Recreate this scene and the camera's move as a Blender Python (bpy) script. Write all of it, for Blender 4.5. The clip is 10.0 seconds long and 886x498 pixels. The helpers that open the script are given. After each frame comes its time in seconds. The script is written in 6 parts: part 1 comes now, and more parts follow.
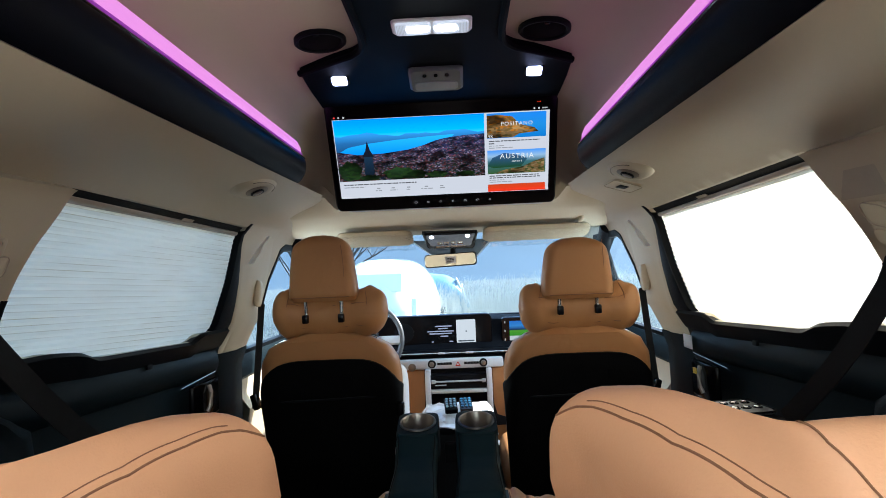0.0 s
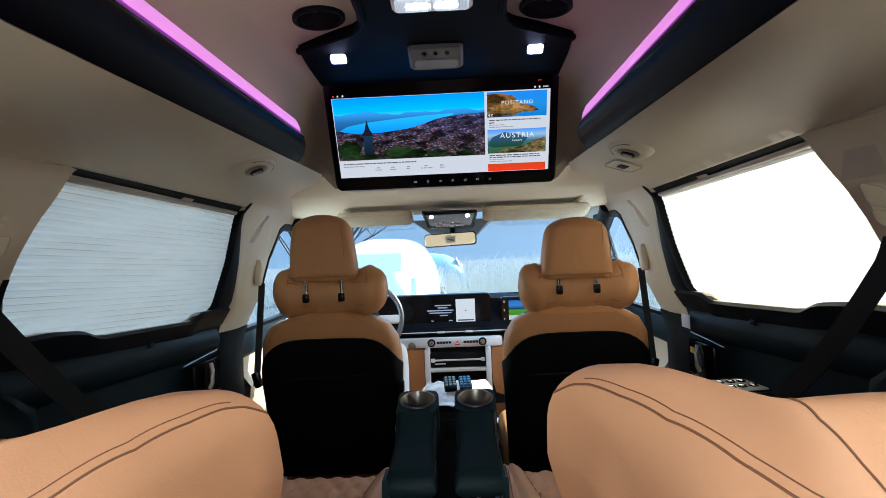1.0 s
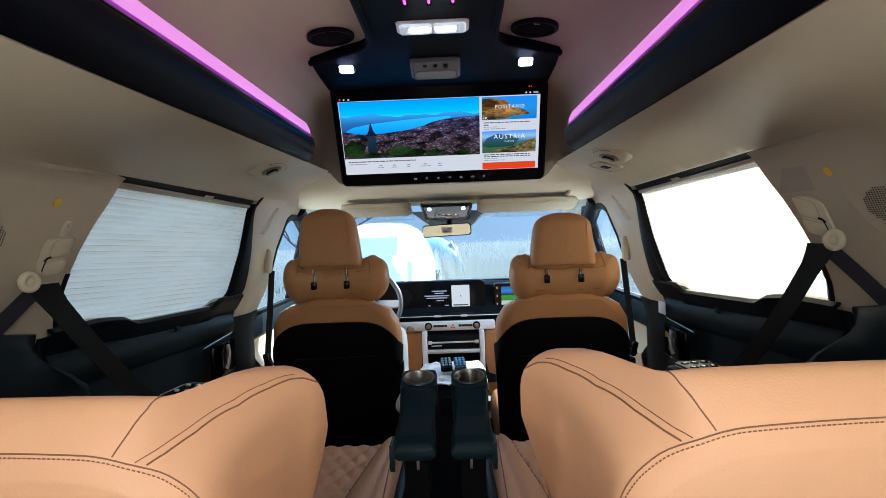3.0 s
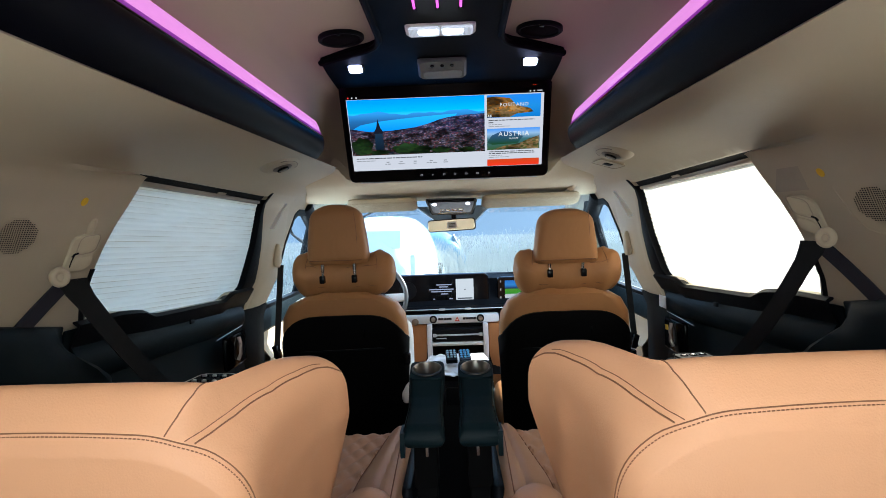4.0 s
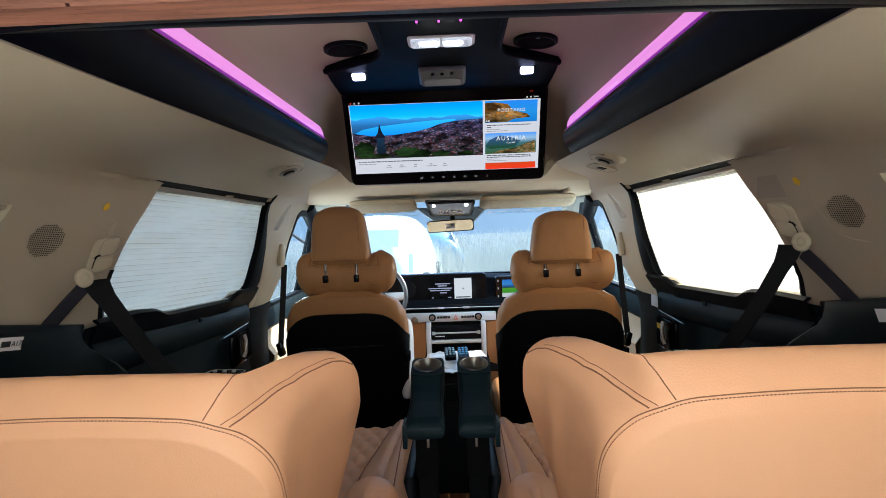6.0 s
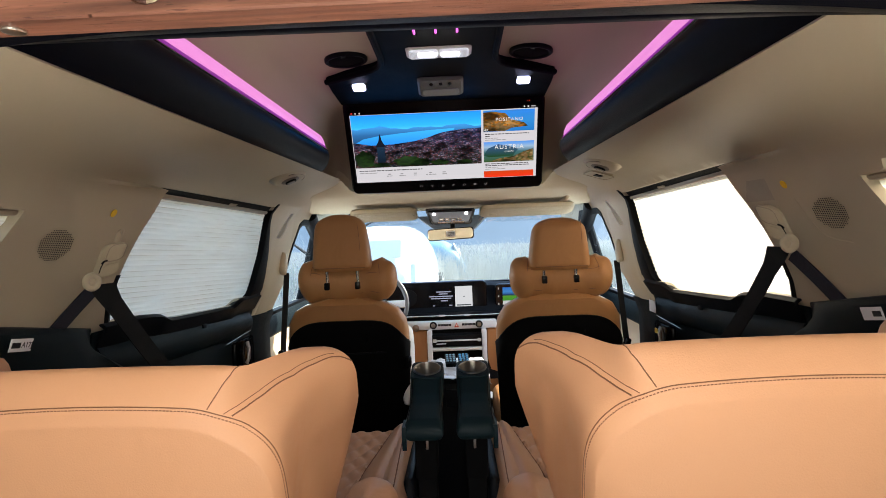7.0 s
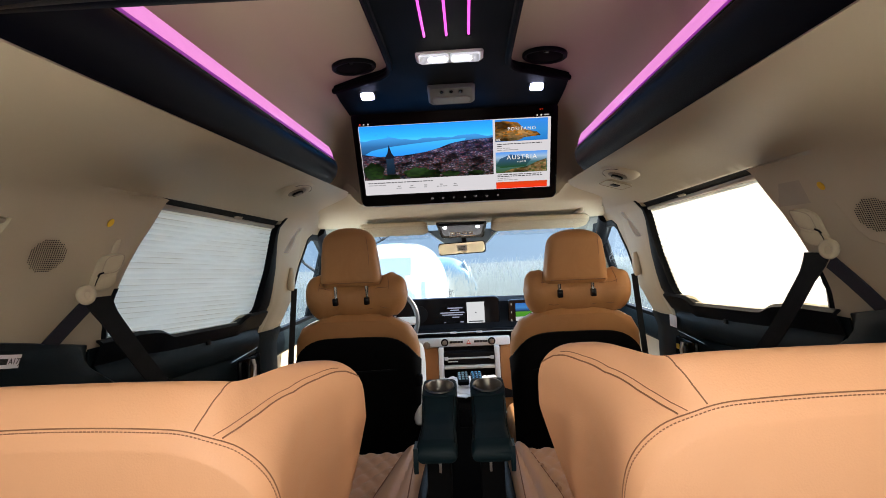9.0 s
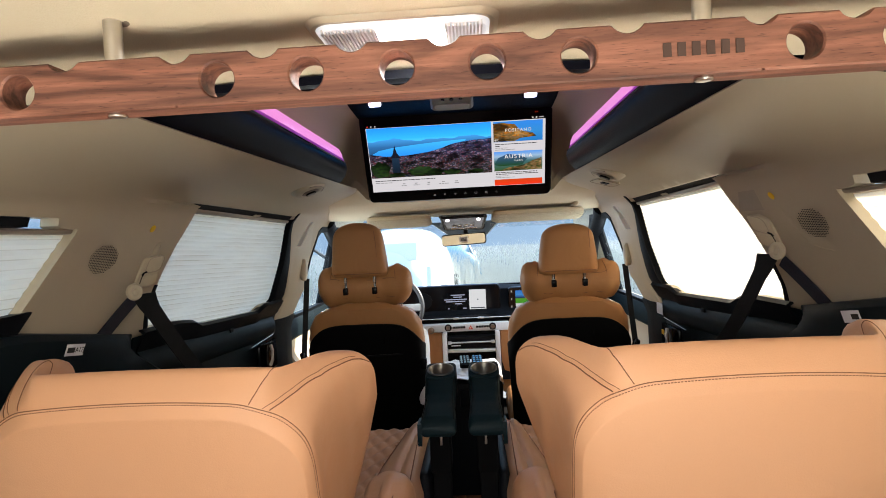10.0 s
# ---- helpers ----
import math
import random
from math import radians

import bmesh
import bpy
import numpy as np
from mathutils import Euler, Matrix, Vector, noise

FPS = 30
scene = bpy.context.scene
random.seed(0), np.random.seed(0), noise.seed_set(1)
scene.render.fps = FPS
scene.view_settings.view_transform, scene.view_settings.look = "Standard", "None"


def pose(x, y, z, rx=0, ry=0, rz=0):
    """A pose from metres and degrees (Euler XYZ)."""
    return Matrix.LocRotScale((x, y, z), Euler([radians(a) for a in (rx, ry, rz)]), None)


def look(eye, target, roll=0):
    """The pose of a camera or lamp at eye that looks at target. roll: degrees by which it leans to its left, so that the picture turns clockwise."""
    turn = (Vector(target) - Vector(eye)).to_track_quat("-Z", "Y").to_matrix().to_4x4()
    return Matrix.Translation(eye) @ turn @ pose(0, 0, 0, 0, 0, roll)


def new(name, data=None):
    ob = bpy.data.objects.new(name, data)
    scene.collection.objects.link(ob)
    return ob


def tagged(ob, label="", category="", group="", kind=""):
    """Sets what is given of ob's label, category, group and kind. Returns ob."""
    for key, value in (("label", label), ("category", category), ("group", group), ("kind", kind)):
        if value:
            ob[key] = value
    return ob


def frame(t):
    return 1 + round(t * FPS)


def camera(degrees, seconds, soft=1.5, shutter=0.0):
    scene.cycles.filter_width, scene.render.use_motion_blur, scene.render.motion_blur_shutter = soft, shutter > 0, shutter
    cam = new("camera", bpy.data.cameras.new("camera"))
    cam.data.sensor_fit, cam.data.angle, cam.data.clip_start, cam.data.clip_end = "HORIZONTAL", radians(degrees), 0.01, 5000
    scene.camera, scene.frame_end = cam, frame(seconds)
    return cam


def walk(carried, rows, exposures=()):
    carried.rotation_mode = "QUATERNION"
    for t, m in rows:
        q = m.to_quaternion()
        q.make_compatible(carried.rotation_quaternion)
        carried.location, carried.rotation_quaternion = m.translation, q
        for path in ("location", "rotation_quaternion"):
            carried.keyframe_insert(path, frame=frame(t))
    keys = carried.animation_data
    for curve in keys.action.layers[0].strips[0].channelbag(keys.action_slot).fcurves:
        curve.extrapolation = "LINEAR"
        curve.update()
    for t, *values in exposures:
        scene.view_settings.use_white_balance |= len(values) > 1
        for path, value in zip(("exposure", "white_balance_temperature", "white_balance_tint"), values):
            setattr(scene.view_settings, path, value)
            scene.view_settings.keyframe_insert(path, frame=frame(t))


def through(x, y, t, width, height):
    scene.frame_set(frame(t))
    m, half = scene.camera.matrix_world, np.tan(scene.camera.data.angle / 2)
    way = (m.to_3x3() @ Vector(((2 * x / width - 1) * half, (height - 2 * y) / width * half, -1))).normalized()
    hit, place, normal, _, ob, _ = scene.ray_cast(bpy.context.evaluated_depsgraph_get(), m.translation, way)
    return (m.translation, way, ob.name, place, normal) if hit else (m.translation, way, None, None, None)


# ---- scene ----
cam = camera(74.7, 10.0, 0.8)
PATH = [
    (0, (0.03, 0.066, 1.066), (-0.025, 2.062, 1.137), -2.5),
    (0.5, (0.03, 0.066, 1.064), (-0.027, 2.062, 1.102), -2.5),
    (1, (0.03, 0.063, 1.066), (-0.027, 2.059, 1.067), -2.4),
    (1.5, (0.028, 0.033, 1.077), (-0.027, 2.031, 1.06), -2.3),
    (2, (0.032, -0.037, 1.094), (-0.015, 1.962, 1.067), -2.1),
    (2.5, (0.032, -0.08, 1.1), (-0.009, 1.919, 1.055), -2.1),
    (4, (0.015, -0.159, 1.112), (-0.035, 1.839, 1.027), -2.1),
    (4.5, (0.016, -0.183, 1.119), (-0.037, 1.814, 1.023), -2.0),
    (5, (0.013, -0.194, 1.122), (-0.039, 1.803, 1.021), -2.0),
    (5.5, (0.006, -0.208, 1.126), (-0.036, 1.789, 1.026), -1.9),
    (7, (0.022, -0.263, 1.11), (-0.028, 1.736, 1.057), -2.3),
    (7.5, (0.013, -0.228, 1.096), (-0.041, 1.772, 1.067), -2.4),
    (8, (0.003, -0.175, 1.082), (-0.055, 1.824, 1.079), -2.5),
    (8.5, (0.004, -0.16, 1.076), (-0.064, 1.839, 1.091), -2.6),
    (9, (0.013, -0.194, 1.09), (-0.068, 1.804, 1.102), -2.7),
    (9.5, (0.024, -0.269, 1.117), (-0.067, 1.729, 1.108), -2.7),
    (10, (0.038, -0.36, 1.131), (-0.067, 1.637, 1.085), -2.9),
]
# the clip's white balance turns warmer on the way back
walk(cam, [(t, look(eye, target, roll)) for t, eye, target, roll in PATH],
     [(0, 1.85, 6150, 5), (5.6, 1.85, 6150, 5), (7.0, 1.85, 7050, 11), (10, 1.85, 7100, 11)])

# ---- world, sun, exposure ----
world = bpy.data.worlds.new("World")
scene.world = world
world.use_nodes = True
wn = world.node_tree.nodes
sky = wn.new("ShaderNodeTexSky")
sky.sky_type, sky.sun_disc = "NISHITA", False
sky.sun_elevation, sky.sun_rotation = radians(38), radians(62)
wn["Background"].inputs["Strength"].default_value = 0.18
world.node_tree.links.new(sky.outputs["Color"], wn["Background"].inputs["Color"])

sun = new("sun", bpy.data.lights.new("sun", "SUN"))
sun.data.energy, sun.data.angle, sun.data.color = 4.2, radians(0.5), (1, 0.95, 0.87)
sun.matrix_world = look((8.0, 4.2, 7.2), (0, 0, 0))


def area_lamp(name, eye, target, sx, sy, watts, color=(1, 1, 1)):
    lamp = new(name, bpy.data.lights.new(name, "AREA"))
    lamp.data.shape, lamp.data.size, lamp.data.size_y = "RECTANGLE", sx, sy
    lamp.data.energy, lamp.data.color = watts, color
    lamp.matrix_world = look(eye, target)
    return lamp


# unseen area lamps for daylight through the open tailgate behind the camera: the sky, and the light off the ground
area_lamp("tailgate_daylight", (0.15, -2.3, 1.62), (0.0, 0.9, 0.70), 3.0, 1.1, 23.0, (1, 0.96, 0.91))
area_lamp("tailgate_ground_light", (0.25, -1.95, -0.36), (0.25, -1.90, 1.0), 2.6, 1.7, 2.0, (1, 0.95, 0.87))
# added fill with no source of its own, aimed at the rear ceiling
ceiling_fill = area_lamp("rear_ceiling_fill", (0.20, -0.86, 0.36), (0.02, -0.16, 1.30), 1.3, 0.5, 1.9, (1, 0.95, 0.87))
ceiling_fill.data.spread = radians(54)
# unseen lamps added as sky light in the front door window openings, brightening the front
for side in (-1, 1):
    area_lamp("door_window_fill", (side * 0.815 - 0.012, 2.66, 0.98), (side * 0.2, 2.72, 0.80), 0.42, 0.30, 1.6, (0.90, 0.96, 1.0))

# ---- materials ----


def material(name, base, rough=0.5, metal=0.0, vary=0.12, scale=6.0, bump=0.0, bump_scale=200.0, spec=0.5, coat=0.0, glow=0.0, glow_color=None, sheen=0.0, fold=0.0):
    """A surface with stains at a large scale, grain at a small one, and a fine relief."""
    m = bpy.data.materials.new(name)
    m.use_nodes = True
    n, l = m.node_tree.nodes, m.node_tree.links
    b = n["Principled BSDF"]
    b.inputs["Roughness"].default_value, b.inputs["Metallic"].default_value = rough, metal
    b.inputs["Specular IOR Level"].default_value = spec
    b.inputs["Coat Weight"].default_value = coat
    b.inputs["Sheen Weight"].default_value = sheen
    co = n.new("ShaderNodeTexCoord")
    big = n.new("ShaderNodeTexNoise")
    big.inputs["Scale"].default_value, big.inputs["Detail"].default_value = scale, 5
    small = n.new("ShaderNodeTexNoise")
    small.inputs["Scale"].default_value, small.inputs["Detail"].default_value = bump_scale, 3
    l.new(co.outputs["Object"], big.inputs["Vector"])
    l.new(co.outputs["Object"], small.inputs["Vector"])
    mix = n.new("ShaderNodeMix")
    mix.data_type = "RGBA"
    mix.inputs[6].default_value = (*[c * (1 - vary) for c in base], 1)
    mix.inputs[7].default_value = (*[min(1, c * (1 + vary)) for c in base], 1)
    add = n.new("ShaderNodeMath")
    add.operation = "MULTIPLY_ADD"
    add.inputs[1].default_value, add.inputs[2].default_value = 0.3, 0.0
    l.new(small.outputs["Fac"], add.inputs[0])
    add2 = n.new("ShaderNodeMath")
    add2.operation = "MULTIPLY_ADD"
    add2.inputs[1].default_value = 0.7
    l.new(big.outputs["Fac"], add2.inputs[0])
    l.new(add.outputs[0], add2.inputs[2])
    l.new(add2.outputs[0], mix.inputs[0])
    l.new(mix.outputs[2], b.inputs["Base Color"])
    rr = n.new("ShaderNodeMapRange")
    rr.inputs["To Min"].default_value, rr.inputs["To Max"].default_value = max(0.02, rough * 0.8), min(1, rough * 1.2)
    l.new(big.outputs["Fac"], rr.inputs["Value"])
    l.new(rr.outputs["Result"], b.inputs["Roughness"])
    if bump:
        bp = n.new("ShaderNodeBump")
        bp.inputs["Strength"].default_value, bp.inputs["Distance"].default_value = bump, 0.002
        l.new(small.outputs["Fac"], bp.inputs["Height"])
        if fold:
            soft, wide = n.new("ShaderNodeTexNoise"), n.new("ShaderNodeBump")
            soft.inputs["Scale"].default_value, soft.inputs["Detail"].default_value, soft.inputs["Distortion"].default_value = 9.0, 2, 0.8
            wide.inputs["Strength"].default_value, wide.inputs["Distance"].default_value = fold, 0.012
            l.new(co.outputs["Object"], soft.inputs["Vector"])
            l.new(soft.outputs["Fac"], wide.inputs["Height"])
            l.new(wide.outputs["Normal"], bp.inputs["Normal"])
        l.new(bp.outputs["Normal"], b.inputs["Normal"])
    if glow:
        b.inputs["Emission Color"].default_value = (*(glow_color or base), 1)
        b.inputs["Emission Strength"].default_value = glow
    return m


def glass(name, tint=(0.80, 0.93, 1.0), gloss=0.05, rough=0.02):
    m = bpy.data.materials.new(name)
    m.use_nodes = True
    n, l = m.node_tree.nodes, m.node_tree.links
    n.remove(n["Principled BSDF"])
    t, g, mx = n.new("ShaderNodeBsdfTransparent"), n.new("ShaderNodeBsdfGlossy"), n.new("ShaderNodeMixShader")
    t.inputs["Color"].default_value = (*tint, 1)
    g.inputs["Roughness"].default_value = rough
    mx.inputs[0].default_value = gloss
    l.new(t.outputs[0], mx.inputs[1])
    l.new(g.outputs[0], mx.inputs[2])
    l.new(mx.outputs[0], n["Material Output"].inputs["Surface"])
    return m


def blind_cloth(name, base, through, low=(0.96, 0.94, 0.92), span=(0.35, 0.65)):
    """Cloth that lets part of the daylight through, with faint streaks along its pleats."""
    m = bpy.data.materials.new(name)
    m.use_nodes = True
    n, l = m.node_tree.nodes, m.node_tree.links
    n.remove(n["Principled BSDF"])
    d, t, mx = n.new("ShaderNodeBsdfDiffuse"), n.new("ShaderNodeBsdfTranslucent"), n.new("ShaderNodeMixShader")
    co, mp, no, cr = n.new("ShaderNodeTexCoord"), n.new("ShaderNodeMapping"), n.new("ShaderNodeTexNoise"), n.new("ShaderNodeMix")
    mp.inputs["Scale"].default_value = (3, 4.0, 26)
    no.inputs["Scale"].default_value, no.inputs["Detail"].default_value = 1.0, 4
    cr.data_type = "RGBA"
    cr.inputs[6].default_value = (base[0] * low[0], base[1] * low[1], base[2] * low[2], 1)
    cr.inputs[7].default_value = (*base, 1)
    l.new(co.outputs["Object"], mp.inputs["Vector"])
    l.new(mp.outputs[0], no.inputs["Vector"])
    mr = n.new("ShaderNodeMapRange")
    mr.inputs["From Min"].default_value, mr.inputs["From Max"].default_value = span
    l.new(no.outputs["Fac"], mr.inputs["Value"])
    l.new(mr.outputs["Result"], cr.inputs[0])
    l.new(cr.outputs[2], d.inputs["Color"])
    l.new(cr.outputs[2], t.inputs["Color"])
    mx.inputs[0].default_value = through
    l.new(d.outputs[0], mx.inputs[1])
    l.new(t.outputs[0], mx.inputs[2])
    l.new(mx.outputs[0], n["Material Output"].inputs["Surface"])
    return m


def lamp_face(name, color, strength, base=(0.8, 0.8, 0.8)):
    return material(name, base, 0.35, vary=0.03, glow=strength, glow_color=color)


def wood(name, a, b_, axis_scale=(3, 40, 40), rough=0.45, bump=0.25):
    m = bpy.data.materials.new(name)
    m.use_nodes = True
    n, l = m.node_tree.nodes, m.node_tree.links
    b = n["Principled BSDF"]
    co, mp, no, fine, cr = n.new("ShaderNodeTexCoord"), n.new("ShaderNodeMapping"), n.new("ShaderNodeTexNoise"), n.new("ShaderNodeTexNoise"), n.new("ShaderNodeValToRGB")
    mp.inputs["Scale"].default_value = axis_scale
    no.inputs["Scale"].default_value, no.inputs["Detail"].default_value, no.inputs["Distortion"].default_value = 1.6, 6, 1.4
    fine.inputs["Scale"].default_value, fine.inputs["Detail"].default_value = 9, 4
    l.new(co.outputs["Object"], mp.inputs["Vector"])
    l.new(mp.outputs[0], no.inputs["Vector"])
    l.new(mp.outputs[0], fine.inputs["Vector"])
    cr.color_ramp.elements[0].color, cr.color_ramp.elements[1].color = (*a, 1), (*b_, 1)
    cr.color_ramp.elements[0].position, cr.color_ramp.elements[1].position = 0.3, 0.68
    ad = n.new("ShaderNodeMath")
    ad.operation = "MULTIPLY_ADD"
    ad.inputs[1].default_value = 0.35
    l.new(fine.outputs["Fac"], ad.inputs[0])
    ml = n.new("ShaderNodeMath")
    ml.operation = "MULTIPLY"
    ml.inputs[1].default_value = 0.65
    l.new(no.outputs["Fac"], ml.inputs[0])
    l.new(ml.outputs[0], ad.inputs[2])
    l.new(ad.outputs[0], cr.inputs["Fac"])
    l.new(cr.outputs["Color"], b.inputs["Base Color"])
    b.inputs["Roughness"].default_value, b.inputs["Specular IOR Level"].default_value = rough, 0.3
    bp = n.new("ShaderNodeBump")
    bp.inputs["Strength"].default_value, bp.inputs["Distance"].default_value = bump, 0.001
    l.new(fine.outputs["Fac"], bp.inputs["Height"])
    l.new(bp.outputs["Normal"], b.inputs["Normal"])
    return m


def walnut_wood(name):
    """Oiled walnut: broad wavy bands, fine lengthwise grain and short dark pores."""
    m = bpy.data.materials.new(name)
    m.use_nodes = True
    n, l = m.node_tree.nodes, m.node_tree.links
    b = n["Principled BSDF"]
    b.inputs["Specular IOR Level"].default_value = 0.35
    co = n.new("ShaderNodeTexCoord")

    def noise_of(scale, size, detail, twist=0.0):
        mp, no = n.new("ShaderNodeMapping"), n.new("ShaderNodeTexNoise")
        mp.inputs["Scale"].default_value = scale
        mp.inputs["Rotation"].default_value = (0, radians(-7), 0)
        no.inputs["Scale"].default_value, no.inputs["Detail"].default_value, no.inputs["Distortion"].default_value = size, detail, twist
        l.new(co.outputs["Object"], mp.inputs["Vector"])
        l.new(mp.outputs[0], no.inputs["Vector"])
        return no.outputs["Fac"]

    def mixed(fac, a, b_, mode="MIX"):
        mx = n.new("ShaderNodeMix")
        mx.data_type, mx.blend_type = "RGBA", mode
        for socket, value in ((mx.inputs[0], fac), (mx.inputs[6], a), (mx.inputs[7], b_)):
            if isinstance(value, (tuple, float)):
                socket.default_value = value
            else:
                l.new(value, socket)
        return mx.outputs[2]

    def spread(value, lo, hi):
        mr = n.new("ShaderNodeMapRange")
        mr.inputs["From Min"].default_value, mr.inputs["From Max"].default_value = lo, hi
        l.new(value, mr.inputs["Value"])
        return mr.outputs["Result"]

    band = spread(noise_of((3, 28, 28), 1.5, 5, 2.2), 0.32, 0.70)
    grain = spread(noise_of((9, 150, 150), 2.0, 5, 0.4), 0.35, 0.68)
    pores = spread(noise_of((70, 900, 900), 1.4, 2, 0.2), 0.60, 0.72)
    base = mixed(band, (0.082, 0.032, 0.022, 1), (0.30, 0.130, 0.086, 1))
    base = mixed(grain, mixed(0.75, base, (0.60, 0.52, 0.50, 1), "MULTIPLY"), base)
    base = mixed(pores, base, mixed(0.85, base, (0.30, 0.22, 0.20, 1), "MULTIPLY"))
    l.new(base, b.inputs["Base Color"])
    b.inputs["Roughness"].default_value = 0.5
    bp = n.new("ShaderNodeBump")
    bp.inputs["Strength"].default_value, bp.inputs["Distance"].default_value, bp.invert = 0.35, 0.0006, True
    l.new(pores, bp.inputs["Height"])
    l.new(bp.outputs["Normal"], b.inputs["Normal"])
    return m


M = dict(
    headliner=material("headliner_cloth", (0.47, 0.410, 0.298), 0.9, vary=0.05, scale=2.5, bump=0.25, bump_scale=700, spec=0.2, sheen=0.1),
    trim=material("beige_plastic", (0.47, 0.406, 0.296), 0.46, vary=0.06, scale=4, bump=0.14, bump_scale=700, fold=0.10),
    dark=material("dark_plastic", (0.005, 0.006, 0.008), 0.5, vary=0.2, scale=5, bump=0.15, bump_scale=900, spec=0.08),
    door=material("dark_soft_trim", (0.0040, 0.0095, 0.0125), 0.5, vary=0.25, scale=5, bump=0.2, bump_scale=800, spec=0.10),
    black=material("black_cloth", (0.002, 0.002, 0.0024), 0.9, vary=0.2, scale=8, bump=0.2, bump_scale=600, spec=0.1),
    beam=material("navy_vinyl", (0.0018, 0.0022, 0.005), 0.4, vary=0.2, scale=3, bump=0.15, bump_scale=700, spec=0.05),
    panel=material("console_leatherette", (0.0022, 0.0038, 0.0052), 0.6, vary=0.15, scale=5, bump=0.25, bump_scale=500, spec=0.05),
    gloss=material("gloss_black", (0.004, 0.004, 0.005), 0.12, vary=0.1, spec=0.12),
    peach=material("peach_leather", (0.61, 0.310, 0.166), 0.46, vary=0.06, scale=3.5, bump=0.18, bump_scale=520, spec=0.35, fold=0.34),
    quilt=material("peach_quilted_leather", (0.54, 0.30, 0.18), 0.48, vary=0.06, scale=4, bump=0.10, bump_scale=650, spec=0.35),
    tan=material("tan_leather", (0.38, 0.175, 0.068), 0.45, vary=0.1, scale=4, bump=0.15, bump_scale=600, spec=0.22, fold=0.5),
    thread=material("brown_thread", (0.21, 0.09, 0.043), 0.8, vary=0.1),
    arm=material("slate_leather", (0.0050, 0.0150, 0.0190), 0.45, vary=0.2, scale=5, bump=0.2, bump_scale=600, spec=0.10),
    cup=material("dark_steel", (0.26, 0.235, 0.21), 0.32, 1.0, vary=0.15, scale=20),
    chrome=material("chrome", (0.75, 0.75, 0.74), 0.18, 1.0, vary=0.08),
    steel=material("brushed_steel", (0.55, 0.52, 0.48), 0.3, 1.0, vary=0.12, scale=20),
    plate=material("brushed_plate", (0.34, 0.34, 0.33), 0.38, 0.9, vary=0.12, scale=25),
    rail=material("taupe_rail", (0.36, 0.30, 0.24), 0.4, 0.2, vary=0.08),
    inlay=material("brass_inlay", (0.50, 0.27, 0.09), 0.45, 0.3, vary=0.2, scale=8),
    silver=material("silver_paint", (0.60, 0.65, 0.71), 0.40, 0.0, vary=0.05),
    belt=material("belt_webbing", (0.008, 0.009, 0.010), 0.75, vary=0.2, scale=40, bump=0.4, bump_scale=900, spec=0.2),
    # paler copy of the belt webbing, with the light on it put into colour
    belt_lit=material("lit_belt_webbing", (0.026, 0.026, 0.036), 0.75, vary=0.2, scale=40, bump=0.4, bump_scale=900, spec=0.2),
    blind=blind_cloth("pleated_blind_cloth", (0.95, 0.86, 0.72), 0.36),
    # darker copy of the blind cloth: the creases' shade put into colour
    crease=blind_cloth("blind_crease_shade", (0.95, 0.86, 0.72), 0.36, (0.72, 0.63, 0.52), (0.30, 0.62)),
    white=material("white_plastic", (0.78, 0.78, 0.77), 0.4, vary=0.04),
    cover=material("smoked_mirror", (0.05, 0.055, 0.07), 0.15, 0.6, vary=0.1, scale=30),
    frit=material("dotted_dark_glass", (0.05, 0.10, 0.16), 0.3, vary=0.1),
    paper=material("white_paper", (0.75, 0.75, 0.77), 0.7, vary=0.05),
    ink=material("black_ink", (0.02, 0.02, 0.02), 0.7, vary=0.1),
    yellow=material("yellow_sticker", (0.85, 0.55, 0.03), 0.6, vary=0.04),
    film=material("clear_wrap", (0.66, 0.68, 0.71), 0.14, vary=0.25, scale=14, spec=0.8),
    glass=glass("clear_glass"),
    strip=lamp_face("led_diffuser", (1.0, 0.34, 0.93), 0.22, (0.34, 0.15, 0.34)),
    strip_edge=lamp_face("led_diffuser_edge", (0.60, 0.03, 0.85), 0.09, (0.14, 0.03, 0.18)),
    led=lamp_face("dome_diffuser", (0.86, 0.90, 1.0), 2.5),
    core=lamp_face("dome_led_core", (0.92, 0.95, 1.0), 8.5),
    frost=lamp_face("dome_frosted_lens", (0.72, 0.82, 1.0), 0.17),
    rear_led=lamp_face("rear_dome_diffuser", (0.78, 0.88, 1.0), 0.17),
    bulb=lamp_face("bulb_glow", (0.86, 0.93, 1.0), 75.0),
    spot=lamp_face("spot_diffuser", (0.50, 0.56, 1.0), 3.2),
    bar=lamp_face("led_line", (1.0, 0.10, 0.85), 0.42, (0.2, 0.03, 0.2)),
    walnut=walnut_wood("walnut"),
    plank=wood("floor_wood", (0.07, 0.022, 0.010), (0.20, 0.07, 0.028), (30, 3, 30), 0.3),
    white_paint=material("white_car_paint", (0.8, 0.8, 0.8), 0.2, vary=0.02, coat=0.8),
    grey_paint=material("silver_car_paint", (0.45, 0.48, 0.52), 0.25, 0.3, vary=0.03, coat=0.8),
    blue_paint=material("pale_blue_car_paint", (0.16, 0.30, 0.40), 0.3, 0.1, vary=0.03, coat=0.6),
    rubber=material("rubber", (0.02, 0.02, 0.02), 0.8, vary=0.2),
)


def glow_plain(name, color, strength=1.0):
    return material(name, (0.004, 0.004, 0.004), 0.25, vary=0.05, spec=0.08, glow=strength, glow_color=color)


# ---- mesh helpers ----


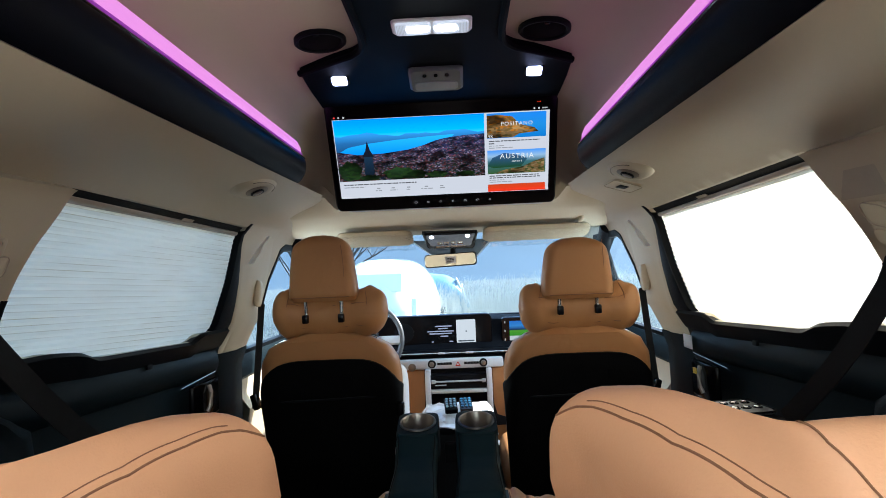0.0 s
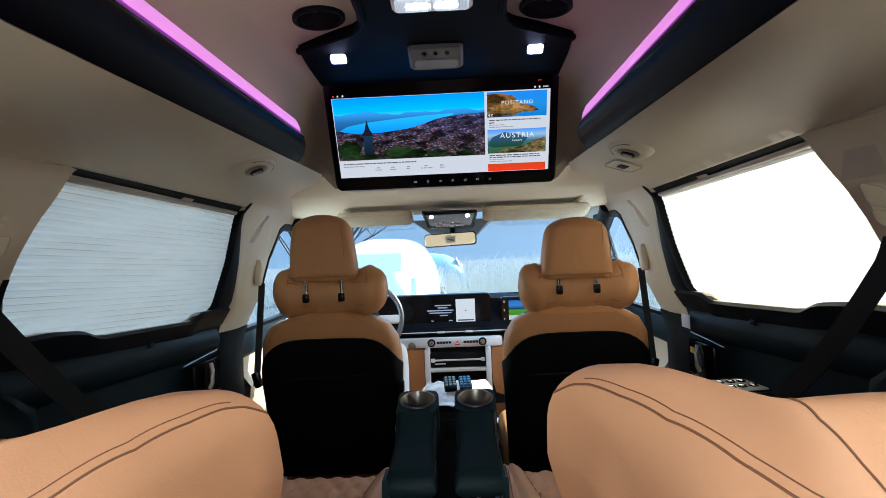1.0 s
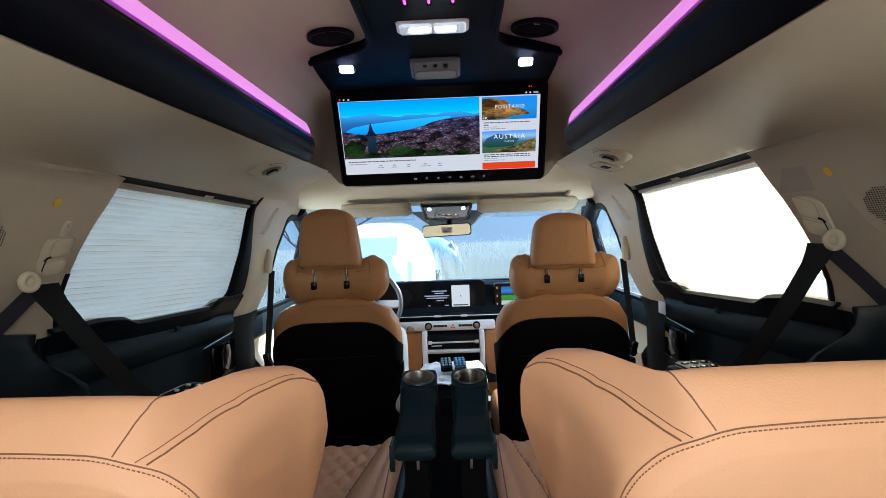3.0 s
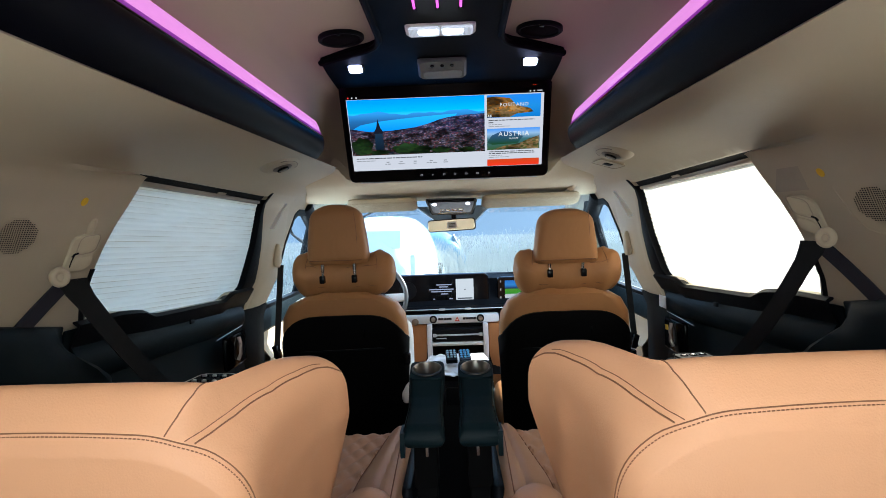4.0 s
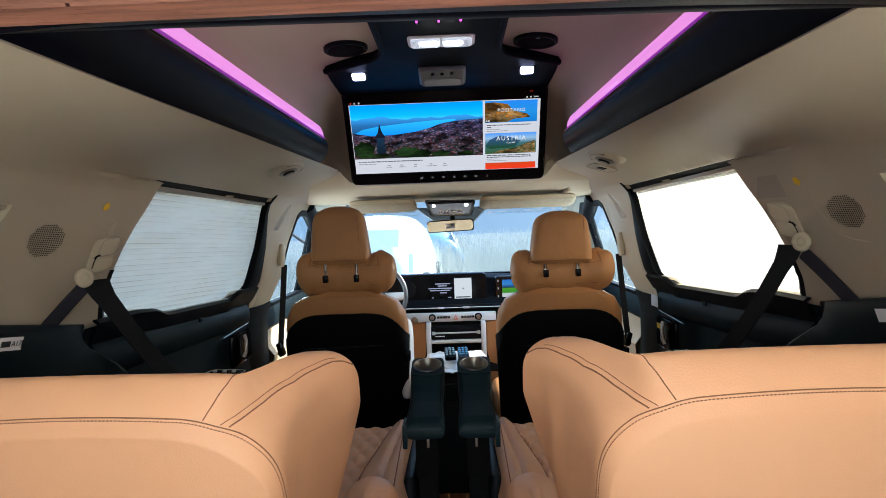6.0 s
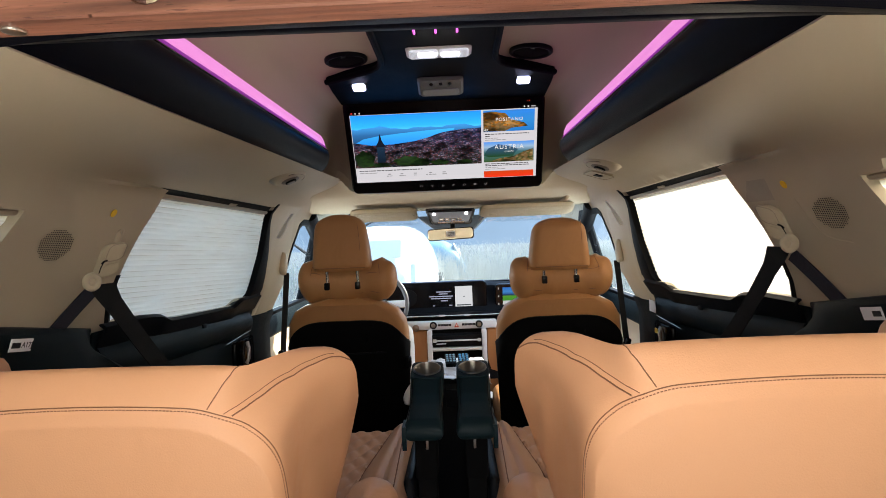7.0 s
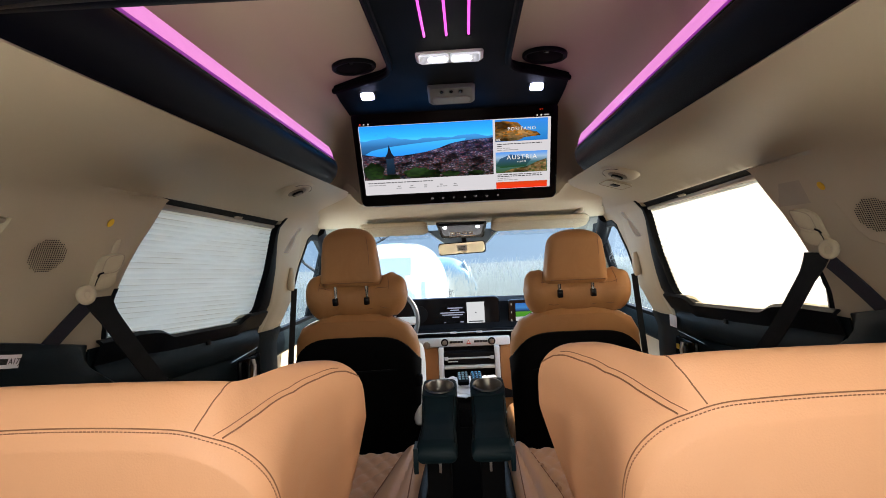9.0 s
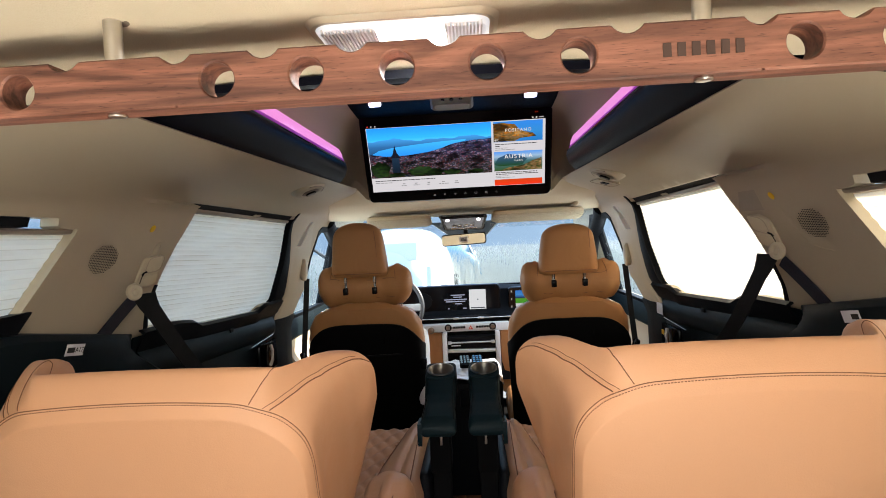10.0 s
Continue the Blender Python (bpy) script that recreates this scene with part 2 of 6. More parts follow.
def part(name, bm, mat, parent=None, label="", smooth=True, m=None):
    """Links a bmesh as one mesh object under its parent."""
    me = bpy.data.meshes.new(name)
    bmesh.ops.recalc_face_normals(bm, faces=bm.faces[:])
    bm.to_mesh(me)
    bm.free()
    me.materials.append(mat)
    if smooth:
        for p in me.polygons:
            p.use_smooth = True
        me.set_sharp_from_angle(angle=radians(38))
    ob = new(name, me)
    if m is not None:
        ob.matrix_basis = m
    if parent is not None:
        ob.parent = parent
    if label:
        ob["label"] = label
    return ob


def thing(name, label, category, at=(0, 0, 0), group="", kind=""):
    ob = new(name)
    ob.empty_display_size = 0.05
    ob.matrix_basis = at if isinstance(at, Matrix) else pose(*at)
    return tagged(ob, label, category, group, kind)


def box(x0, x1, y0, y1, z0, z1, bevel=0.004, segs=2, bm=None):
    own = bmesh.new()
    bmesh.ops.create_cube(own, size=1)
    for v in own.verts:
        v.co = Vector((x0 + (v.co.x + 0.5) * (x1 - x0), y0 + (v.co.y + 0.5) * (y1 - y0), z0 + (v.co.z + 0.5) * (z1 - z0)))
    if bevel:
        bmesh.ops.bevel(own, geom=own.edges[:], offset=min(bevel, 0.49 * min(abs(x1 - x0), abs(y1 - y0), abs(z1 - z0))), segments=segs, affect="EDGES", profile=0.5)
    if bm is None:
        return own
    me = bpy.data.meshes.new("joined")
    own.to_mesh(me)
    own.free()
    bm.from_mesh(me)
    bpy.data.meshes.remove(me)
    return bm


def skin(rows, closed=False, caps=False, bm=None):
    """A surface through rows of points; closed: each row is a ring."""
    bm = bm or bmesh.new()
    vs = [[bm.verts.new(p) for p in row] for row in rows]
    k = len(rows[0])
    for a, b in zip(vs, vs[1:]):
        for i in range(k if closed else k - 1):
            j = (i + 1) % k
            try:
                bm.faces.new((a[i], a[j], b[j], b[i]))
            except ValueError:
                pass
    if caps:
        bm.faces.new(vs[0][::-1])
        bm.faces.new(vs[-1])
    return bm


def shell(rows, thick):
    """A sheet with thickness: thick is a vector, or a function of the point."""
    bm = bmesh.new()
    f = thick if callable(thick) else (lambda p: Vector(thick))
    top = [[bm.verts.new(p) for p in row] for row in rows]
    low = [[bm.verts.new(Vector(p) + f(p)) for p in row] for row in rows]
    n, k = len(rows), len(rows[0])
    for i in range(n - 1):
        for j in range(k - 1):
            bm.faces.new((top[i][j], top[i][j + 1], top[i + 1][j + 1], top[i + 1][j]))
            bm.faces.new((low[i][j], low[i + 1][j], low[i + 1][j + 1], low[i][j + 1]))
    for i in range(n - 1):
        for j in (0, k - 1):
            bm.faces.new((top[i][j], top[i + 1][j], low[i + 1][j], low[i][j]))
    for j in range(k - 1):
        for i in (0, n - 1):
            bm.faces.new((top[i][j], top[i][j + 1], low[i][j + 1], low[i][j]))
    return bm


def tube(points, r, n=8, bm=None, taper=1.0, flat=1.0):
    """A round bar along points."""
    pts = [Vector(p) for p in points]
    rows = []
    up = Vector((0, 0, 1))
    for i, p in enumerate(pts):
        d = (pts[min(i + 1, len(pts) - 1)] - pts[max(i - 1, 0)]).normalized()
        a = d.cross(up)
        if a.length < 1e-3:
            a = d.cross(Vector((1, 0, 0)))
        a.normalize()
        b = a.cross(d).normalized()
        rr = r * (1 + (taper - 1) * i / max(1, len(pts) - 1))
        rows.append([p + a * rr * math.cos(2 * math.pi * k / n) + b * rr * flat * math.sin(2 * math.pi * k / n) for k in range(n)])
    return skin(rows, closed=True, caps=True, bm=bm)


def cylinder(r, h, n=32, r2=None, bevel=0.0):
    bm = bmesh.new()
    bmesh.ops.create_cone(bm, cap_ends=True, segments=n, radius1=r, radius2=r if r2 is None else r2, depth=h)
    if bevel:
        es = [e for e in bm.edges if abs(e.verts[0].co.z - e.verts[1].co.z) < 1e-6]
        bmesh.ops.bevel(bm, geom=es, offset=bevel, segments=2, affect="EDGES", profile=0.5)
    return bm


def rounded(w, h, r, n=6):
    """The outline of a rounded rectangle round the origin."""
    pts = []
    for cx, cy, a0 in ((w / 2 - r, h / 2 - r, 0), (-w / 2 + r, h / 2 - r, 90), (-w / 2 + r, -h / 2 + r, 180), (w / 2 - r, -h / 2 + r, 270)):
        for k in range(n + 1):
            a = radians(a0 + 90 * k / n)
            pts.append((cx + r * math.cos(a), cy + r * math.sin(a)))
    return pts


def slab(outline, depth, edge=0.0):
    """A flat plate with that outline in x and y, its top at z 0, with an eased edge."""
    n = len(outline)
    cx, cy = sum(p[0] for p in outline) / n, sum(p[1] for p in outline) / n

    def ring(z, inset):
        out = []
        for x, y in outline:
            d = math.hypot(x - cx, y - cy) or 1
            out.append((x - (x - cx) / d * inset, y - (y - cy) / d * inset, z))
        return out
    rows = [ring(-depth, 0), ring(-edge, 0), ring(0, edge)] if edge else [ring(-depth, 0), ring(0, 0)]
    return skin(rows, closed=True, caps=True)


def cushion(w, d, h, r=0.04, n=10, puff=0.0):
    """A soft block round the origin: w in x, d in y, h in z."""
    rows = []
    base = rounded(w, d, min(r * 1.6, 0.48 * min(w, d)), 8)
    for k in range(n + 1):
        a = math.pi * (k / n - 0.5)
        inset = r * (1 - math.cos(a) ** 0.6) if math.cos(a) > 0 else r
        z = (h / 2) * math.copysign(abs(math.sin(a)) ** 0.7, math.sin(a))
        sx, sy = 1 - 2 * inset / w, 1 - 2 * inset / d
        rows.append([(x * sx, y * sy, z) for x, y in base])
    bm = skin(rows, closed=True)
    for row, s in ((rows[0], -1), (rows[-1], 1)):
        last = row
        for f in (0.75, 0.45, 0.15):
            nxt = [(x * f, y * f, row[0][2] + s * puff * (1 - f * f)) for x, y, _ in row]
            skin([last, nxt], closed=True, bm=bm)
            last = nxt
        bm.faces.new([bm.verts.new(p) for p in last])
    bmesh.ops.remove_doubles(bm, verts=bm.verts[:], dist=1e-5)
    return bm


def letters(body, size, depth=0.0004, align="CENTER", space=1.0):
    """The mesh of a line of writing, in x and y round the origin."""
    cu = bpy.data.curves.new("writing", "FONT")
    cu.body, cu.size, cu.extrude, cu.align_x, cu.align_y, cu.space_character = body, size, depth, align, "CENTER", space
    tmp = bpy.data.objects.new("writing", cu)
    me = bpy.data.meshes.new_from_object(tmp)
    bpy.data.objects.remove(tmp)
    bpy.data.curves.remove(cu)
    bm = bmesh.new()
    bm.from_mesh(me)
    bpy.data.meshes.remove(me)
    return bm


def lerp_table(table, v):
    if v <= table[0][0]:
        return table[0][1]
    for (a, p), (b, q) in zip(table, table[1:]):
        if v <= b:
            return p + (q - p) * (v - a) / (b - a)
    return table[-1][1]


def smooth01(a, b, v):
    t = min(1, max(0, (v - a) / (b - a)))
    return t * t * (3 - 2 * t)


def inside(poly, p):
    c = False
    for (x0, y0), (x1, y1) in zip(poly, poly[1:] + poly[:1]):
        if (y0 > p[1]) != (y1 > p[1]) and p[0] < (x1 - x0) * (p[1] - y0) / (y1 - y0) + x0:
            c = not c
    return c

# ---- the van's shell ----
CX = -0.012
PROFILE = [(0.0, 0.80), (0.45, 0.84), (0.80, 0.845), (0.88, 0.828), (0.93, 0.805), (1.118, 0.729), (1.18, 0.704), (1.228, 0.683), (1.25, 0.655), (1.268, 0.62), (1.284, 0.578), (1.297, 0.534), (1.310, 0.493), (1.322, 0.461), (1.335, 0.438)]
PILLAR_END = 1.0822
FLARE = [(0, 0.045), (0.75, 0.02), (0.8, 0.0), (0.9, -0.027), (1.05, -0.005), (1.2, 0.030), (1.29, 0.025), (1.335, 0.0)]


def half_width(z, y):
    """The inner half width of the van; the rear pillar trim stands proud towards the door window."""
    w = lerp_table(PROFILE, z) + (0.045 - 0.02 * smooth01(1.24, 1.29, z)) * (1 - smooth01(1.29, 1.335, z)) * min(0, max(-0.6, y - 1))
    w += lerp_table(FLARE, z) * min(1.1, max(0, y - 1))
    if y <= PILLAR_END:
        w -= min(0.042, max(0, 0.155 * (y - 0.81))) * smooth01(0.93, 1.21, z) * (1 - smooth01(1.237, 1.246, z))
    return w


def rise(z, y):
    return z + 0.014 * min(1.2, max(-1, y - 1)) * smooth01(1.15, 1.3, z)


DOOR_WINDOW = [(1.115, 1.2475), (2.098, 1.236), (2.016, 0.893), (1.905, 0.895), (1.862, 0.873), (1.385, 0.898), (1.318, 0.920), (1.226, 0.930), (1.092, 0.932), (1.068, 0.972), (1.053, 1.035), (1.047, 1.09), (1.051, 1.14), (1.068, 1.19), (1.081, 1.235)]
FRONT_WINDOW = [(2.40, 0.76), (2.45, 1.05), (2.56, 1.17), (2.62, 1.19), (3.02, 1.19), (3.46, 0.88), (3.46, 0.76)]
REAR_WINDOW = [(0.700, 1.178), (0.640, 1.180), (0.634, 1.198), (-0.55, 1.198), (-0.62, 1.0), (0.602, 1.012)]
WINDOWS = (DOOR_WINDOW, FRONT_WINDOW, REAR_WINDOW)


def nearest(poly, p):
    best = None
    for a, b in zip(poly, poly[1:] + poly[:1]):
        dx, dy = b[0] - a[0], b[1] - a[1]
        t = min(1, max(0, ((p[0] - a[0]) * dx + (p[1] - a[1]) * dy) / (dx * dx + dy * dy)))
        q = (a[0] + t * dx, a[1] + t * dy)
        d = math.hypot(p[0] - q[0], p[1] - q[1])
        if best is None or d < best[0]:
            best = (d, q)
    return best


def side_wall(name, side):
    bm = bmesh.new()
    step = 0.016
    ys = np.array(sorted(list(np.arange(-0.95, 3.62, step)) + [1.0805, 1.082]))
    zs = [0.0, 0.2, 0.4, 0.6, 0.72] + list(np.arange(0.75, 1.235, step)) + [1.237, 1.241, 1.246, 1.252, 1.259, 1.266, 1.273, 1.280, 1.286, 1.292, 1.298, 1.304, 1.310, 1.317, 1.324, 1.330, 1.335]
    grid = []
    for y in ys:
        row = []
        for z in zs:
            p = (float(y), float(z))
            for poly in WINDOWS:
                d, q = nearest(poly, p)
                if d < step * 0.72:
                    p = q
            w = half_width(p[1], p[0])
            zz = rise(p[1], p[0])
            row.append((bm.verts.new((CX + side * w, p[0], zz)), bm.verts.new((CX + side * (lerp_table(PROFILE, p[1]) + 0.045 * min(1.1, max(-0.6, p[0] - 1)) + 0.035), p[0], zz + (0.03 if p[1] > 1.27 else 0)))))
        grid.append(row)
    for i in range(len(ys) - 1):
        for j in range(len(zs) - 1):
            c = ((ys[i] + ys[i + 1]) / 2, (zs[j] + zs[j + 1]) / 2)
            if any(inside(poly, c) for poly in WINDOWS):
                continue
            for k in (0, 1):
                q = (grid[i][j][k], grid[i + 1][j][k], grid[i + 1][j + 1][k], grid[i][j + 1][k])
                bm.faces.new(q if k else q[::-1])
    bm.verts.index_update()
    rim = [e for e in bm.edges if e.is_boundary]
    twin = {}
    for row in grid:
        for a, b in row:
            twin[a], twin[b] = b, a
    outer = {b for row in grid for a, b in row}
    for e in rim:
        a, b = e.verts
        if a not in outer and b not in outer:
            try:
                bm.faces.new((a, b, twin[b], twin[a]))
            except ValueError:
                pass
    loose = [v for v in bm.verts if not v.link_faces]
    bmesh.ops.delete(bm, geom=loose, context="VERTS")
    ob = part(name, bm, M["trim"])
    return tagged(ob, "beige moulded side trim of the van with window openings", "wall", kind="structure")


wall_left = side_wall("wall_left", -1)
wall_right = side_wall("wall_right", 1)

# floor: dark carpet with a strip of wooden boards in the aisle
floor = tagged(part("floor", box(CX - 0.86, CX + 0.86, -0.95, 3.6, -0.05, 0.0, 0), M["black"]), "dark van floor with wood-look boards along the aisle", "floor", kind="structure")
board = box(-0.033, 0.033, -1.6, 1.6, 0, 0.012, 0.002, 1)
first = part("board", board, M["plank"], floor, smooth=False, m=pose(-0.30, 0.66, 0.0))
for k in range(1, 9):
    ob = new("board", first.data)
    ob.matrix_basis = pose(-0.30 + 0.072 * k, 0.66, 0.0)
    ob.parent = floor

for k in range(8):
    part("inlay", box(-0.0022, 0.0022, -1.6, 1.6, 0, 0.0118, 0), M["inlay"], floor, smooth=False, m=pose(-0.264 + 0.072 * k, 0.66, 0.0))

# rear ceiling, front header, raised roof
rows = []
for y in np.linspace(-0.80, 0.205, 16):
    rows.append([(CX + 0.56 * u, y, rise(1.304, y) - 0.008 - 0.008 * abs(u) ** 4 + 0.014 * smooth01(0.20, 0.12, y)) for u in np.linspace(-1, 1, 15)])
tagged(part("ceiling_rear", shell(rows, (0, 0, 0.04)), M["headliner"]), "beige cloth headliner over the luggage space", "ceiling", kind="structure")
rows = []
for u in np.linspace(-1, 1, 41):
    row = []
    for f in list(np.linspace(0, 0.4, 14)) + list(np.linspace(0.5, 1, 7)):
        x = 0.62 * u
        y0 = 2.140
        y = y0 + (2.80 - y0) * f
        row.append((CX + x * (1 + 0.17 * smooth01(2.3, 2.8, y)), y, 1.2915 - 0.058 * smooth01(2.3, 2.8, y) + 0.060 * smooth01(0.38, 0.45, abs(x)) * (1 - smooth01(0.0, 0.24, y - y0))))
    rows.append(row)
tagged(part("ceiling_front", shell(rows, (0, 0, 0.04)), M["headliner"]), "beige headliner above the front seats", "ceiling", kind="structure")

ROOF = [(0.472, 1.352), (0.50, 1.39), (0.487, 1.44), (0.466, 1.50), (0.452, 1.56), (0.43, 1.60), (0.395, 1.619), (0.30, 1.627), (0.15, 1.634), (0.0, 1.638)]
full = [(-x, z) for x, z in ROOF] + [(x, z) for x, z in ROOF[::-1][1:]]


def roof_drop(y):
    if y <= 1.79:
        return 1.0
    u = min(1, (y - 1.79) / 0.36)
    return max(0.0, 1 - u ** 2.6) ** (1 / 2.6)


rows = []
for y in [0.23, 0.24, 0.27, 0.4, 0.6, 0.8, 1.0, 1.2, 1.4, 1.6, 1.7] + list(1.79 + 0.36 * np.sin(np.linspace(0.05, math.pi / 2, 14))):
    f = roof_drop(y) * (0.05 + 0.95 * math.sqrt(smooth01(0.22, 0.34, y)))
    rows.append([(CX + x, y, max(1.29 + (z - 1.29) * f, 1.29 + 0.060 * smooth01(0.38, 0.44, abs(x)) * smooth01(0.3, 0.5, y))) for x, z in full])
tagged(part("ceiling_raised", shell(rows, lambda p: Vector((0.03 * (1 if p[0] > 0.4 else -1 if p[0] < -0.4 else 0), 0.0, 0.03))), M["headliner"]), "raised roof lining in beige cloth", "ceiling", kind="structure")

# rear edge of the raised roof, dark padded border
rows = []
for u in np.linspace(-1, 1, 33):
    x = CX + 0.50 * u
    y = 0.264 + 0.016 * u - 0.03 * (1 - u ** 8)
    z = 1.302
    ring = []
    for k in range(10):
        a = 2 * math.pi * k / 10
        ring.append((x, y + 0.018 * math.cos(a), z + 0.017 * math.sin(a)))
    rows.append(ring)
flat_rows = []
for u in np.linspace(-1, 1, 25):
    flat_rows.append([(CX + u * (0.445 + 0.055 * f - 0.03 * (1 - f) ** 3), 0.176 + 0.034 * abs(u) ** 1.5 + (0.058 + 0.016 * u - 0.034 * abs(u) ** 1.5 + 0.03 * u ** 8) * f, rise(1.304, 0.2) - 0.015 - 0.009 * abs(u) ** 4 + 0.012 * f * f) for f in np.linspace(0, 1, 8)])
tagged(part("roof_border_pad", shell(flat_rows, (0, 0, 0.008)), M["beam"]), "flat dark padding behind the raised roof opening", "trim", kind="structure")
tagged(part("roof_border", skin(rows, closed=True, caps=True), M["beam"]), "dark padded border at the rear edge of the raised roof", "trim", kind="structure")


# side beams with the light strip
def light_beam(side):
    label = "long navy padded roof beam with a glowing pink light strip"
    ob = thing("roof_light_beam", label, "ceiling light", group="roof light beams")
    rows, strip_rows, lip = [], [], []
    ys = list(np.linspace(0.26, 1.78, 40)) + [1.80, 1.815, 1.82]
    for y in ys:
        e = smooth01(1.775, 1.825, y)
        cxx, czz = 0.445, 1.39
        sec = [(0.412, 1.420), (0.405, 1.411), (0.403, 1.398), (0.412, 1.375), (0.426, 1.351), (0.439, 1.338), (0.455, 1.331), (0.53, 1.35), (0.53, 1.44), (0.45, 1.44)]
        rows.append([(CX + side * (cxx + (x - cxx) * (1 - 0.25 * e)), y + (1.40 - z) * 0.35 * (y > 1.7) * e, czz + (rise(z, y) - czz if z < 1.36 else z - czz) * (1 - 0.18 * e)) for x, z in sec])
    part("beam", skin(rows, closed=True, caps=True), M["beam"], ob)
    for y in np.linspace(0.32, 1.80, 30):
        strip_rows.append([(CX + side * x, y, z) for x, z in ((0.4215, 1.434), (0.424, 1.452), (0.434, 1.474), (0.449, 1.484), (0.458, 1.47), (0.446, 1.430))])
        lip.append([(CX + side * x, y, z) for x, z in ((0.416, 1.420), (0.419, 1.434), (0.424, 1.440), (0.446, 1.440), (0.446, 1.421))])
    part("light_strip", skin(strip_rows, closed=True, caps=True), M["strip"], ob, "glowing pale pink light strip")
    part("diffuser_edge", skin(lip, closed=True, caps=True), M["strip_edge"], ob, "dimmer violet edge of the light strip")
    part("lip", tube([(CX + side * 0.413, y, 1.421) for y in np.linspace(0.31, 1.80, 12)], 0.003, 6), M["gloss"], ob)
    return ob


light_beam(-1)
light_beam(1)

# ---- centre roof console and monitor ----
console = thing("roof_console", "dark leatherette roof console with dome lamp and light lines", "roof console", (CX, 0, 0))
half = [(0.157, 0.33), (0.160, 1.38), (0.164, 1.42), (0.175, 1.455), (0.20, 1.484), (0.362, 1.588), (0.368, 1.61), (0.378, 1.75), (0.386, 1.97)]
out = [(-x, y) for x, y in half] + half[::-1]
zc = 1.609
part("panel", slab(out, 0.02, 0.006), M["panel"], console, m=Matrix.Translation((0, 0, zc)) @ Matrix.Diagonal((1, 1, -1, 1)))
for s in (-1, 1):
    path = [(s * 0.158, 0.33, zc - 0.001), (s * 0.160, 1.20, zc - 0.001), (s * 0.161, 1.375, zc - 0.001), (s * 0.166, 1.42, zc - 0.001), (s * 0.178, 1.456, zc - 0.001), (s * 0.202, 1.486, zc - 0.001), (s * 0.28, 1.536, zc - 0.002), (s * 0.363, 1.591, zc - 0.003)]
    part("edge_trim", tube(path, 0.0095, 8), M["panel"], console)
# dome lamp
dome = part("dome_lamp", slab(rounded(0.178, 0.058, 0.012), 0.012, 0.004), M["white"], console, "white dome lamp with two lit lenses", m=pose(0.004, 1.322, zc - 0.010, -10, 0, 0) @ Matrix.Diagonal((1, 1, -1, 1)))
for s in (-1, 1):
    part("lens", slab(rounded(0.078, 0.044, 0.009), 0.006, 0.002), M["frost"], dome, "frosted lens", m=Matrix.Translation((s * 0.0415, 0, 0.005)))
    part("led_core", slab(rounded(0.050, 0.022, 0.008), 0.002, 0.001), M["core"], dome, "bright light source", m=Matrix.Translation((s * 0.031, -0.002, 0.0062)))
    for k in range(6):
        part("lens_rib", box(-0.0006, 0.0006, -0.019, 0.019, 0, 0.0012, 0), M["white"], dome, smooth=False, m=Matrix.Translation((s * (0.060 + 0.0032 * k), 0, 0.0052)))
for k, x in enumerate((-0.052, 0.001, 0.054)):
    part("light_line", box(x - 0.0030, x + 0.0030, 0.55, 1.185, zc - 0.006, zc - 0.001, 0.002, 1), M["bar"], console, "thin glowing pink line")
    part("line_end", cylinder(0.006, 0.006, 12), M["gloss"], console, m=Matrix.Translation((x, 1.192, zc - 0.002)))
# small reading lamps
for s in (-1, 1):
    b = part("reading_lamp", slab(rounded(0.054, 0.044, 0.010), 0.006, 0.002), M["gloss"], console, "small square white reading lamp", m=pose(s * 0.269 + 0.001, 1.648, zc - 0.009, -28, 0, 0) @ Matrix.Diagonal((1, 1, -1, 1)))
    part("lens", slab(rounded(0.043, 0.034, 0.008), 0.004, 0.002), M["spot"], b, m=Matrix.Translation((0, 0, 0.003)))
# overhead switch unit
unit = part("switch_unit", slab(rounded(0.148, 0.095, 0.014), 0.022, 0.008), material("grey_green_plastic", (0.16, 0.18, 0.17), 0.45, vary=0.08), console, "grey overhead unit with three sensor holes", m=pose(0, 1.635, zc - 0.028, -20, 0, 0) @ Matrix.Diagonal((1, 1, -1, 1)))
for x in (-0.03, 0.0, 0.03):
    part("sensor_hole", cylinder(0.0055, 0.004, 16), M["gloss"], unit, m=Matrix.Translation((x, -0.026, 0.001)))
part("lens", slab(rounded(0.12, 0.035, 0.012), 0.005, 0.002), material("frosted_lens", (0.30, 0.33, 0.32), 0.25, vary=0.05), unit, m=Matrix.Translation((0, 0.018, 0.003)))

# round vents in the raised roof
for x in (-0.267, 0.267):
    v = thing("roof_vent", "round black roof vent with closed louvre disc", "vent", (CX + x, 1.427, 1.621, 0, 4 if x > 0 else -4, 0), group="round roof vents")
    rows = []
    for r, z in ((0.062, 0.012), (0.062, -0.001), (0.058, -0.004), (0.053, -0.003), (0.050, 0.006)):
        rows.append([(r * math.cos(a), r * math.sin(a), z) for a in np.linspace(0, 2 * math.pi, 40, endpoint=False)])
    part("ring", skin(rows, closed=True), M["dark"], v)
    part("disc", cylinder(0.05, 0.006, 40, bevel=0.002), M["black"], v, m=Matrix.Translation((0, 0, 0.004)))
    part("tab", box(-0.008, 0.008, -0.052, -0.040, -0.004, 0.002, 0.002, 1), M["gloss"], v)

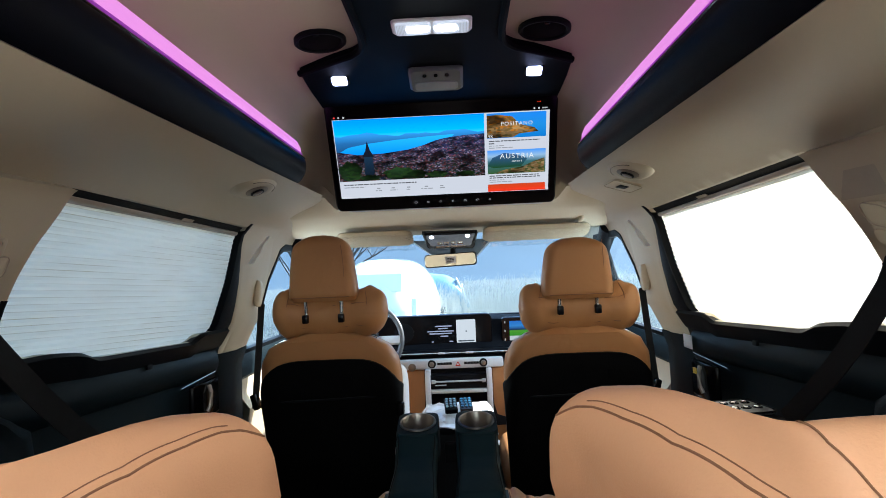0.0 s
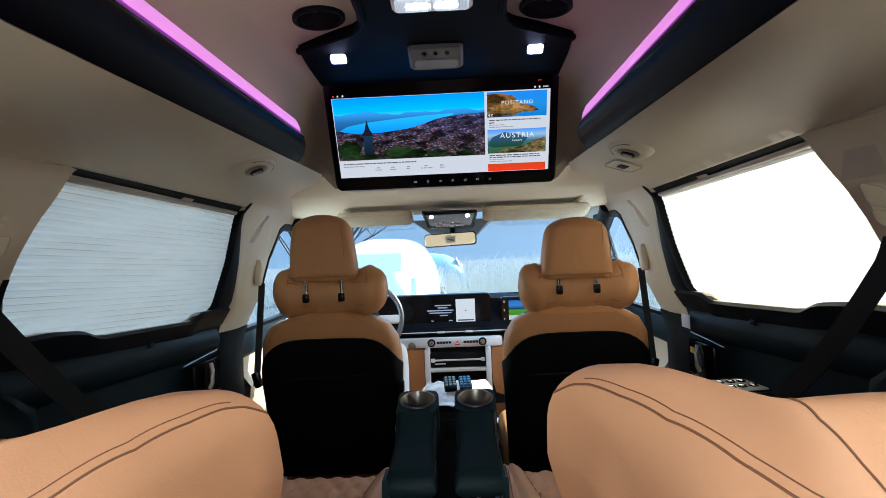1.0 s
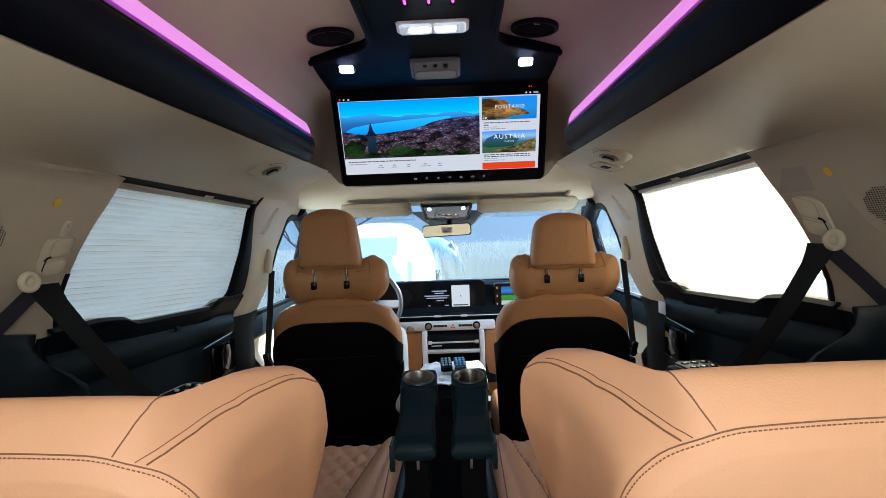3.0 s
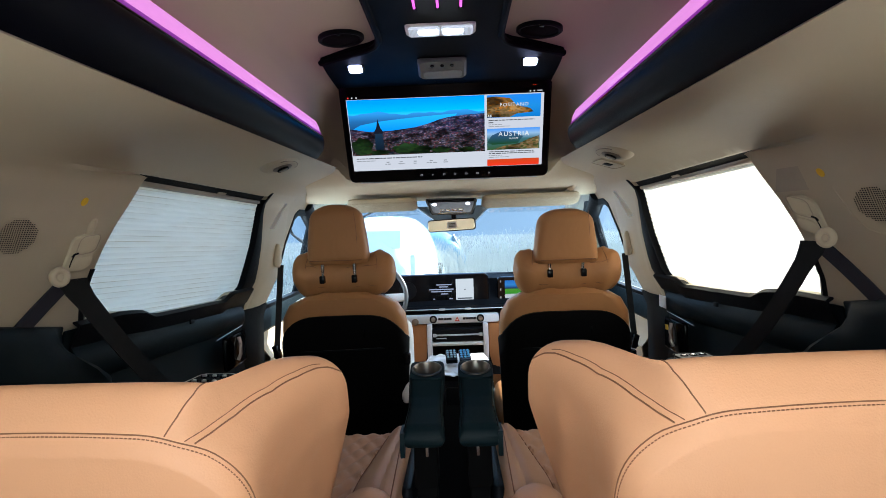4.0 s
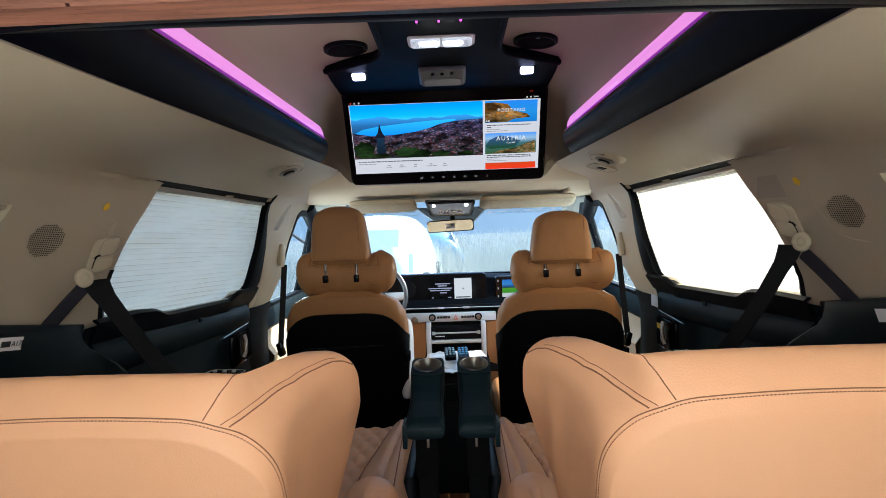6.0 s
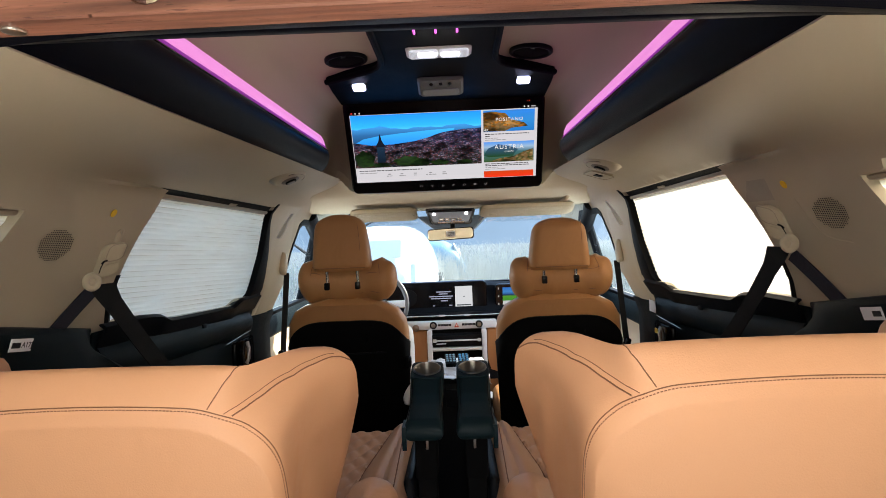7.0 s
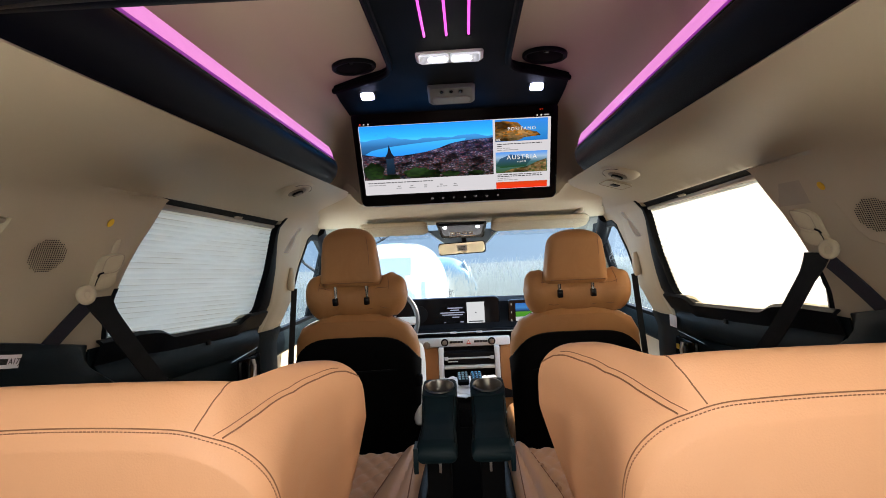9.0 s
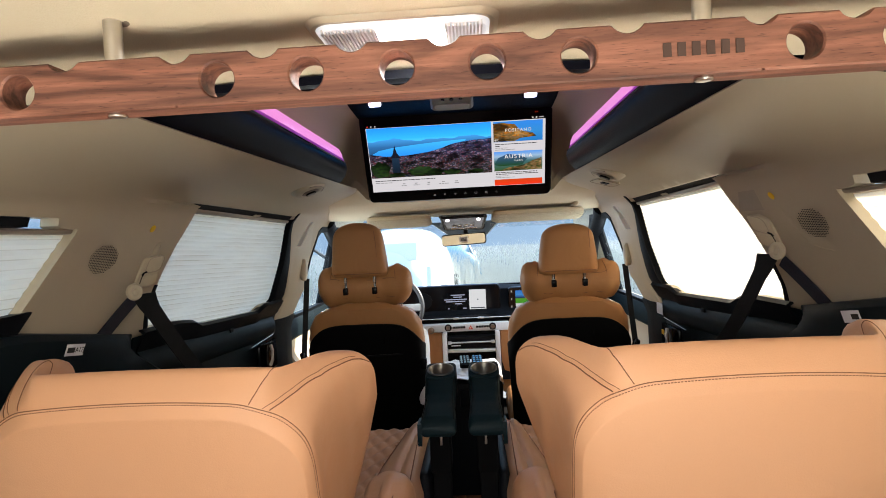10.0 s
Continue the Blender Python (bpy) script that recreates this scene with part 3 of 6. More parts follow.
# ---- roof monitor ----
mon = thing("roof_monitor", "wide flip-down roof monitor showing a landscape video page", "monitor", (-0.010, 2.084, 1.284, 116.2, 0, 0))
part("housing", slab(rounded(0.765, 0.385, 0.022), 0.05, 0.008), M["dark"], mon, m=pose(0, 0.1915, -0.006))
part("bezel", slab(rounded(0.756, 0.378, 0.018), 0.01, 0.003), M["gloss"], mon, m=pose(0, 0.1885, 0))
part("trim_bar", box(-0.34, 0.34, -0.006, 0.0, -0.02, -0.004, 0.002), M["silver"], mon)
X0, Y1, W_, H_ = -0.3585, 0.319, 0.713, 0.272


def flat(points, z=0.0):
    bm = bmesh.new()
    bm.faces.new([bm.verts.new((X0 + u * W_, Y1 - v * H_, z)) for u, v in points])
    return bm


def rect(u0, v0, u1, v1):
    return [(u0, v0), (u1, v0), (u1, v1), (u0, v1)]


def picture_mat(name, stops, axis=1, scale=0.0, strength=0.36, spots=()):
    """A glowing picture: a run of colours down the face, mottled by cells of the second list."""
    m = bpy.data.materials.new(name)
    m.use_nodes = True
    n, l = m.node_tree.nodes, m.node_tree.links
    b = n["Principled BSDF"]
    b.inputs["Base Color"].default_value, b.inputs["Roughness"].default_value = (0.004, 0.004, 0.004, 1), 0.3
    b.inputs["Specular IOR Level"].default_value = 0.08
    co, sp, cr = n.new("ShaderNodeTexCoord"), n.new("ShaderNodeSeparateXYZ"), n.new("ShaderNodeValToRGB")
    l.new(co.outputs["Generated"], sp.inputs[0])
    l.new(sp.outputs[axis], cr.inputs["Fac"])
    while len(cr.color_ramp.elements) < len(stops):
        cr.color_ramp.elements.new(0.5)
    for e, (p, c) in zip(cr.color_ramp.elements, stops):
        e.position, e.color = p, (*c, 1)
    out = cr.outputs["Color"]
    if spots:
        vo, c2, mx = n.new("ShaderNodeTexVoronoi"), n.new("ShaderNodeValToRGB"), n.new("ShaderNodeMix")
        vo.inputs["Scale"].default_value = scale
        wide = n.new("ShaderNodeMapping")
        wide.inputs["Scale"].default_value = (0.55, 1.25, 1.0)
        l.new(co.outputs["Object"], wide.inputs["Vector"])
        l.new(wide.outputs["Vector"], vo.inputs["Vector"])
        sep = n.new("ShaderNodeSeparateColor")
        l.new(vo.outputs["Color"], sep.inputs[0])
        c2.color_ramp.interpolation = "CONSTANT"
        while len(c2.color_ramp.elements) < len(spots):
            c2.color_ramp.elements.new(0.5)
        for k, (e, c) in enumerate(zip(c2.color_ramp.elements, spots)):
            e.position, e.color = k / len(spots), (*c, 1)
        l.new(sep.outputs[0], c2.inputs["Fac"])
        mx.data_type = "RGBA"
        mx.inputs[0].default_value = 0.56
        l.new(out, mx.inputs[6])
        l.new(c2.outputs["Color"], mx.inputs[7])
        out = mx.outputs[2]
        patch, mr, mul = n.new("ShaderNodeTexNoise"), n.new("ShaderNodeMapRange"), n.new("ShaderNodeMix")
        patch.inputs["Scale"].default_value, patch.inputs["Detail"].default_value = scale * 0.11, 4
        l.new(wide.outputs["Vector"], patch.inputs["Vector"])
        mr.inputs["From Min"].default_value, mr.inputs["From Max"].default_value = 0.40, 0.62
        mr.inputs["To Min"].default_value, mr.inputs["To Max"].default_value = 0.12, 1.25
        l.new(patch.outputs["Fac"], mr.inputs["Value"])
        mul.data_type, mul.blend_type = "RGBA", "MULTIPLY"
        mul.inputs[0].default_value = 1.0
        l.new(out, mul.inputs[6])
        l.new(mr.outputs["Result"], mul.inputs[7])
        out = mul.outputs[2]
    l.new(out, b.inputs["Emission Color"])
    b.inputs["Emission Strength"].default_value = strength
    return m


page = part("page", flat(rect(0, 0, 1, 1), 0.0004), glow_plain("page_white", (0.78, 0.79, 0.88), 0.235), mon, "bright white web page", smooth=False)
sky_pic = picture_mat("picture_sky", [(0.0, (0.04, 0.34, 0.70)), (0.30, (0.07, 0.50, 0.95)), (0.60, (0.01, 0.33, 1.0)), (1.0, (0.003, 0.20, 0.90))], strength=0.46)
part("video_sky", flat(rect(0.003, 0.004, 0.70, 0.42), 0.0008), sky_pic, mon, smooth=False)
ridge = [(0.003, 0.30)]
for k in range(24):
    u = 0.003 + 0.697 * k / 23
    ridge.append((u, 0.215 + 0.012 * math.sin(k * 0.9) + 0.008 * math.sin(k * 2.1) - 0.035 * math.exp(-((k - 4) / 4) ** 2) - 0.025 * math.exp(-((k - 18) / 4) ** 2)))
ridge += [(0.70, 0.45), (0.003, 0.45)]
part("video_hill", flat(ridge, 0.0010), picture_mat("picture_hills", [(0.0, (0.010, 0.05, 0.13)), (0.55, (0.02, 0.13, 0.36)), (0.85, (0.035, 0.26, 0.66)), (1.0, (0.03, 0.30, 0.80))]), mon, smooth=False)
lake = [(0.02, 0.40), (0.06, 0.345), (0.15, 0.305), (0.28, 0.275), (0.42, 0.250), (0.56, 0.235), (0.55, 0.262), (0.47, 0.30), (0.42, 0.35), (0.34, 0.40), (0.22, 0.435), (0.10, 0.44)]
town_c = [(0.20, 0.05, 0.05), (0.006, 0.010, 0.016), (0.30, 0.25, 0.34), (0.003, 0.014, 0.004), (0.14, 0.04, 0.04), (0.015, 0.03, 0.08), (0.006, 0.03, 0.006), (0.006, 0.008, 0.012), (0.10, 0.10, 0.14)]
part("video_town", flat([(0.003, 0.40), (0.12, 0.42), (0.30, 0.395), (0.42, 0.34), (0.50, 0.285), (0.60, 0.255), (0.70, 0.245), (0.70, 0.775), (0.003, 0.775)], 0.0012), picture_mat("picture_town", [(0.0, (0.004, 0.010, 0.004)), (0.45, (0.035, 0.022, 0.045)), (0.8, (0.045, 0.04, 0.14)), (1.0, (0.02, 0.07, 0.26))], scale=330, spots=town_c), mon, smooth=False)
part("video_lake", flat(lake, 0.0014), picture_mat("picture_lake", [(0.0, (0.01, 0.24, 0.80)), (1.0, (0.03, 0.42, 0.95))]), mon, smooth=False)
wood_pic = picture_mat("picture_trees", [(0.0, (0.004, 0.012, 0.004)), (1.0, (0.02, 0.06, 0.015))], scale=120, spots=[(0.004, 0.01, 0.004), (0.02, 0.05, 0.012), (0.01, 0.02, 0.01)])
for u, v, w, h in ((0.005, 0.52, 0.11, 0.25), (0.22, 0.62, 0.15, 0.155), (0.34, 0.66, 0.08, 0.115), (0.42, 0.69, 0.10, 0.08), (0.56, 0.70, 0.09, 0.07), (0.10, 0.70, 0.10, 0.07)):
    pts = [(u + w * (0.5 + 0.5 * math.cos(a) * (1 + 0.12 * math.sin(5 * a))), min(0.775, v + h * (0.5 - 0.5 * math.sin(a) * (1 + 0.15 * math.cos(7 * a))))) for a in np.linspace(0, 2 * math.pi, 22, endpoint=False)]
    part("video_tree", flat(pts, 0.0016), wood_pic, mon, smooth=False)
part("video_tower", flat([(0.128, 0.70), (0.131, 0.46), (0.171, 0.46), (0.174, 0.70)], 0.0018), picture_mat("picture_tower", [(0.0, (0.004, 0.010, 0.02)), (1.0, (0.010, 0.028, 0.06))]), mon, smooth=False)
part("video_spire", flat([(0.122, 0.468), (0.140, 0.39), (0.151, 0.27), (0.162, 0.39), (0.180, 0.468)], 0.0020), glow_plain("spire_dark", (0.01, 0.014, 0.03), 0.24), mon, smooth=False)
grey_text = glow_plain("page_grey_text", (0.16, 0.16, 0.18), 0.192)
dim_text = glow_plain("page_dim_text", (0.42, 0.42, 0.46), 0.216)
for u0, u1, v, h, mt in ((0.02, 0.37, 0.815, 0.014, grey_text), (0.02, 0.12, 0.85, 0.012, dim_text), (0.17, 0.20, 0.905, 0.012, dim_text), (0.24, 0.275, 0.905, 0.012, dim_text), (0.32, 0.34, 0.905, 0.012, dim_text), (0.39, 0.45, 0.905, 0.012, dim_text), (0.48, 0.505, 0.905, 0.012, dim_text),
                         (0.72, 0.955, 0.345, 0.013, grey_text), (0.72, 0.745, 0.375, 0.013, grey_text), (0.72, 0.79, 0.405, 0.010, dim_text), (0.72, 0.835, 0.43, 0.010, dim_text), (0.72, 0.955, 0.785, 0.013, grey_text), (0.72, 0.96, 0.81, 0.013, grey_text), (0.72, 0.79, 0.84, 0.010, dim_text), (0.72, 0.83, 0.865, 0.010, dim_text)):
    bm = bmesh.new()
    u = u0
    rnd = random.Random(int(u0 * 1000 + v * 977))
    while u < u1:
        w = min(u1, u + rnd.uniform(0.008, 0.03))
        bm.faces.new([bm.verts.new((X0 + a * W_, Y1 - c * H_, 0.0008)) for a, c in rect(u, v, w, v + h)])
        u = w + 0.004
    part("text_bar", bm, mt, mon, smooth=False)
for u in (0.185, 0.255, 0.33, 0.415, 0.49):
    part("page_icon", flat(rect(u - 0.008, 0.875, u + 0.008, 0.89), 0.0008), dim_text, mon, smooth=False)
T = [("thumb_sea", (0.712, 0.012, 0.985, 0.315), [(0.0, (0.01, 0.16, 0.5)), (0.5, (0.02, 0.22, 0.6)), (1.0, (0.02, 0.2, 0.7))]),
     ("thumb_valley", (0.712, 0.465, 0.985, 0.765), [(0.0, (0.03, 0.08, 0.02)), (0.5, (0.04, 0.12, 0.14)), (0.75, (0.25, 0.4, 0.6)), (1.0, (0.05, 0.25, 0.75))]),
     ("thumb_red", (0.712, 0.90, 0.985, 0.995), [(0.0, (0.75, 0.03, 0.01)), (1.0, (0.5, 0.05, 0.01))])]
for name, r, stops in T:
    part(name, flat(rect(*r), 0.0008), picture_mat(name + "_picture", stops), mon, smooth=False)
cliff = picture_mat("picture_cliff", [(0.0, (0.10, 0.07, 0.03)), (1.0, (0.45, 0.16, 0.02))], scale=150, spots=[(0.5, 0.16, 0.01), (0.18, 0.12, 0.06), (0.06, 0.06, 0.02), (0.4, 0.25, 0.1)])
part("thumb_cliff", flat([(0.712, 0.04), (0.76, 0.03), (0.83, 0.06), (0.86, 0.15), (0.93, 0.20), (0.95, 0.25), (0.86, 0.27), (0.83, 0.31), (0.712, 0.31)], 0.0011), cliff, mon, smooth=False)
part("thumb_mountain", flat([(0.712, 0.66), (0.735, 0.56), (0.79, 0.50), (0.85, 0.53), (0.90, 0.58), (0.87, 0.68), (0.74, 0.69)], 0.0011), picture_mat("picture_forest", [(0.0, (0.01, 0.05, 0.01)), (1.0, (0.03, 0.08, 0.2))]), mon, smooth=False)
part("thumb_village", flat([(0.74, 0.76), (0.80, 0.71), (0.88, 0.68), (0.93, 0.62), (0.98, 0.58), (0.98, 0.76)], 0.0012), picture_mat("picture_village", [(0.0, (0.1, 0.1, 0.03)), (1.0, (0.3, 0.2, 0.08))], scale=160, spots=[(0.45, 0.3, 0.16), (0.05, 0.09, 0.02), (0.3, 0.15, 0.06)]), mon, smooth=False)
white_text = glow_plain("caption_white", (0.95, 0.95, 0.97), 0.26)
for body, size, u, v in (("POSITANO", 0.018, 0.85, 0.145), ("AUSTRIA", 0.024, 0.85, 0.545), ("EUROPE", 0.008, 0.85, 0.61), ("4K", 0.014, 0.728, 0.29)):
    part("caption", letters(body, size, 0.0001, space=1.25), white_text, mon, smooth=False, m=pose(X0 + u * W_, Y1 - v * H_, 0.0016))
icon = glow_plain("icon_grey", (0.5, 0.5, 0.52), 0.216)
for k, u in enumerate((0.36, 0.42, 0.48, 0.54, 0.60, 0.66, 0.72)):
    bm = bmesh.new()
    pts = rounded(0.010 if k in (0, 4, 5) else 0.007, 0.006, 0.0025, 3)
    inner = [(x * 0.72, y * 0.66) for x, y in pts]
    skin([[(x, y, 0) for x, y in pts], [(x, y, 0) for x, y in inner]], closed=True, bm=bm)
    part("navigation_icon", bm, icon, mon, smooth=False, m=pose(X0 + u * W_, 0.022, 0.0012))
for u, c in ((0.012, (0.7, 0.05, 0.05)), (0.032, (0.6, 0.6, 0.65)), (0.055, (0.8, 0.8, 0.85)), (0.93, (0.8, 0.8, 0.8)), (0.95, (0.8, 0.8, 0.8))):
    part("status_icon", cylinder(0.0032, 0.0006, 12), glow_plain("status_glow", c, 0.24), mon, m=pose(X0 + u * W_, Y1 + 0.007, 0.001))
part("status_bar_mark", flat(rect(0.965, -0.035, 0.99, -0.018), 0.001), icon, mon, smooth=False)
for u in (0.945, 0.955):
    part("power_led", cylinder(0.0018, 0.0006, 10), glow_plain("red_led", (0.9, 0.05, 0.02), 0.384), mon, m=pose(X0 + u * W_, Y1 + 0.028, 0.001))


# ---- second-row seats ----


def u_outline(hw, zt, r, zb, s):
    """A point of an upside-down U, by the share s of its length, with the way outwards."""
    side, arc, top = zt - r - zb, r * math.pi / 2, 2 * (hw - r)
    d = s * (2 * side + 2 * arc + top)
    if d < side:
        return -hw, zb + d
    d -= side
    if d < arc:
        a = d / r
        return -hw + r - r * math.cos(a), zt - r + r * math.sin(a)
    d -= arc
    if d < top:
        return -hw + r + d, zt
    d -= top
    if d < arc:
        a = d / r
        return hw - r + r * math.sin(a), zt - r + r * math.cos(a)
    return hw, zt - r - (d - arc)


ZB = 0.44


def back_point(s, v, out=-1, dy=0.0, dz=0.0):
    """The seat back's top and sides: s along the arch, v from the rear seam (0) to the front edge (1); out: the door's side."""
    x0, z0 = u_outline(0.2223, 0.9316, 0.0965, ZB, s)
    x1, z1 = u_outline(0.2765, 0.9549, 0.0431, ZB, s)
    z0 -= 0.0151 * (x0 / 0.2) ** 2 * smooth01(0.85, 0.95, z0)
    wide = 0.035 if x1 * out > 0 else 0.0
    top = smooth01(0.1803 - wide, 0.2244 - wide, abs(x1))
    z1 += (0.0088 + 0.1 * wide) * top * smooth01(0.80, 0.95, z1)
    narrow0 = 1 - 0.0184 * smooth01(0.9, 0.5, z0)
    narrow1 = 1 - lerp_table([(0.5, 0.2638), (0.70, 0.2138), (0.80, 0.0978), (0.88, 0.0122), (0.945, 0.0)], z1)
    y1 = 0.3478 + 0.0916 * top * smooth01(0.60, 0.85, z1)
    b = math.sin(v * math.pi / 2)
    x = x0 * narrow0 + (x1 * narrow1 - x0 * narrow0) * b
    x -= math.copysign(0.0285, x0) * math.sin(math.pi * v) * smooth01(0.94, 0.85, z0) * smooth01(0.66, 0.86, z0)
    z = z0 + (z1 - z0) * b + 0.0282 * math.sin(math.pi * v) * smooth01(0.85, 0.95, z0)
    y = 0.3014 + (y1 - 0.3014) * v + (0.2738 + 0.3886 * v) * max(0.0, 0.948 - z0)
    fold = smooth01(0.45, 0.8, v) * smooth01(0.952, 0.90, z) * smooth01(0.60, 0.75, z) * smooth01(0.15, 0.22, abs(x))
    x += math.copysign(0.0013, x) * fold * math.sin(17 * v + 3 * math.sin(9 * z + 30 * x0) + (2 if x > 0 else 0))
    # the rear edge is rounded over
    r = 1 - 0.048 * max(0.0, 1 - v / 0.13) ** 2
    return Vector((x * r, y + dy, 0.69 + (z - 0.69) * r + dz))


def seat_back_mesh(place):
    S = np.linspace(0, 1, 181)
    V = np.linspace(0, 1, 37) ** 1.4
    rows = []
    c = Vector((0, 0.4405 + place[1], ZB + place[2]))
    for k in (0.0, 0.25, 0.5, 0.7, 0.85, 0.94, 0.98, 0.996):
        row = []
        for s in S:
            p = back_point(s, 0, *place)
            q = c + (p - c) * k
            q.y -= 0.030 * (1 - k ** 3)
            row.append(q)
        rows.append(row)
    for v in V:
        rows.append([back_point(s, v, *place) for s in S])
    # rounded front lip and hollow front
    for dx, dy, dz in ((0.988, 0.005, -0.003), (0.965, 0.007, -0.010), (0.93, 0.004, -0.022), (0.86, 0.004, -0.040), (0.72, 0.02, -0.07), (0.4, 0.05, -0.12), (0.0, 0.06, -0.16)):
        row = []
        for s in S:
            p = back_point(s, 1, *place)
            row.append(Vector((p.x * dx, p.y + dy, p.z + dz * smooth01(0.6, 0.9, p.z))))
        rows.append(row)
    return skin(rows)


def on_seat(pairs, place, lift=0.0002):
    return [back_point(s, v, *place) + Vector((0, -lift, lift)) for s, v in pairs]


SEAM_TOP = [(0.088, 0.611), (0.22, 0.6145), (0.43, 0.618), (0.70, 0.617), (0.86, 0.612), (0.98, 0.605)]
SEAM_WING = [(0.088, 0.630), (0.15, 0.637), (0.27, 0.648), (0.50, 0.664), (0.70, 0.670), (0.85, 0.672), (0.93, 0.675), (1.0, 0.682)]


def cushion_top(u, y):
    """The height of the seat cushion's bolstered top, u across (-1 to 1), y in metres."""
    f = (y - 0.70) / 0.80
    edge = lerp_table([(0.70, 0.42), (1.20, 0.56), (1.47, 0.76)], y)
    z = 0.462 + 0.070 * f - 0.10 * max(0, f - 0.93) ** 2 / 0.0049 * 0.5 - 0.05 * max(0, abs(u) - 0.94) / 0.06
    w = min(1, max(0, (abs(u) - edge) / (1.02 - edge)))
    return z + 0.024 * math.sin(math.pi * w) - 0.009 * math.exp(-((w - 0.52) / 0.07) ** 2) - 0.006 * math.exp(-(w / 0.06) ** 2), edge


def quilted_cushion():
    """The seat cushion: diamonds in the middle, smooth bolsters with seams at the sides."""
    rows = []
    for i in range(121):
        y = 0.70 + 0.80 * i / 120
        row = []
        for j in range(105):
            u = -1 + 2 * j / 104
            x = 0.275 * u
            z, edge = cushion_top(u, y)
            if abs(u) < edge:
                a, b = (x + y * 0.62) / 0.0225, (x - y * 0.62) / 0.0225
                z += 0.0085 * (abs(math.sin(a * math.pi / 2)) * abs(math.sin(b * math.pi / 2))) ** 0.45
            row.append((x, y, z))
        rows.append(row)
    return shell(rows, (0, 0, -0.10))


def captain_seat(cx, label, *place):
    ob = thing("captain_seat", label, "seat", (cx, 0, 0), group="second-row captain seats")
    part("backrest", seat_back_mesh(place), M["peach"], ob, "peach leather backrest with padded wings")
    seams = [([(s, 0.080) for s in np.linspace(0.01, 0.99, 160)], 0.0007)]
    for flip in (False, True):
        top = [(lerp_table(SEAM_TOP, v), v) for v in np.linspace(0.09, 0.98, 40)]
        wing = [(lerp_table(SEAM_WING, v), v) for v in np.linspace(0.09, 1.0, 50)]
        twin = [(lerp_table(SEAM_WING, v) - 0.0065 * (1 - 0.45 * v), v) for v in np.linspace(0.09, 0.90, 40)]
        for line, r in ((top, 0.0007), (wing, 0.0009), (twin, 0.0005)):
            seams.append(([(1 - s, v) for s, v in line] if flip else line, r))
    for sm, r in seams:
        part("seam", tube(on_seat(sm, place), r, 5), M["thread"], ob, "brown stitched seam")
    bm = bmesh.new()
    for s in np.linspace(0.03, 0.97, 330):
        tube([back_point(s, 0.064, *place) + Vector((0, -0.0003, 0.0003)), back_point(s + 0.0018, 0.064, *place) + Vector((0, -0.0003, 0.0003))], 0.0006, 4, bm)
    tagged(part("stitch_line", bm, M["thread"], ob, "row of fine brown stitches"), kind="stuff")
    part("cushion", quilted_cushion(), M["quilt"], ob, "diamond-quilted leather seat cushion")
    for sg in (-1, 1):
        part("seam", tube([(sg * 0.275 * lerp_table([(0.70, 0.43), (1.20, 0.57), (1.47, 0.77)], y), y, cushion_top(lerp_table([(0.70, 0.43), (1.20, 0.57), (1.47, 0.77)], y), y)[0] + 0.0015) for y in np.linspace(0.74, 1.46, 16)], 0.0015, 5), M["thread"], ob)
        part("seam", tube([(sg * 0.275 * 0.90, y, cushion_top(0.90, y)[0] + 0.001) for y in np.linspace(0.74, 1.46, 16)], 0.0015, 5), M["thread"], ob)
        part("side_shield", cushion(0.035, 0.30, 0.17, 0.016), M["dark"], ob, "dark plastic seat side shield", m=pose(sg * 0.277, 1.30, 0.42))
        part("side_cushion", cushion(0.13, 0.34, 0.19, 0.05, puff=0.01), M["peach"], ob, m=pose(sg * 0.205, 0.93, 0.443, 8, 0, 0))
        part("seam", tube([(sg * 0.20 + 0.025, 0.93 + 0.165 * math.cos(a), 0.443 + 0.098 * math.sin(a)) for a in np.linspace(0.3, 2.8, 16)], 0.0015, 5), M["thread"], ob)
    part("base", box(-0.24, 0.24, 0.72, 1.42, 0.10, 0.395, 0.03), M["dark"], ob)
    for sg in (-1, 1):
        part("rail", box(sg * 0.19 - 0.025, sg * 0.19 + 0.025, 0.62, 1.55, 0.012, 0.10, 0.006), M["steel"], ob)
    part("leg_rest", cushion(0.46, 0.10, 0.34, 0.04), M["quilt"], ob, m=pose(0, 1.515, 0.30, -8, 0, 0))
    return ob


captain_seat(-0.3995, "peach leather captain seat with winged backrest and quilted cushion", -1, 0.0241, 0.0032)
captain_seat(0.3686, "peach leather captain seat beside the silver switch plate", 1, 0.0121, 0.0144)


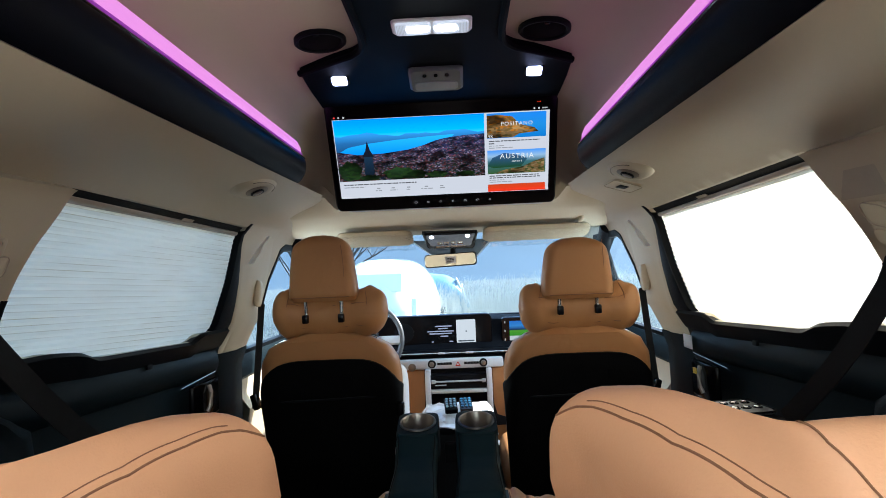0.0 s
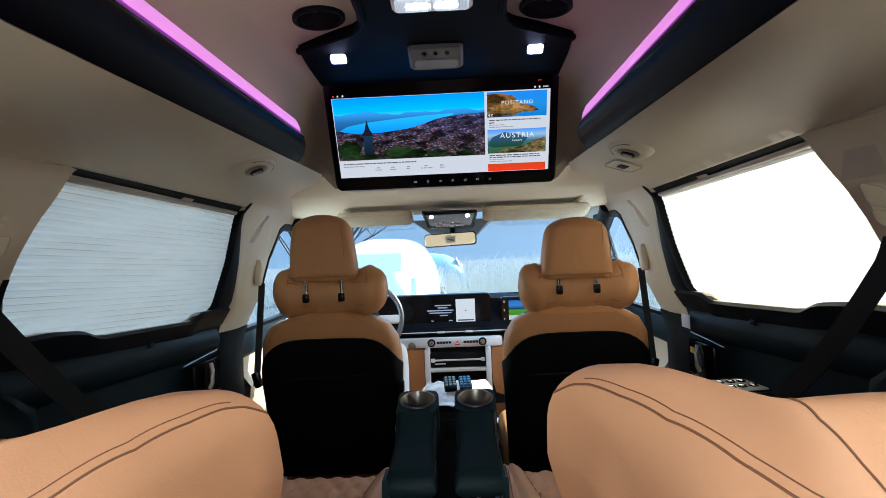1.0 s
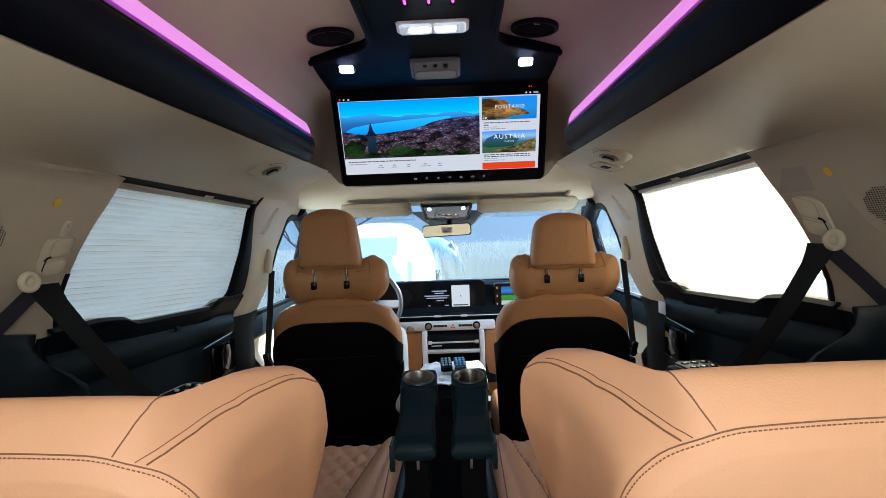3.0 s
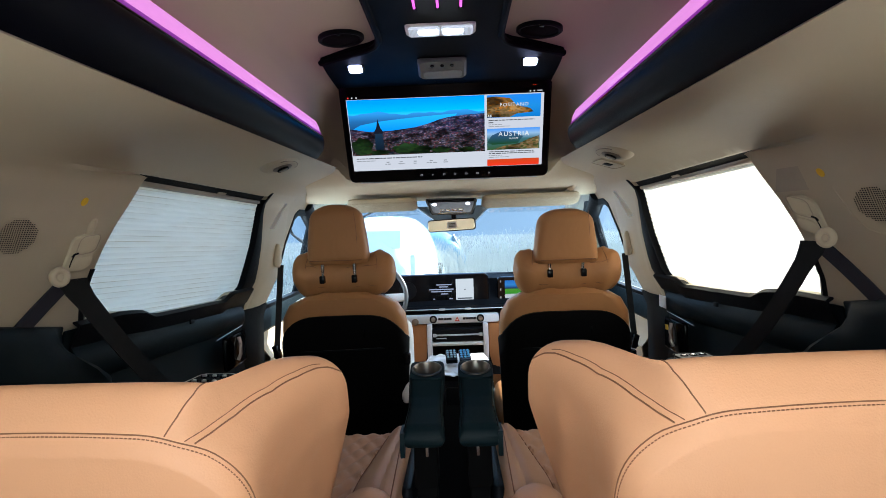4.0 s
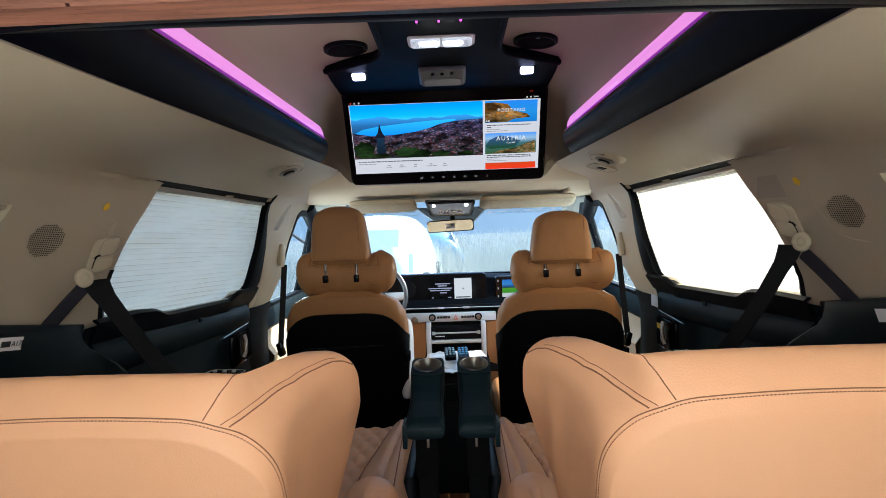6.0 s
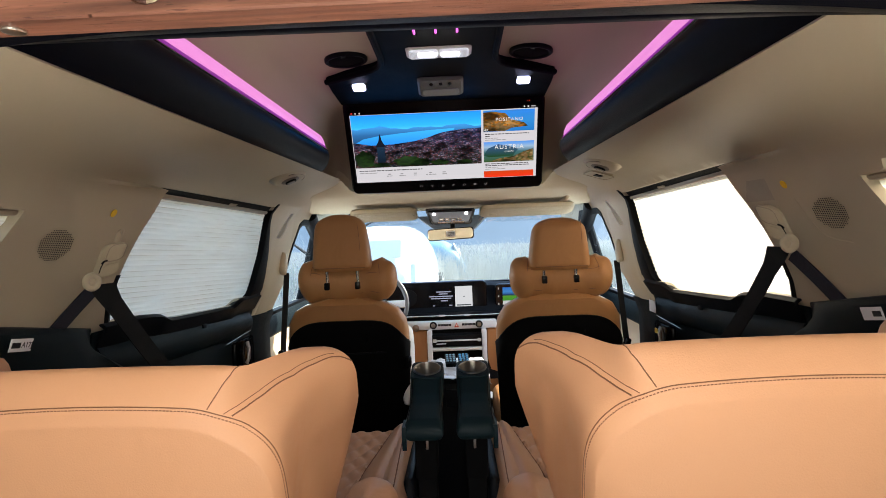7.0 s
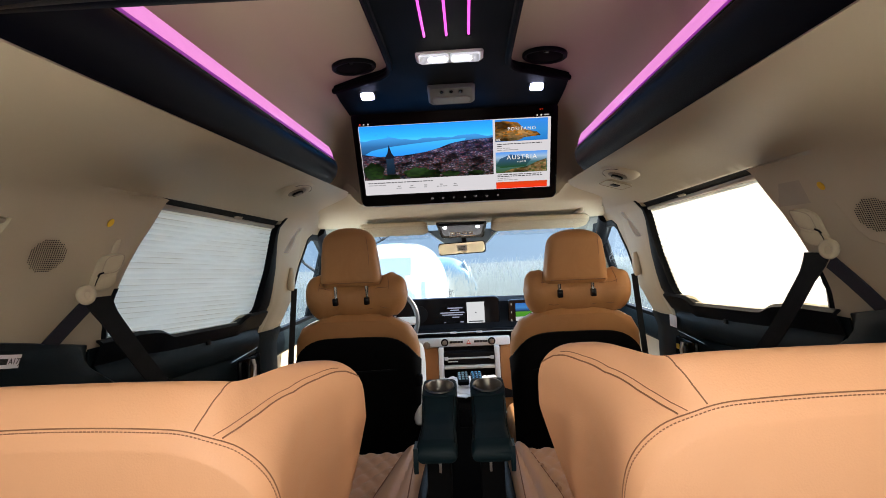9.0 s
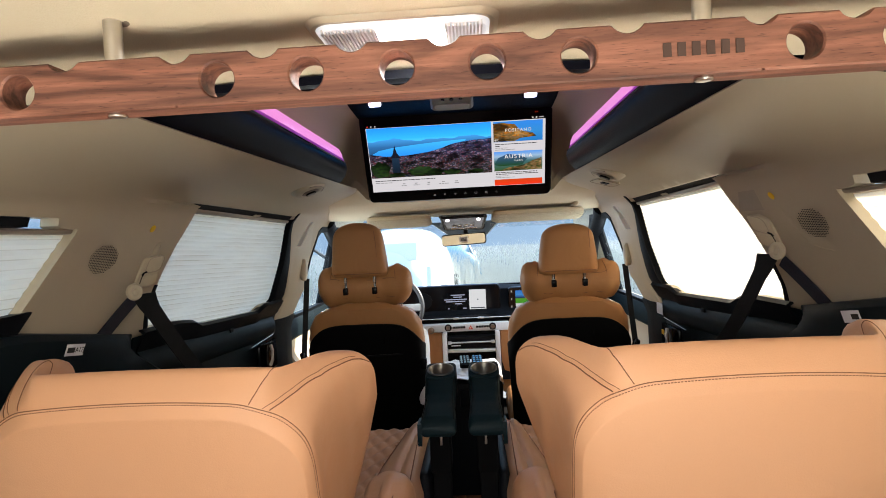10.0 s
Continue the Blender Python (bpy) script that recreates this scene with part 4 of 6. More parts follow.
def armrest(x, label, outer):
    ob = thing("centre_armrest", label, "armrest", (x, 0, 0), group="centre armrests")
    TOP = [(1.108, 0.640), (1.114, 0.654), (1.128, 0.6635), (1.16, 0.671), (1.20, 0.680), (1.24, 0.693), (1.27, 0.711), (1.292, 0.7245)]
    BOT = [(1.108, 0.624), (1.112, 0.616), (1.13, 0.614), (1.20, 0.628), (1.27, 0.655), (1.292, 0.665)]
    rows = []
    for k in range(33):
        f = k / 32
        y = 1.108 + 0.184 * f ** 1.3
        top, low = lerp_table(TOP, y), lerp_table(BOT, y)
        w = lerp_table([(1.108, 0.090), (1.125, 0.095), (1.22, 0.083), (1.292, 0.088)], y)
        ring = rounded(w, top - low, min(0.016, (top - low) * 0.42), 4)
        rows.append([(px, y, (top + low) / 2 + pz) for px, pz in ring])
    part("pad", skin(rows, closed=True, caps=True), M["arm"], ob, "dark slate leather pad")
    for sg in (-1, 1):
        part("seam", tube([(sg * lerp_table([(1.12, 0.041), (1.22, 0.035), (1.29, 0.038)], y), y, lerp_table(TOP, y) - 0.0005) for y in np.linspace(1.122, 1.288, 16)], 0.0009, 5), M["black"], ob)
    # the head round the cup, tipped towards the rear
    tip = pose(0, 1.333, 0.737, 13, 0, 0)
    ring = [(0.037 * math.cos(a), 0.037 * math.sin(a)) for a in np.linspace(0, 2 * math.pi, 48, endpoint=False)]
    outline = []
    for cx_, cy_ in ring:
        t = math.atan2(cy_, cx_)
        q = 1 / max(abs(math.cos(t)) ** 6 / 0.0450 ** 6 + abs(math.sin(t)) ** 6 / 0.0500 ** 6, 1e-9) ** (1 / 6)
        outline.append((q * math.cos(t), q * math.sin(t)))
    loops = [[(x_, y_, -0.070) for x_, y_ in outline], [(x_, y_, -0.008) for x_, y_ in outline], [(x_ * 0.97, y_ * 0.97, -0.001) for x_, y_ in outline], [(x_, y_, 0) for x_, y_ in ring], [(x_, y_, -0.05) for x_, y_ in ring]]
    part("head", skin(loops, closed=True), M["arm"], ob, "dark armrest head round the cup holder", m=tip)
    prof = [(0.0395, 0.0), (0.039, 0.0032), (0.0365, 0.0036), (0.0345, 0.001), (0.033, -0.042), (0.030, -0.052), (0.0, -0.053)]
    cup = skin([[(r * math.cos(a), r * math.sin(a), z) for a in np.linspace(0, 2 * math.pi, 36, endpoint=False)] for r, z in prof], closed=True)
    part("cup_liner", cup, M["cup"], ob, "brushed steel cup holder", m=tip @ Matrix.Translation((0, 0, 0.0005)))
    hook = [[(outer * 0.047 + e, y, z) for y, z in ((1.112, 0.650), (1.106, 0.628), (1.110, 0.600), (1.116, 0.592), (1.124, 0.598), (1.135, 0.612), (1.17, 0.625), (1.17, 0.650))] for e in (-0.006, 0.004)]
    part("hinge_cheek", skin(hook, closed=True, caps=True), M["arm"], ob)
    part("bracket", box(-0.028, 0.028, 1.16, 1.24, 0.50, 0.635, 0.006), M["black"], ob)
    part("bracket_plate", box(-outer * 0.004 - 0.003, -outer * 0.004 + 0.003, 1.150, 1.160, 0.580, 0.612, 0.001), M["cup"], ob)
    part("post", box(-0.024, 0.024, 1.17, 1.23, 0.012, 0.52, 0.006), M["black"], ob)
    return ob


armrest(-0.0755, "dark slate leather centre armrest with empty steel cup holder", -1)
armrest(0.0500, "dark slate leather centre armrest beside its twin", 1)


# ---- front seats ----
def front_seat(cx, yoff, label, hz, hh, pz):
    ob = thing("bucket_seat", label, "seat", (cx, yoff, 0), group="front seats")
    rows = []
    for k in range(25):
        f = k / 24
        z = 0.26 + 0.60 * f
        w = 2 * lerp_table([(0.26, 0.22), (0.5, 0.243), (0.70, 0.25), (0.76, 0.243), (0.81, 0.215), (0.845, 0.155), (0.86, 0.10)], z)
        d = 0.17 - 0.05 * smooth01(0.6, 0.86, z) - 0.05 * smooth01(0.84, 0.862, z)
        y = 0.085 + 0.30 * (0.86 - z)
        rows.append([(px, y + py, z) for px, py in rounded(w, d, 0.05, 6)])
    part("backrest", skin(rows, closed=True, caps=True), M["tan"], ob, "tan leather seat back")
    # black back panel with an arched top
    prow = []
    for k in range(17):
        f = k / 16
        row = []
        for j in range(25):
            u = -1 + 2 * j / 24
            ztop = 0.770 - 0.110 * abs(u) ** 5.0
            z = 0.24 + (ztop - 0.24) * f
            hw = 0.2565 - 0.02 * (1 - f)
            row.append((hw * u, -0.012 + 0.30 * (0.86 - z) + (0.05 - math.sqrt(max(0.0, 0.0025 - max(0.0, hw * abs(u) - 0.207) ** 2))) + 0.01 * smooth01(0.9, 1, f), z))
        prow.append(row)
    panel = part("back_panel", shell(prow, (0, 0.03, 0)), M["black"], ob, "black cloth back panel")
    part("pocket_edge", tube([(0.245 * u, -0.018 + 0.30 * (0.86 - 0.63) + 0.06 * abs(u) ** 5, 0.63 + 0.006 * u) for u in np.linspace(-1, 1, 20)], 0.004, 6), M["dark"], panel)
    part("bag_hook", box(0.085, 0.091, 0.018, 0.03, 0.685, 0.715, 0.002), M["gloss"], panel)
    part("side_latch", box(0.236, 0.262, 0.05, 0.085, 0.565, 0.61, 0.006), M["gloss"], ob)
    part("side_cover", cushion(0.05, 0.16, 0.34, 0.02), M["white"], ob, "pale plastic-wrapped seat side", m=pose(0.235, 0.22, 0.54, -16, 0, 0))
    # headrest, tapering upwards
    hr = []
    for k in range(33):
        f = math.sin(k / 32 * math.pi / 2) ** 0.9
        z = 0.964 + hz + hh * f
        w = 0.240 - 0.052 * f ** 1.5
        d = 0.10
        e = math.sqrt(max(0.0, 1 - 0.93 * max(0, (f - 0.62) / 0.38) ** 4.2)) - 0.06 * max(0, (0.08 - f) / 0.08) ** 2
        dd = d * (1 - 0.6 * max(0, (f - 0.75) / 0.25) ** 3 - 0.25 * max(0, (0.08 - f) / 0.08) ** 2)
        hr.append([(px, 0.03 + py + 0.02 * (1 - f), z) for px, py in rounded(w * e, dd, min(0.036, 0.49 * dd, 0.49 * w * e), 6)])
    h = part("headrest", skin(hr, closed=True, caps=True), M["tan"], ob, "tall tapered tan headrest")
    part("seam", tube([(0.075 + 0.006 * math.sin(3 * f), -0.019 + 0.02 * (1 - f), 0.985 + hz + 0.17 * f) for f in np.linspace(0, 1, 10)], 0.0010, 5), M["thread"], h)
    part("seam", tube([(x, -0.017, 0.979 + hz) for x in np.linspace(-0.10, 0.10, 8)], 0.0016, 5), M["thread"], h)
    for s in (-1, 1):
        part("headrest_post", tube([(s * 0.062, 0.035, 0.90), (s * 0.062, 0.025, 0.985 + hz)], 0.0072, 10), M["chrome"], ob, "chrome headrest post")
        part("post_sleeve", box(s * 0.062 - 0.010, s * 0.062 + 0.010, 0.005, 0.05, 0.900, 0.930, 0.004), M["gloss"], ob)
    # neck pillow slung in front of the posts
    pr = []
    for k in range(65):
        u = -1 + 2 * k / 64
        e = math.sqrt(max(0.0, 1 - abs(u) ** 8))
        sag = 0.010 * math.cos(u * 2.2)
        hh_ = (0.072 + 0.012 * smooth01(0.35, 0.75, abs(u))) * e + 0.004
        dd = (0.055 + 0.015 * smooth01(0.35, 0.75, abs(u))) * e + 0.004
        pr.append([(0.205 * u + 0.012, 0.085 + dd * math.cos(a), 0.932 + pz - sag + hh_ * math.sin(a) * (1 + 0.05 * math.sin(9 * u + 2 * a + cx) + 0.03 * math.sin(23 * u + 3 * a) + 0.022 * math.sin(41 * u + 5 * a + 7 * cx) * abs(u))) for a in np.linspace(0, 2 * math.pi, 36, endpoint=False)])
    p = part("neck_pillow", skin(pr, closed=True, caps=True), M["tan"], ob, "puffy tan neck pillow")
    for lift in (0.45, -0.55):
        part("piping", tube([(0.012 + 0.192 * u, 0.085 - (0.056 + 0.015 * smooth01(0.35, 0.75, abs(u))) * math.cos(lift) * math.sqrt(1 - abs(u) ** 8), 0.932 + pz - 0.010 * math.cos(u * 2.2) + (0.074 + 0.012 * smooth01(0.35, 0.75, abs(u))) * math.sin(lift) + 0.003 * math.sin(17 * u + cx)) for u in np.linspace(-0.93, 0.93, 40)], 0.0016, 5), M["thread"], p, "sewn edge")
    for s in (-1, 1):
        part("seam", tube([(0.012 + s * 0.135 + s * 0.004 * math.sin(4 * a), 0.085 - 0.069 * math.cos(a), 0.935 + pz + 0.080 * math.sin(a)) for a in np.linspace(-1.3, 1.3, 12)], 0.0014, 5), M["thread"], p)
    part("cushion", cushion(0.50, 0.52, 0.16, 0.05, puff=0.01), M["tan"], ob, m=pose(0, 0.48, 0.26))
    part("base", box(-0.21, 0.21, 0.24, 0.70, 0.0, 0.20, 0.02), M["dark"], ob)
    return ob


front_seat(-0.448, 2.045, "tan leather driver seat with black back panel and neck pillow", 0.010, 0.228, 0.0)
front_seat(0.418, 1.985, "tan leather passenger seat with black back panel and neck pillow", -0.012, 0.202, -0.012)


# ---- side windows, blinds, doors ----
def wall_x(side, y, z, out=0.0):
    return CX + side * (half_width(z, y) + out)


def window_ring(poly, side, width, depth, inn, name, parent, mat):
    """A gasket that follows the window's outline on the curved wall."""
    n = len(poly)
    c = (sum(p[0] for p in poly) / n, sum(p[1] for p in poly) / n)
    pts = []
    for a, b in zip(poly, poly[1:] + poly[:1]):
        k = max(2, int(math.hypot(b[0] - a[0], b[1] - a[1]) / 0.03))
        pts += [(a[0] + (b[0] - a[0]) * i / k, a[1] + (b[1] - a[1]) * i / k) for i in range(k)]
    rows = []
    m = len(pts)
    for i, (y, z) in enumerate(pts):
        py, pz = pts[i - 1]
        ny_, nz_ = pts[(i + 1) % m]
        d = math.hypot(ny_ - py, nz_ - pz)
        oy, oz = (nz_ - pz) / d, -(ny_ - py) / d
        if (y - c[0]) * oy + (z - c[1]) * oz < 0:
            oy, oz = -oy, -oz
        ring = []
        for w, o in ((width, -0.001), (width * 0.85, -inn), (0.0, -inn), (-0.012, 0.0), (-0.012, depth), (0.004, depth)):
            yy, zz = y + oy * w, z + oz * w
            ring.append((wall_x(side, yy, zz, o), yy, rise(zz, yy)))
        rows.append(ring)
    rows.append(rows[0])
    return part(name, skin(rows, closed=True), mat, parent)


def blind(side, y0, y1, z_top, z_bot, label, name, parent_group, front_cut=None, cells=False):
    ob = thing(name, label, "window blind", group=parent_group)
    pitch = 0.0155
    n = int((max(z_top(y0), z_top(y1)) - z_bot(y1)) / pitch)
    ys = np.linspace(y0, y1, 24)
    rows, creased = [], []
    for k in range(n):
        for g, zig in ((0.0, -0.0012), (0.48, 0.0013), (0.88, -0.0009)):
            row = []
            for y in ys:
                zt, zb = z_top(y), z_bot(y)
                z = zt + (zb - zt) * (k + g) / n
                yy = y if not front_cut else y0 + (y - y0) * (front_cut(z) - y0) / (y1 - y0)
                row.append((wall_x(side, yy, z, 0.022 + zig), yy, rise(z, yy)))
            rows.append(row)
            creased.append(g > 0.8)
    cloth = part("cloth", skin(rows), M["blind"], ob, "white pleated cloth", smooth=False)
    # crease rows take the darker cloth that stands for shade between pleats
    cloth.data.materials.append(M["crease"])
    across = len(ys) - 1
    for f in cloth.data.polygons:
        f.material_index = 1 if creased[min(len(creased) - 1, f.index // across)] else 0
    rows = []
    for y in np.linspace(y0 + 0.004, y1 + 0.010, 16):
        zt = z_top(y)
        rows.append([(wall_x(side, y, zt + h, o), y, rise(zt + h, y)) for h, o in ((0.003, 0.012), (-0.001, 0.008), (-0.0060, 0.009), (-0.0070, 0.012), (-0.0070, 0.0335), (0.003, 0.0335))])
    part("top_rail", skin(rows, closed=True, caps=True), M["rail"], ob, "taupe metal head rail")
    y = y0 + 0.60 * (y1 - y0)
    tab = [[(wall_x(side, y + d, z_top(y) + h, o), y + d, rise(z_top(y) + h, y)) for h, o in ((0.007, 0.004), (0.003, 0.003), (0.001, 0.006), (0.005, 0.008))] for d in (-0.032, -0.028, 0.028, 0.032)]
    part("pull_tab", skin(tab, closed=True, caps=True), M["trim"], ob, "beige pull tab")
    if cells:
        # open ends of the honeycomb pleats along the rear edge
        first = None
        for k in range(1, n - 1):
            z = z_top(y0) + (z_bot(y0) - z_top(y0)) * (k + 0.45) / n
            m = pose(wall_x(side, y0 + 0.006, z, 0.020), y0 + 0.006, rise(z, y0), 0, 0, 0)
            if first is None:
                bm = skin([[(0.010 * sc * math.cos(a), d, 0.0074 * sc * math.sin(a)) for a in np.linspace(0, 2 * math.pi, 10, endpoint=False)] for sc, d in ((1.0, 0.010), (1.0, 0.0), (0.86, 0.0), (0.80, 0.006))], closed=True, caps=True)
                first = part("pleat_end", bm, M["blind"], ob, m=m)
            else:
                o2 = new("pleat_end", first.data)
                o2.parent, o2.matrix_basis = ob, m
    return ob


for side, nm in ((-1, "window_left"), (1, "window_right")):
    w = tagged(new(nm), "sliding door window with black gasket", "window", kind="structure")
    rows = []
    for f in np.linspace(0, 1, 14):
        z = 1.246 - 0.436 * f
        yi, yo = 2.103 + 0.245 * (z - 1.24) - (0.0 if z > 0.90 else 0.03), 2.104 + 0.045 * f ** 1.5
        if z < 0.90:
            yi = 1.99
        rows.append([(wall_x(side, yi - 0.008, z, o), yi - 0.008, rise(z, yi)) for o in (0.021, -0.002)] + [(wall_x(side, yy, z, -0.006), yy, rise(z, yy)) for yy in (yi + 0.002, (yi + yo) / 2, yo - 0.008)] + [(wall_x(side, yo, z, o), yo, rise(z, yo)) for o in (-0.003, 0.006)])
    part("front_gasket", shell(rows, (side * 0.003, 0, 0)), M["dark"], w, "black rubber seal")
    rows = []
    for z in np.linspace(0.915, 1.045, 12):
        y = lerp_table([(0.915, 1.094), (0.932, 1.086), (0.972, 1.066), (1.035, 1.051), (1.085, 1.046)], z)
        wd = 0.018 * smooth01(1.045, 0.97, z) + 0.001
        rows.append([(wall_x(side, y - 0.010, z, -0.001), y - 0.010, rise(z, y)), (wall_x(side, y, z, -0.004), y, rise(z, y)), (wall_x(side, y + wd, z, 0.004), y + wd, rise(z, y)), (wall_x(side, y + wd, z, 0.020), y + wd, rise(z, y))])
    part("rear_gasket", shell(rows, (side * 0.003, 0, 0)), M["dark"], w, "black rubber seal")
    rows = [[(wall_x(side, y, z, 0.034), y, rise(z, y)) for y in np.linspace(1.05, 2.12, 12)] for z in np.linspace(0.83, 1.245, 8)]
    pane = part("pane", skin(rows), M["glass"], w)
    pane.visible_shadow = False
    # black header above the blind
    rows = [[(wall_x(side, y, 1.236 - 0.014 * (y - 1.1) + h, o), y, rise(1.236 - 0.014 * (y - 1.1) + h, y)) for y in np.linspace(1.06, 2.10, 14)] for h, o in ((0.020, 0.014), (0.010, 0.014), (0.0, 0.016), (-0.003, 0.026))]
    part("header", shell(rows, (side * 0.004, 0, 0)), M["dark"], w)
    blind(side, 1.040, 2.06, lambda y: 1.2335 - 0.016 * (y - 1.1), lambda y: 0.916 - 0.060 * (y - 1.1),
          "white pleated blind drawn down over the sliding door window" if side < 0 else "white pleated blind glowing with sunlight behind it", "pleated_blind", "pleated blinds",
          front_cut=lambda z: 2.022 + 0.245 * (z - 0.894), cells=True)
    w2 = tagged(new("window_front_left" if side < 0 else "window_front_right"), "clear front door window", "window", kind="structure")
    window_ring(FRONT_WINDOW, side, 0.014, 0.034, 0.004, "window_frame", w2, M["dark"])
    rows = [[(wall_x(side, y, z, 0.030), y, z) for y in np.linspace(2.38, 3.48, 8)] for z in np.linspace(0.745, 1.20, 6)]
    pane = part("pane", skin(rows), M["glass"], w2)
    pane.visible_shadow = False
    part("quarter_post", tube([(wall_x(side, 2.98, 1.19, 0.02), 2.98, 1.19), (wall_x(side, 3.04, 0.76, 0.02), 3.04, 0.76)], 0.022, 8), M["dark"], w2)
    w3 = tagged(new("window_rear_left" if side < 0 else "window_rear_right"), "rear quarter window behind a blind", "window", kind="structure")
    rows = [[(wall_x(side, y, z, 0.032), y, z) for y in np.linspace(-0.65, 0.71, 8)] for z in np.linspace(0.99, 1.19, 5)]
    pane = part("pane", skin(rows), M["glass"], w3)
    pane.visible_shadow = False
    blind(side, -0.60, 0.69, lambda y: 1.176, lambda y: 0.990, "white pleated blind over the rear quarter window", "quarter_blind", "quarter blinds", front_cut=lambda z: 0.700 + 0.55 * (z - 1.015))
    rows = [[(wall_x(side, y, 1.184, -0.004), y, 1.1955), (wall_x(side, y, 1.184, 0.031), y, 1.200), (wall_x(side, y, 1.17, 0.031), y, 1.178), (wall_x(side, y, 1.17, -0.004), y, 1.180)] for y in np.linspace(-0.58, 0.565 if side < 0 else 0.60, 10)]
    part("rail", skin(rows, closed=True, caps=True), M["dark"], w3)
    rows = [[(wall_x(side, y, z, -0.007), y, z), (wall_x(side, y + dy, z - 0.04, -0.007), y + dy, z - 0.045), (wall_x(side, y + dy, z - 0.04, 0.016), y + dy, z - 0.045), (wall_x(side, y, z, 0.016), y, z)] for y, z, dy in [(v, 1.031, 0) for v in np.linspace(-0.6, 0.58, 8)] + [(0.628, 1.033, -0.022), (0.634, 1.031, -0.03)]]
    part("lower_seal", skin(rows, closed=True, caps=True), M["dark"], w3)


def side_panels(side):
    tag = "left" if side < 0 else "right"
    # rear quarter panel, dark plastic
    q = thing("trim_quarter_" + tag, "dark plastic quarter panel with a white sticker", "side panel", kind="structure")
    rows = []
    for y in list(np.linspace(-0.95, 0.96, 30)) + [0.985, 1.005, 1.02, 1.03]:
        e = smooth01(0.95, 1.035, y)
        row = []
        for z, o in ((0.0, 0.03), (0.3, 0.04), (0.6, 0.05), (0.72, 0.052), (0.80, 0.052), (0.84, 0.051), (0.87, 0.049), (0.90, 0.045), (0.92, 0.041), (0.94, 0.035), (0.953, 0.02), (0.956, 0.0)):
            zz = z + min(0.045, 0.17 * (0.86 - y)) * smooth01(0.6, 0.95, z)
            yy = y + 0.205 * smooth01(0.94, 0.77, z) * smooth01(0.80, 1.03, y)
            row.append((wall_x(side, yy, zz, -o * (1 - 0.85 * e) - 0.035 * smooth01(0.95, 0.84, z) * smooth01(0.70, 0.95, y) * (1 - 0.8 * e)), yy, zz))
        rows.append(row)
    part("panel", shell(rows, (side * 0.005, 0, 0)), M["door"], q)
    lx = wall_x(side, 0.735, 0.945, -0.049)
    st = part("sticker", box(-0.0006, 0.0006, -0.027, 0.027, -0.0115, 0.0115, 0), M["paper"], q, "white paper sticker with printed code", smooth=False, m=pose(lx, 0.733 if side < 0 else 0.743, 0.944, -9, side * -14, 0))
    for k in range(9):
        part("code_bar", box(-0.0012 if side > 0 else 0.0004, -0.0004 if side > 0 else 0.0012, 0, 0.0016, -0.005, 0.005, 0), M["ink"], st, smooth=False, m=pose(0, -0.023 + 0.0024 * k, 0))
    if side < 0:
        part("printed_code", letters("A17J", 0.014, 0.0002), M["ink"], st, smooth=False, m=Matrix(((0, 0, 1, 0.0012), (1, 0, 0, 0.0135), (0, 1, 0, 0), (0, 0, 0, 1))))
    # door inner panel
    d = thing("sliding_door_panel", "dark soft-touch sliding door panel with padded roll and handle", "door panel", group="sliding door panels")
    rows = []
    for y in np.linspace(1.04, 2.13, 34):
        zt = 0.915 - 0.065 * smooth01(1.1, 2.0, y)
        row = []
        for f, o in ((0.0, 0.02), (0.35, 0.045), (0.55, 0.05), (0.66, 0.03), (0.72, 0.02), (0.9, 0.012), (1.0, 0.004)):
            z = zt * f
            row.append((wall_x(side, y, z, -o), y, z))
        rows.append(row)
    part("panel", shell(rows, (side * 0.02, 0, 0)), M["door"], d)
    rows = []
    for k in range(31):
        f = k / 30
        y = 1.06 + 1.06 * f
        e = math.sqrt(max(0.02, 1 - max(0, (f - 0.955) / 0.045) ** 2))
        zc = 0.835 - 0.055 * f
        rr = 0.052 * e
        rows.append([(wall_x(side, y, zc, 0.0) - side * 0.040 * e * math.cos(a), y, zc + rr * math.sin(a)) for a in np.linspace(0, 2 * math.pi, 16, endpoint=False)])
    part("padded_roll", skin(rows, closed=True, caps=True), M["door"], d, "padded dark roll below the window")
    # window lower gasket
    rows = []
    for y in np.linspace(1.06, 2.10, 40):
        bumpy = 0.028 * smooth01(1.36, 1.30, y) + 0.022 * smooth01(1.92, 1.97, y)
        zt = 0.900 - 0.06 * smooth01(1.1, 2.0, y) + bumpy
        zt = lerp_table([(1.06, 0.932), (1.226, 0.930), (1.318, 0.920), (1.385, 0.898), (1.86, 0.874), (1.905, 0.896), (2.10, 0.893)], y)
        rows.append([(wall_x(side, y, zt - 0.05, -0.012), y, zt - 0.06), (wall_x(side, y, zt, -0.016), y, zt - 0.008), (wall_x(side, y, zt, -0.006), y, zt), (wall_x(side, y, zt, 0.019), y, zt - 0.002)])
    part("gasket", shell(rows, (side * 0.008, 0, -0.004)), M["dark"], d)
    hx = wall_x(side, 1.98, 0.70, -0.055)
    hand = part("handle_bezel", box(hx - 0.01, hx + 0.01, 1.86, 2.05, 0.615, 0.735, 0.012), M["gloss"], d, "gloss black handle bezel")
    part("door_handle", tube([(hx - side * 0.014, 1.945, 0.64), (hx - side * 0.022, 1.95, 0.66), (hx - side * 0.022, 1.955, 0.70), (hx - side * 0.014, 1.96, 0.722)], 0.0065, 10), M["steel"], hand, "silver door handle")
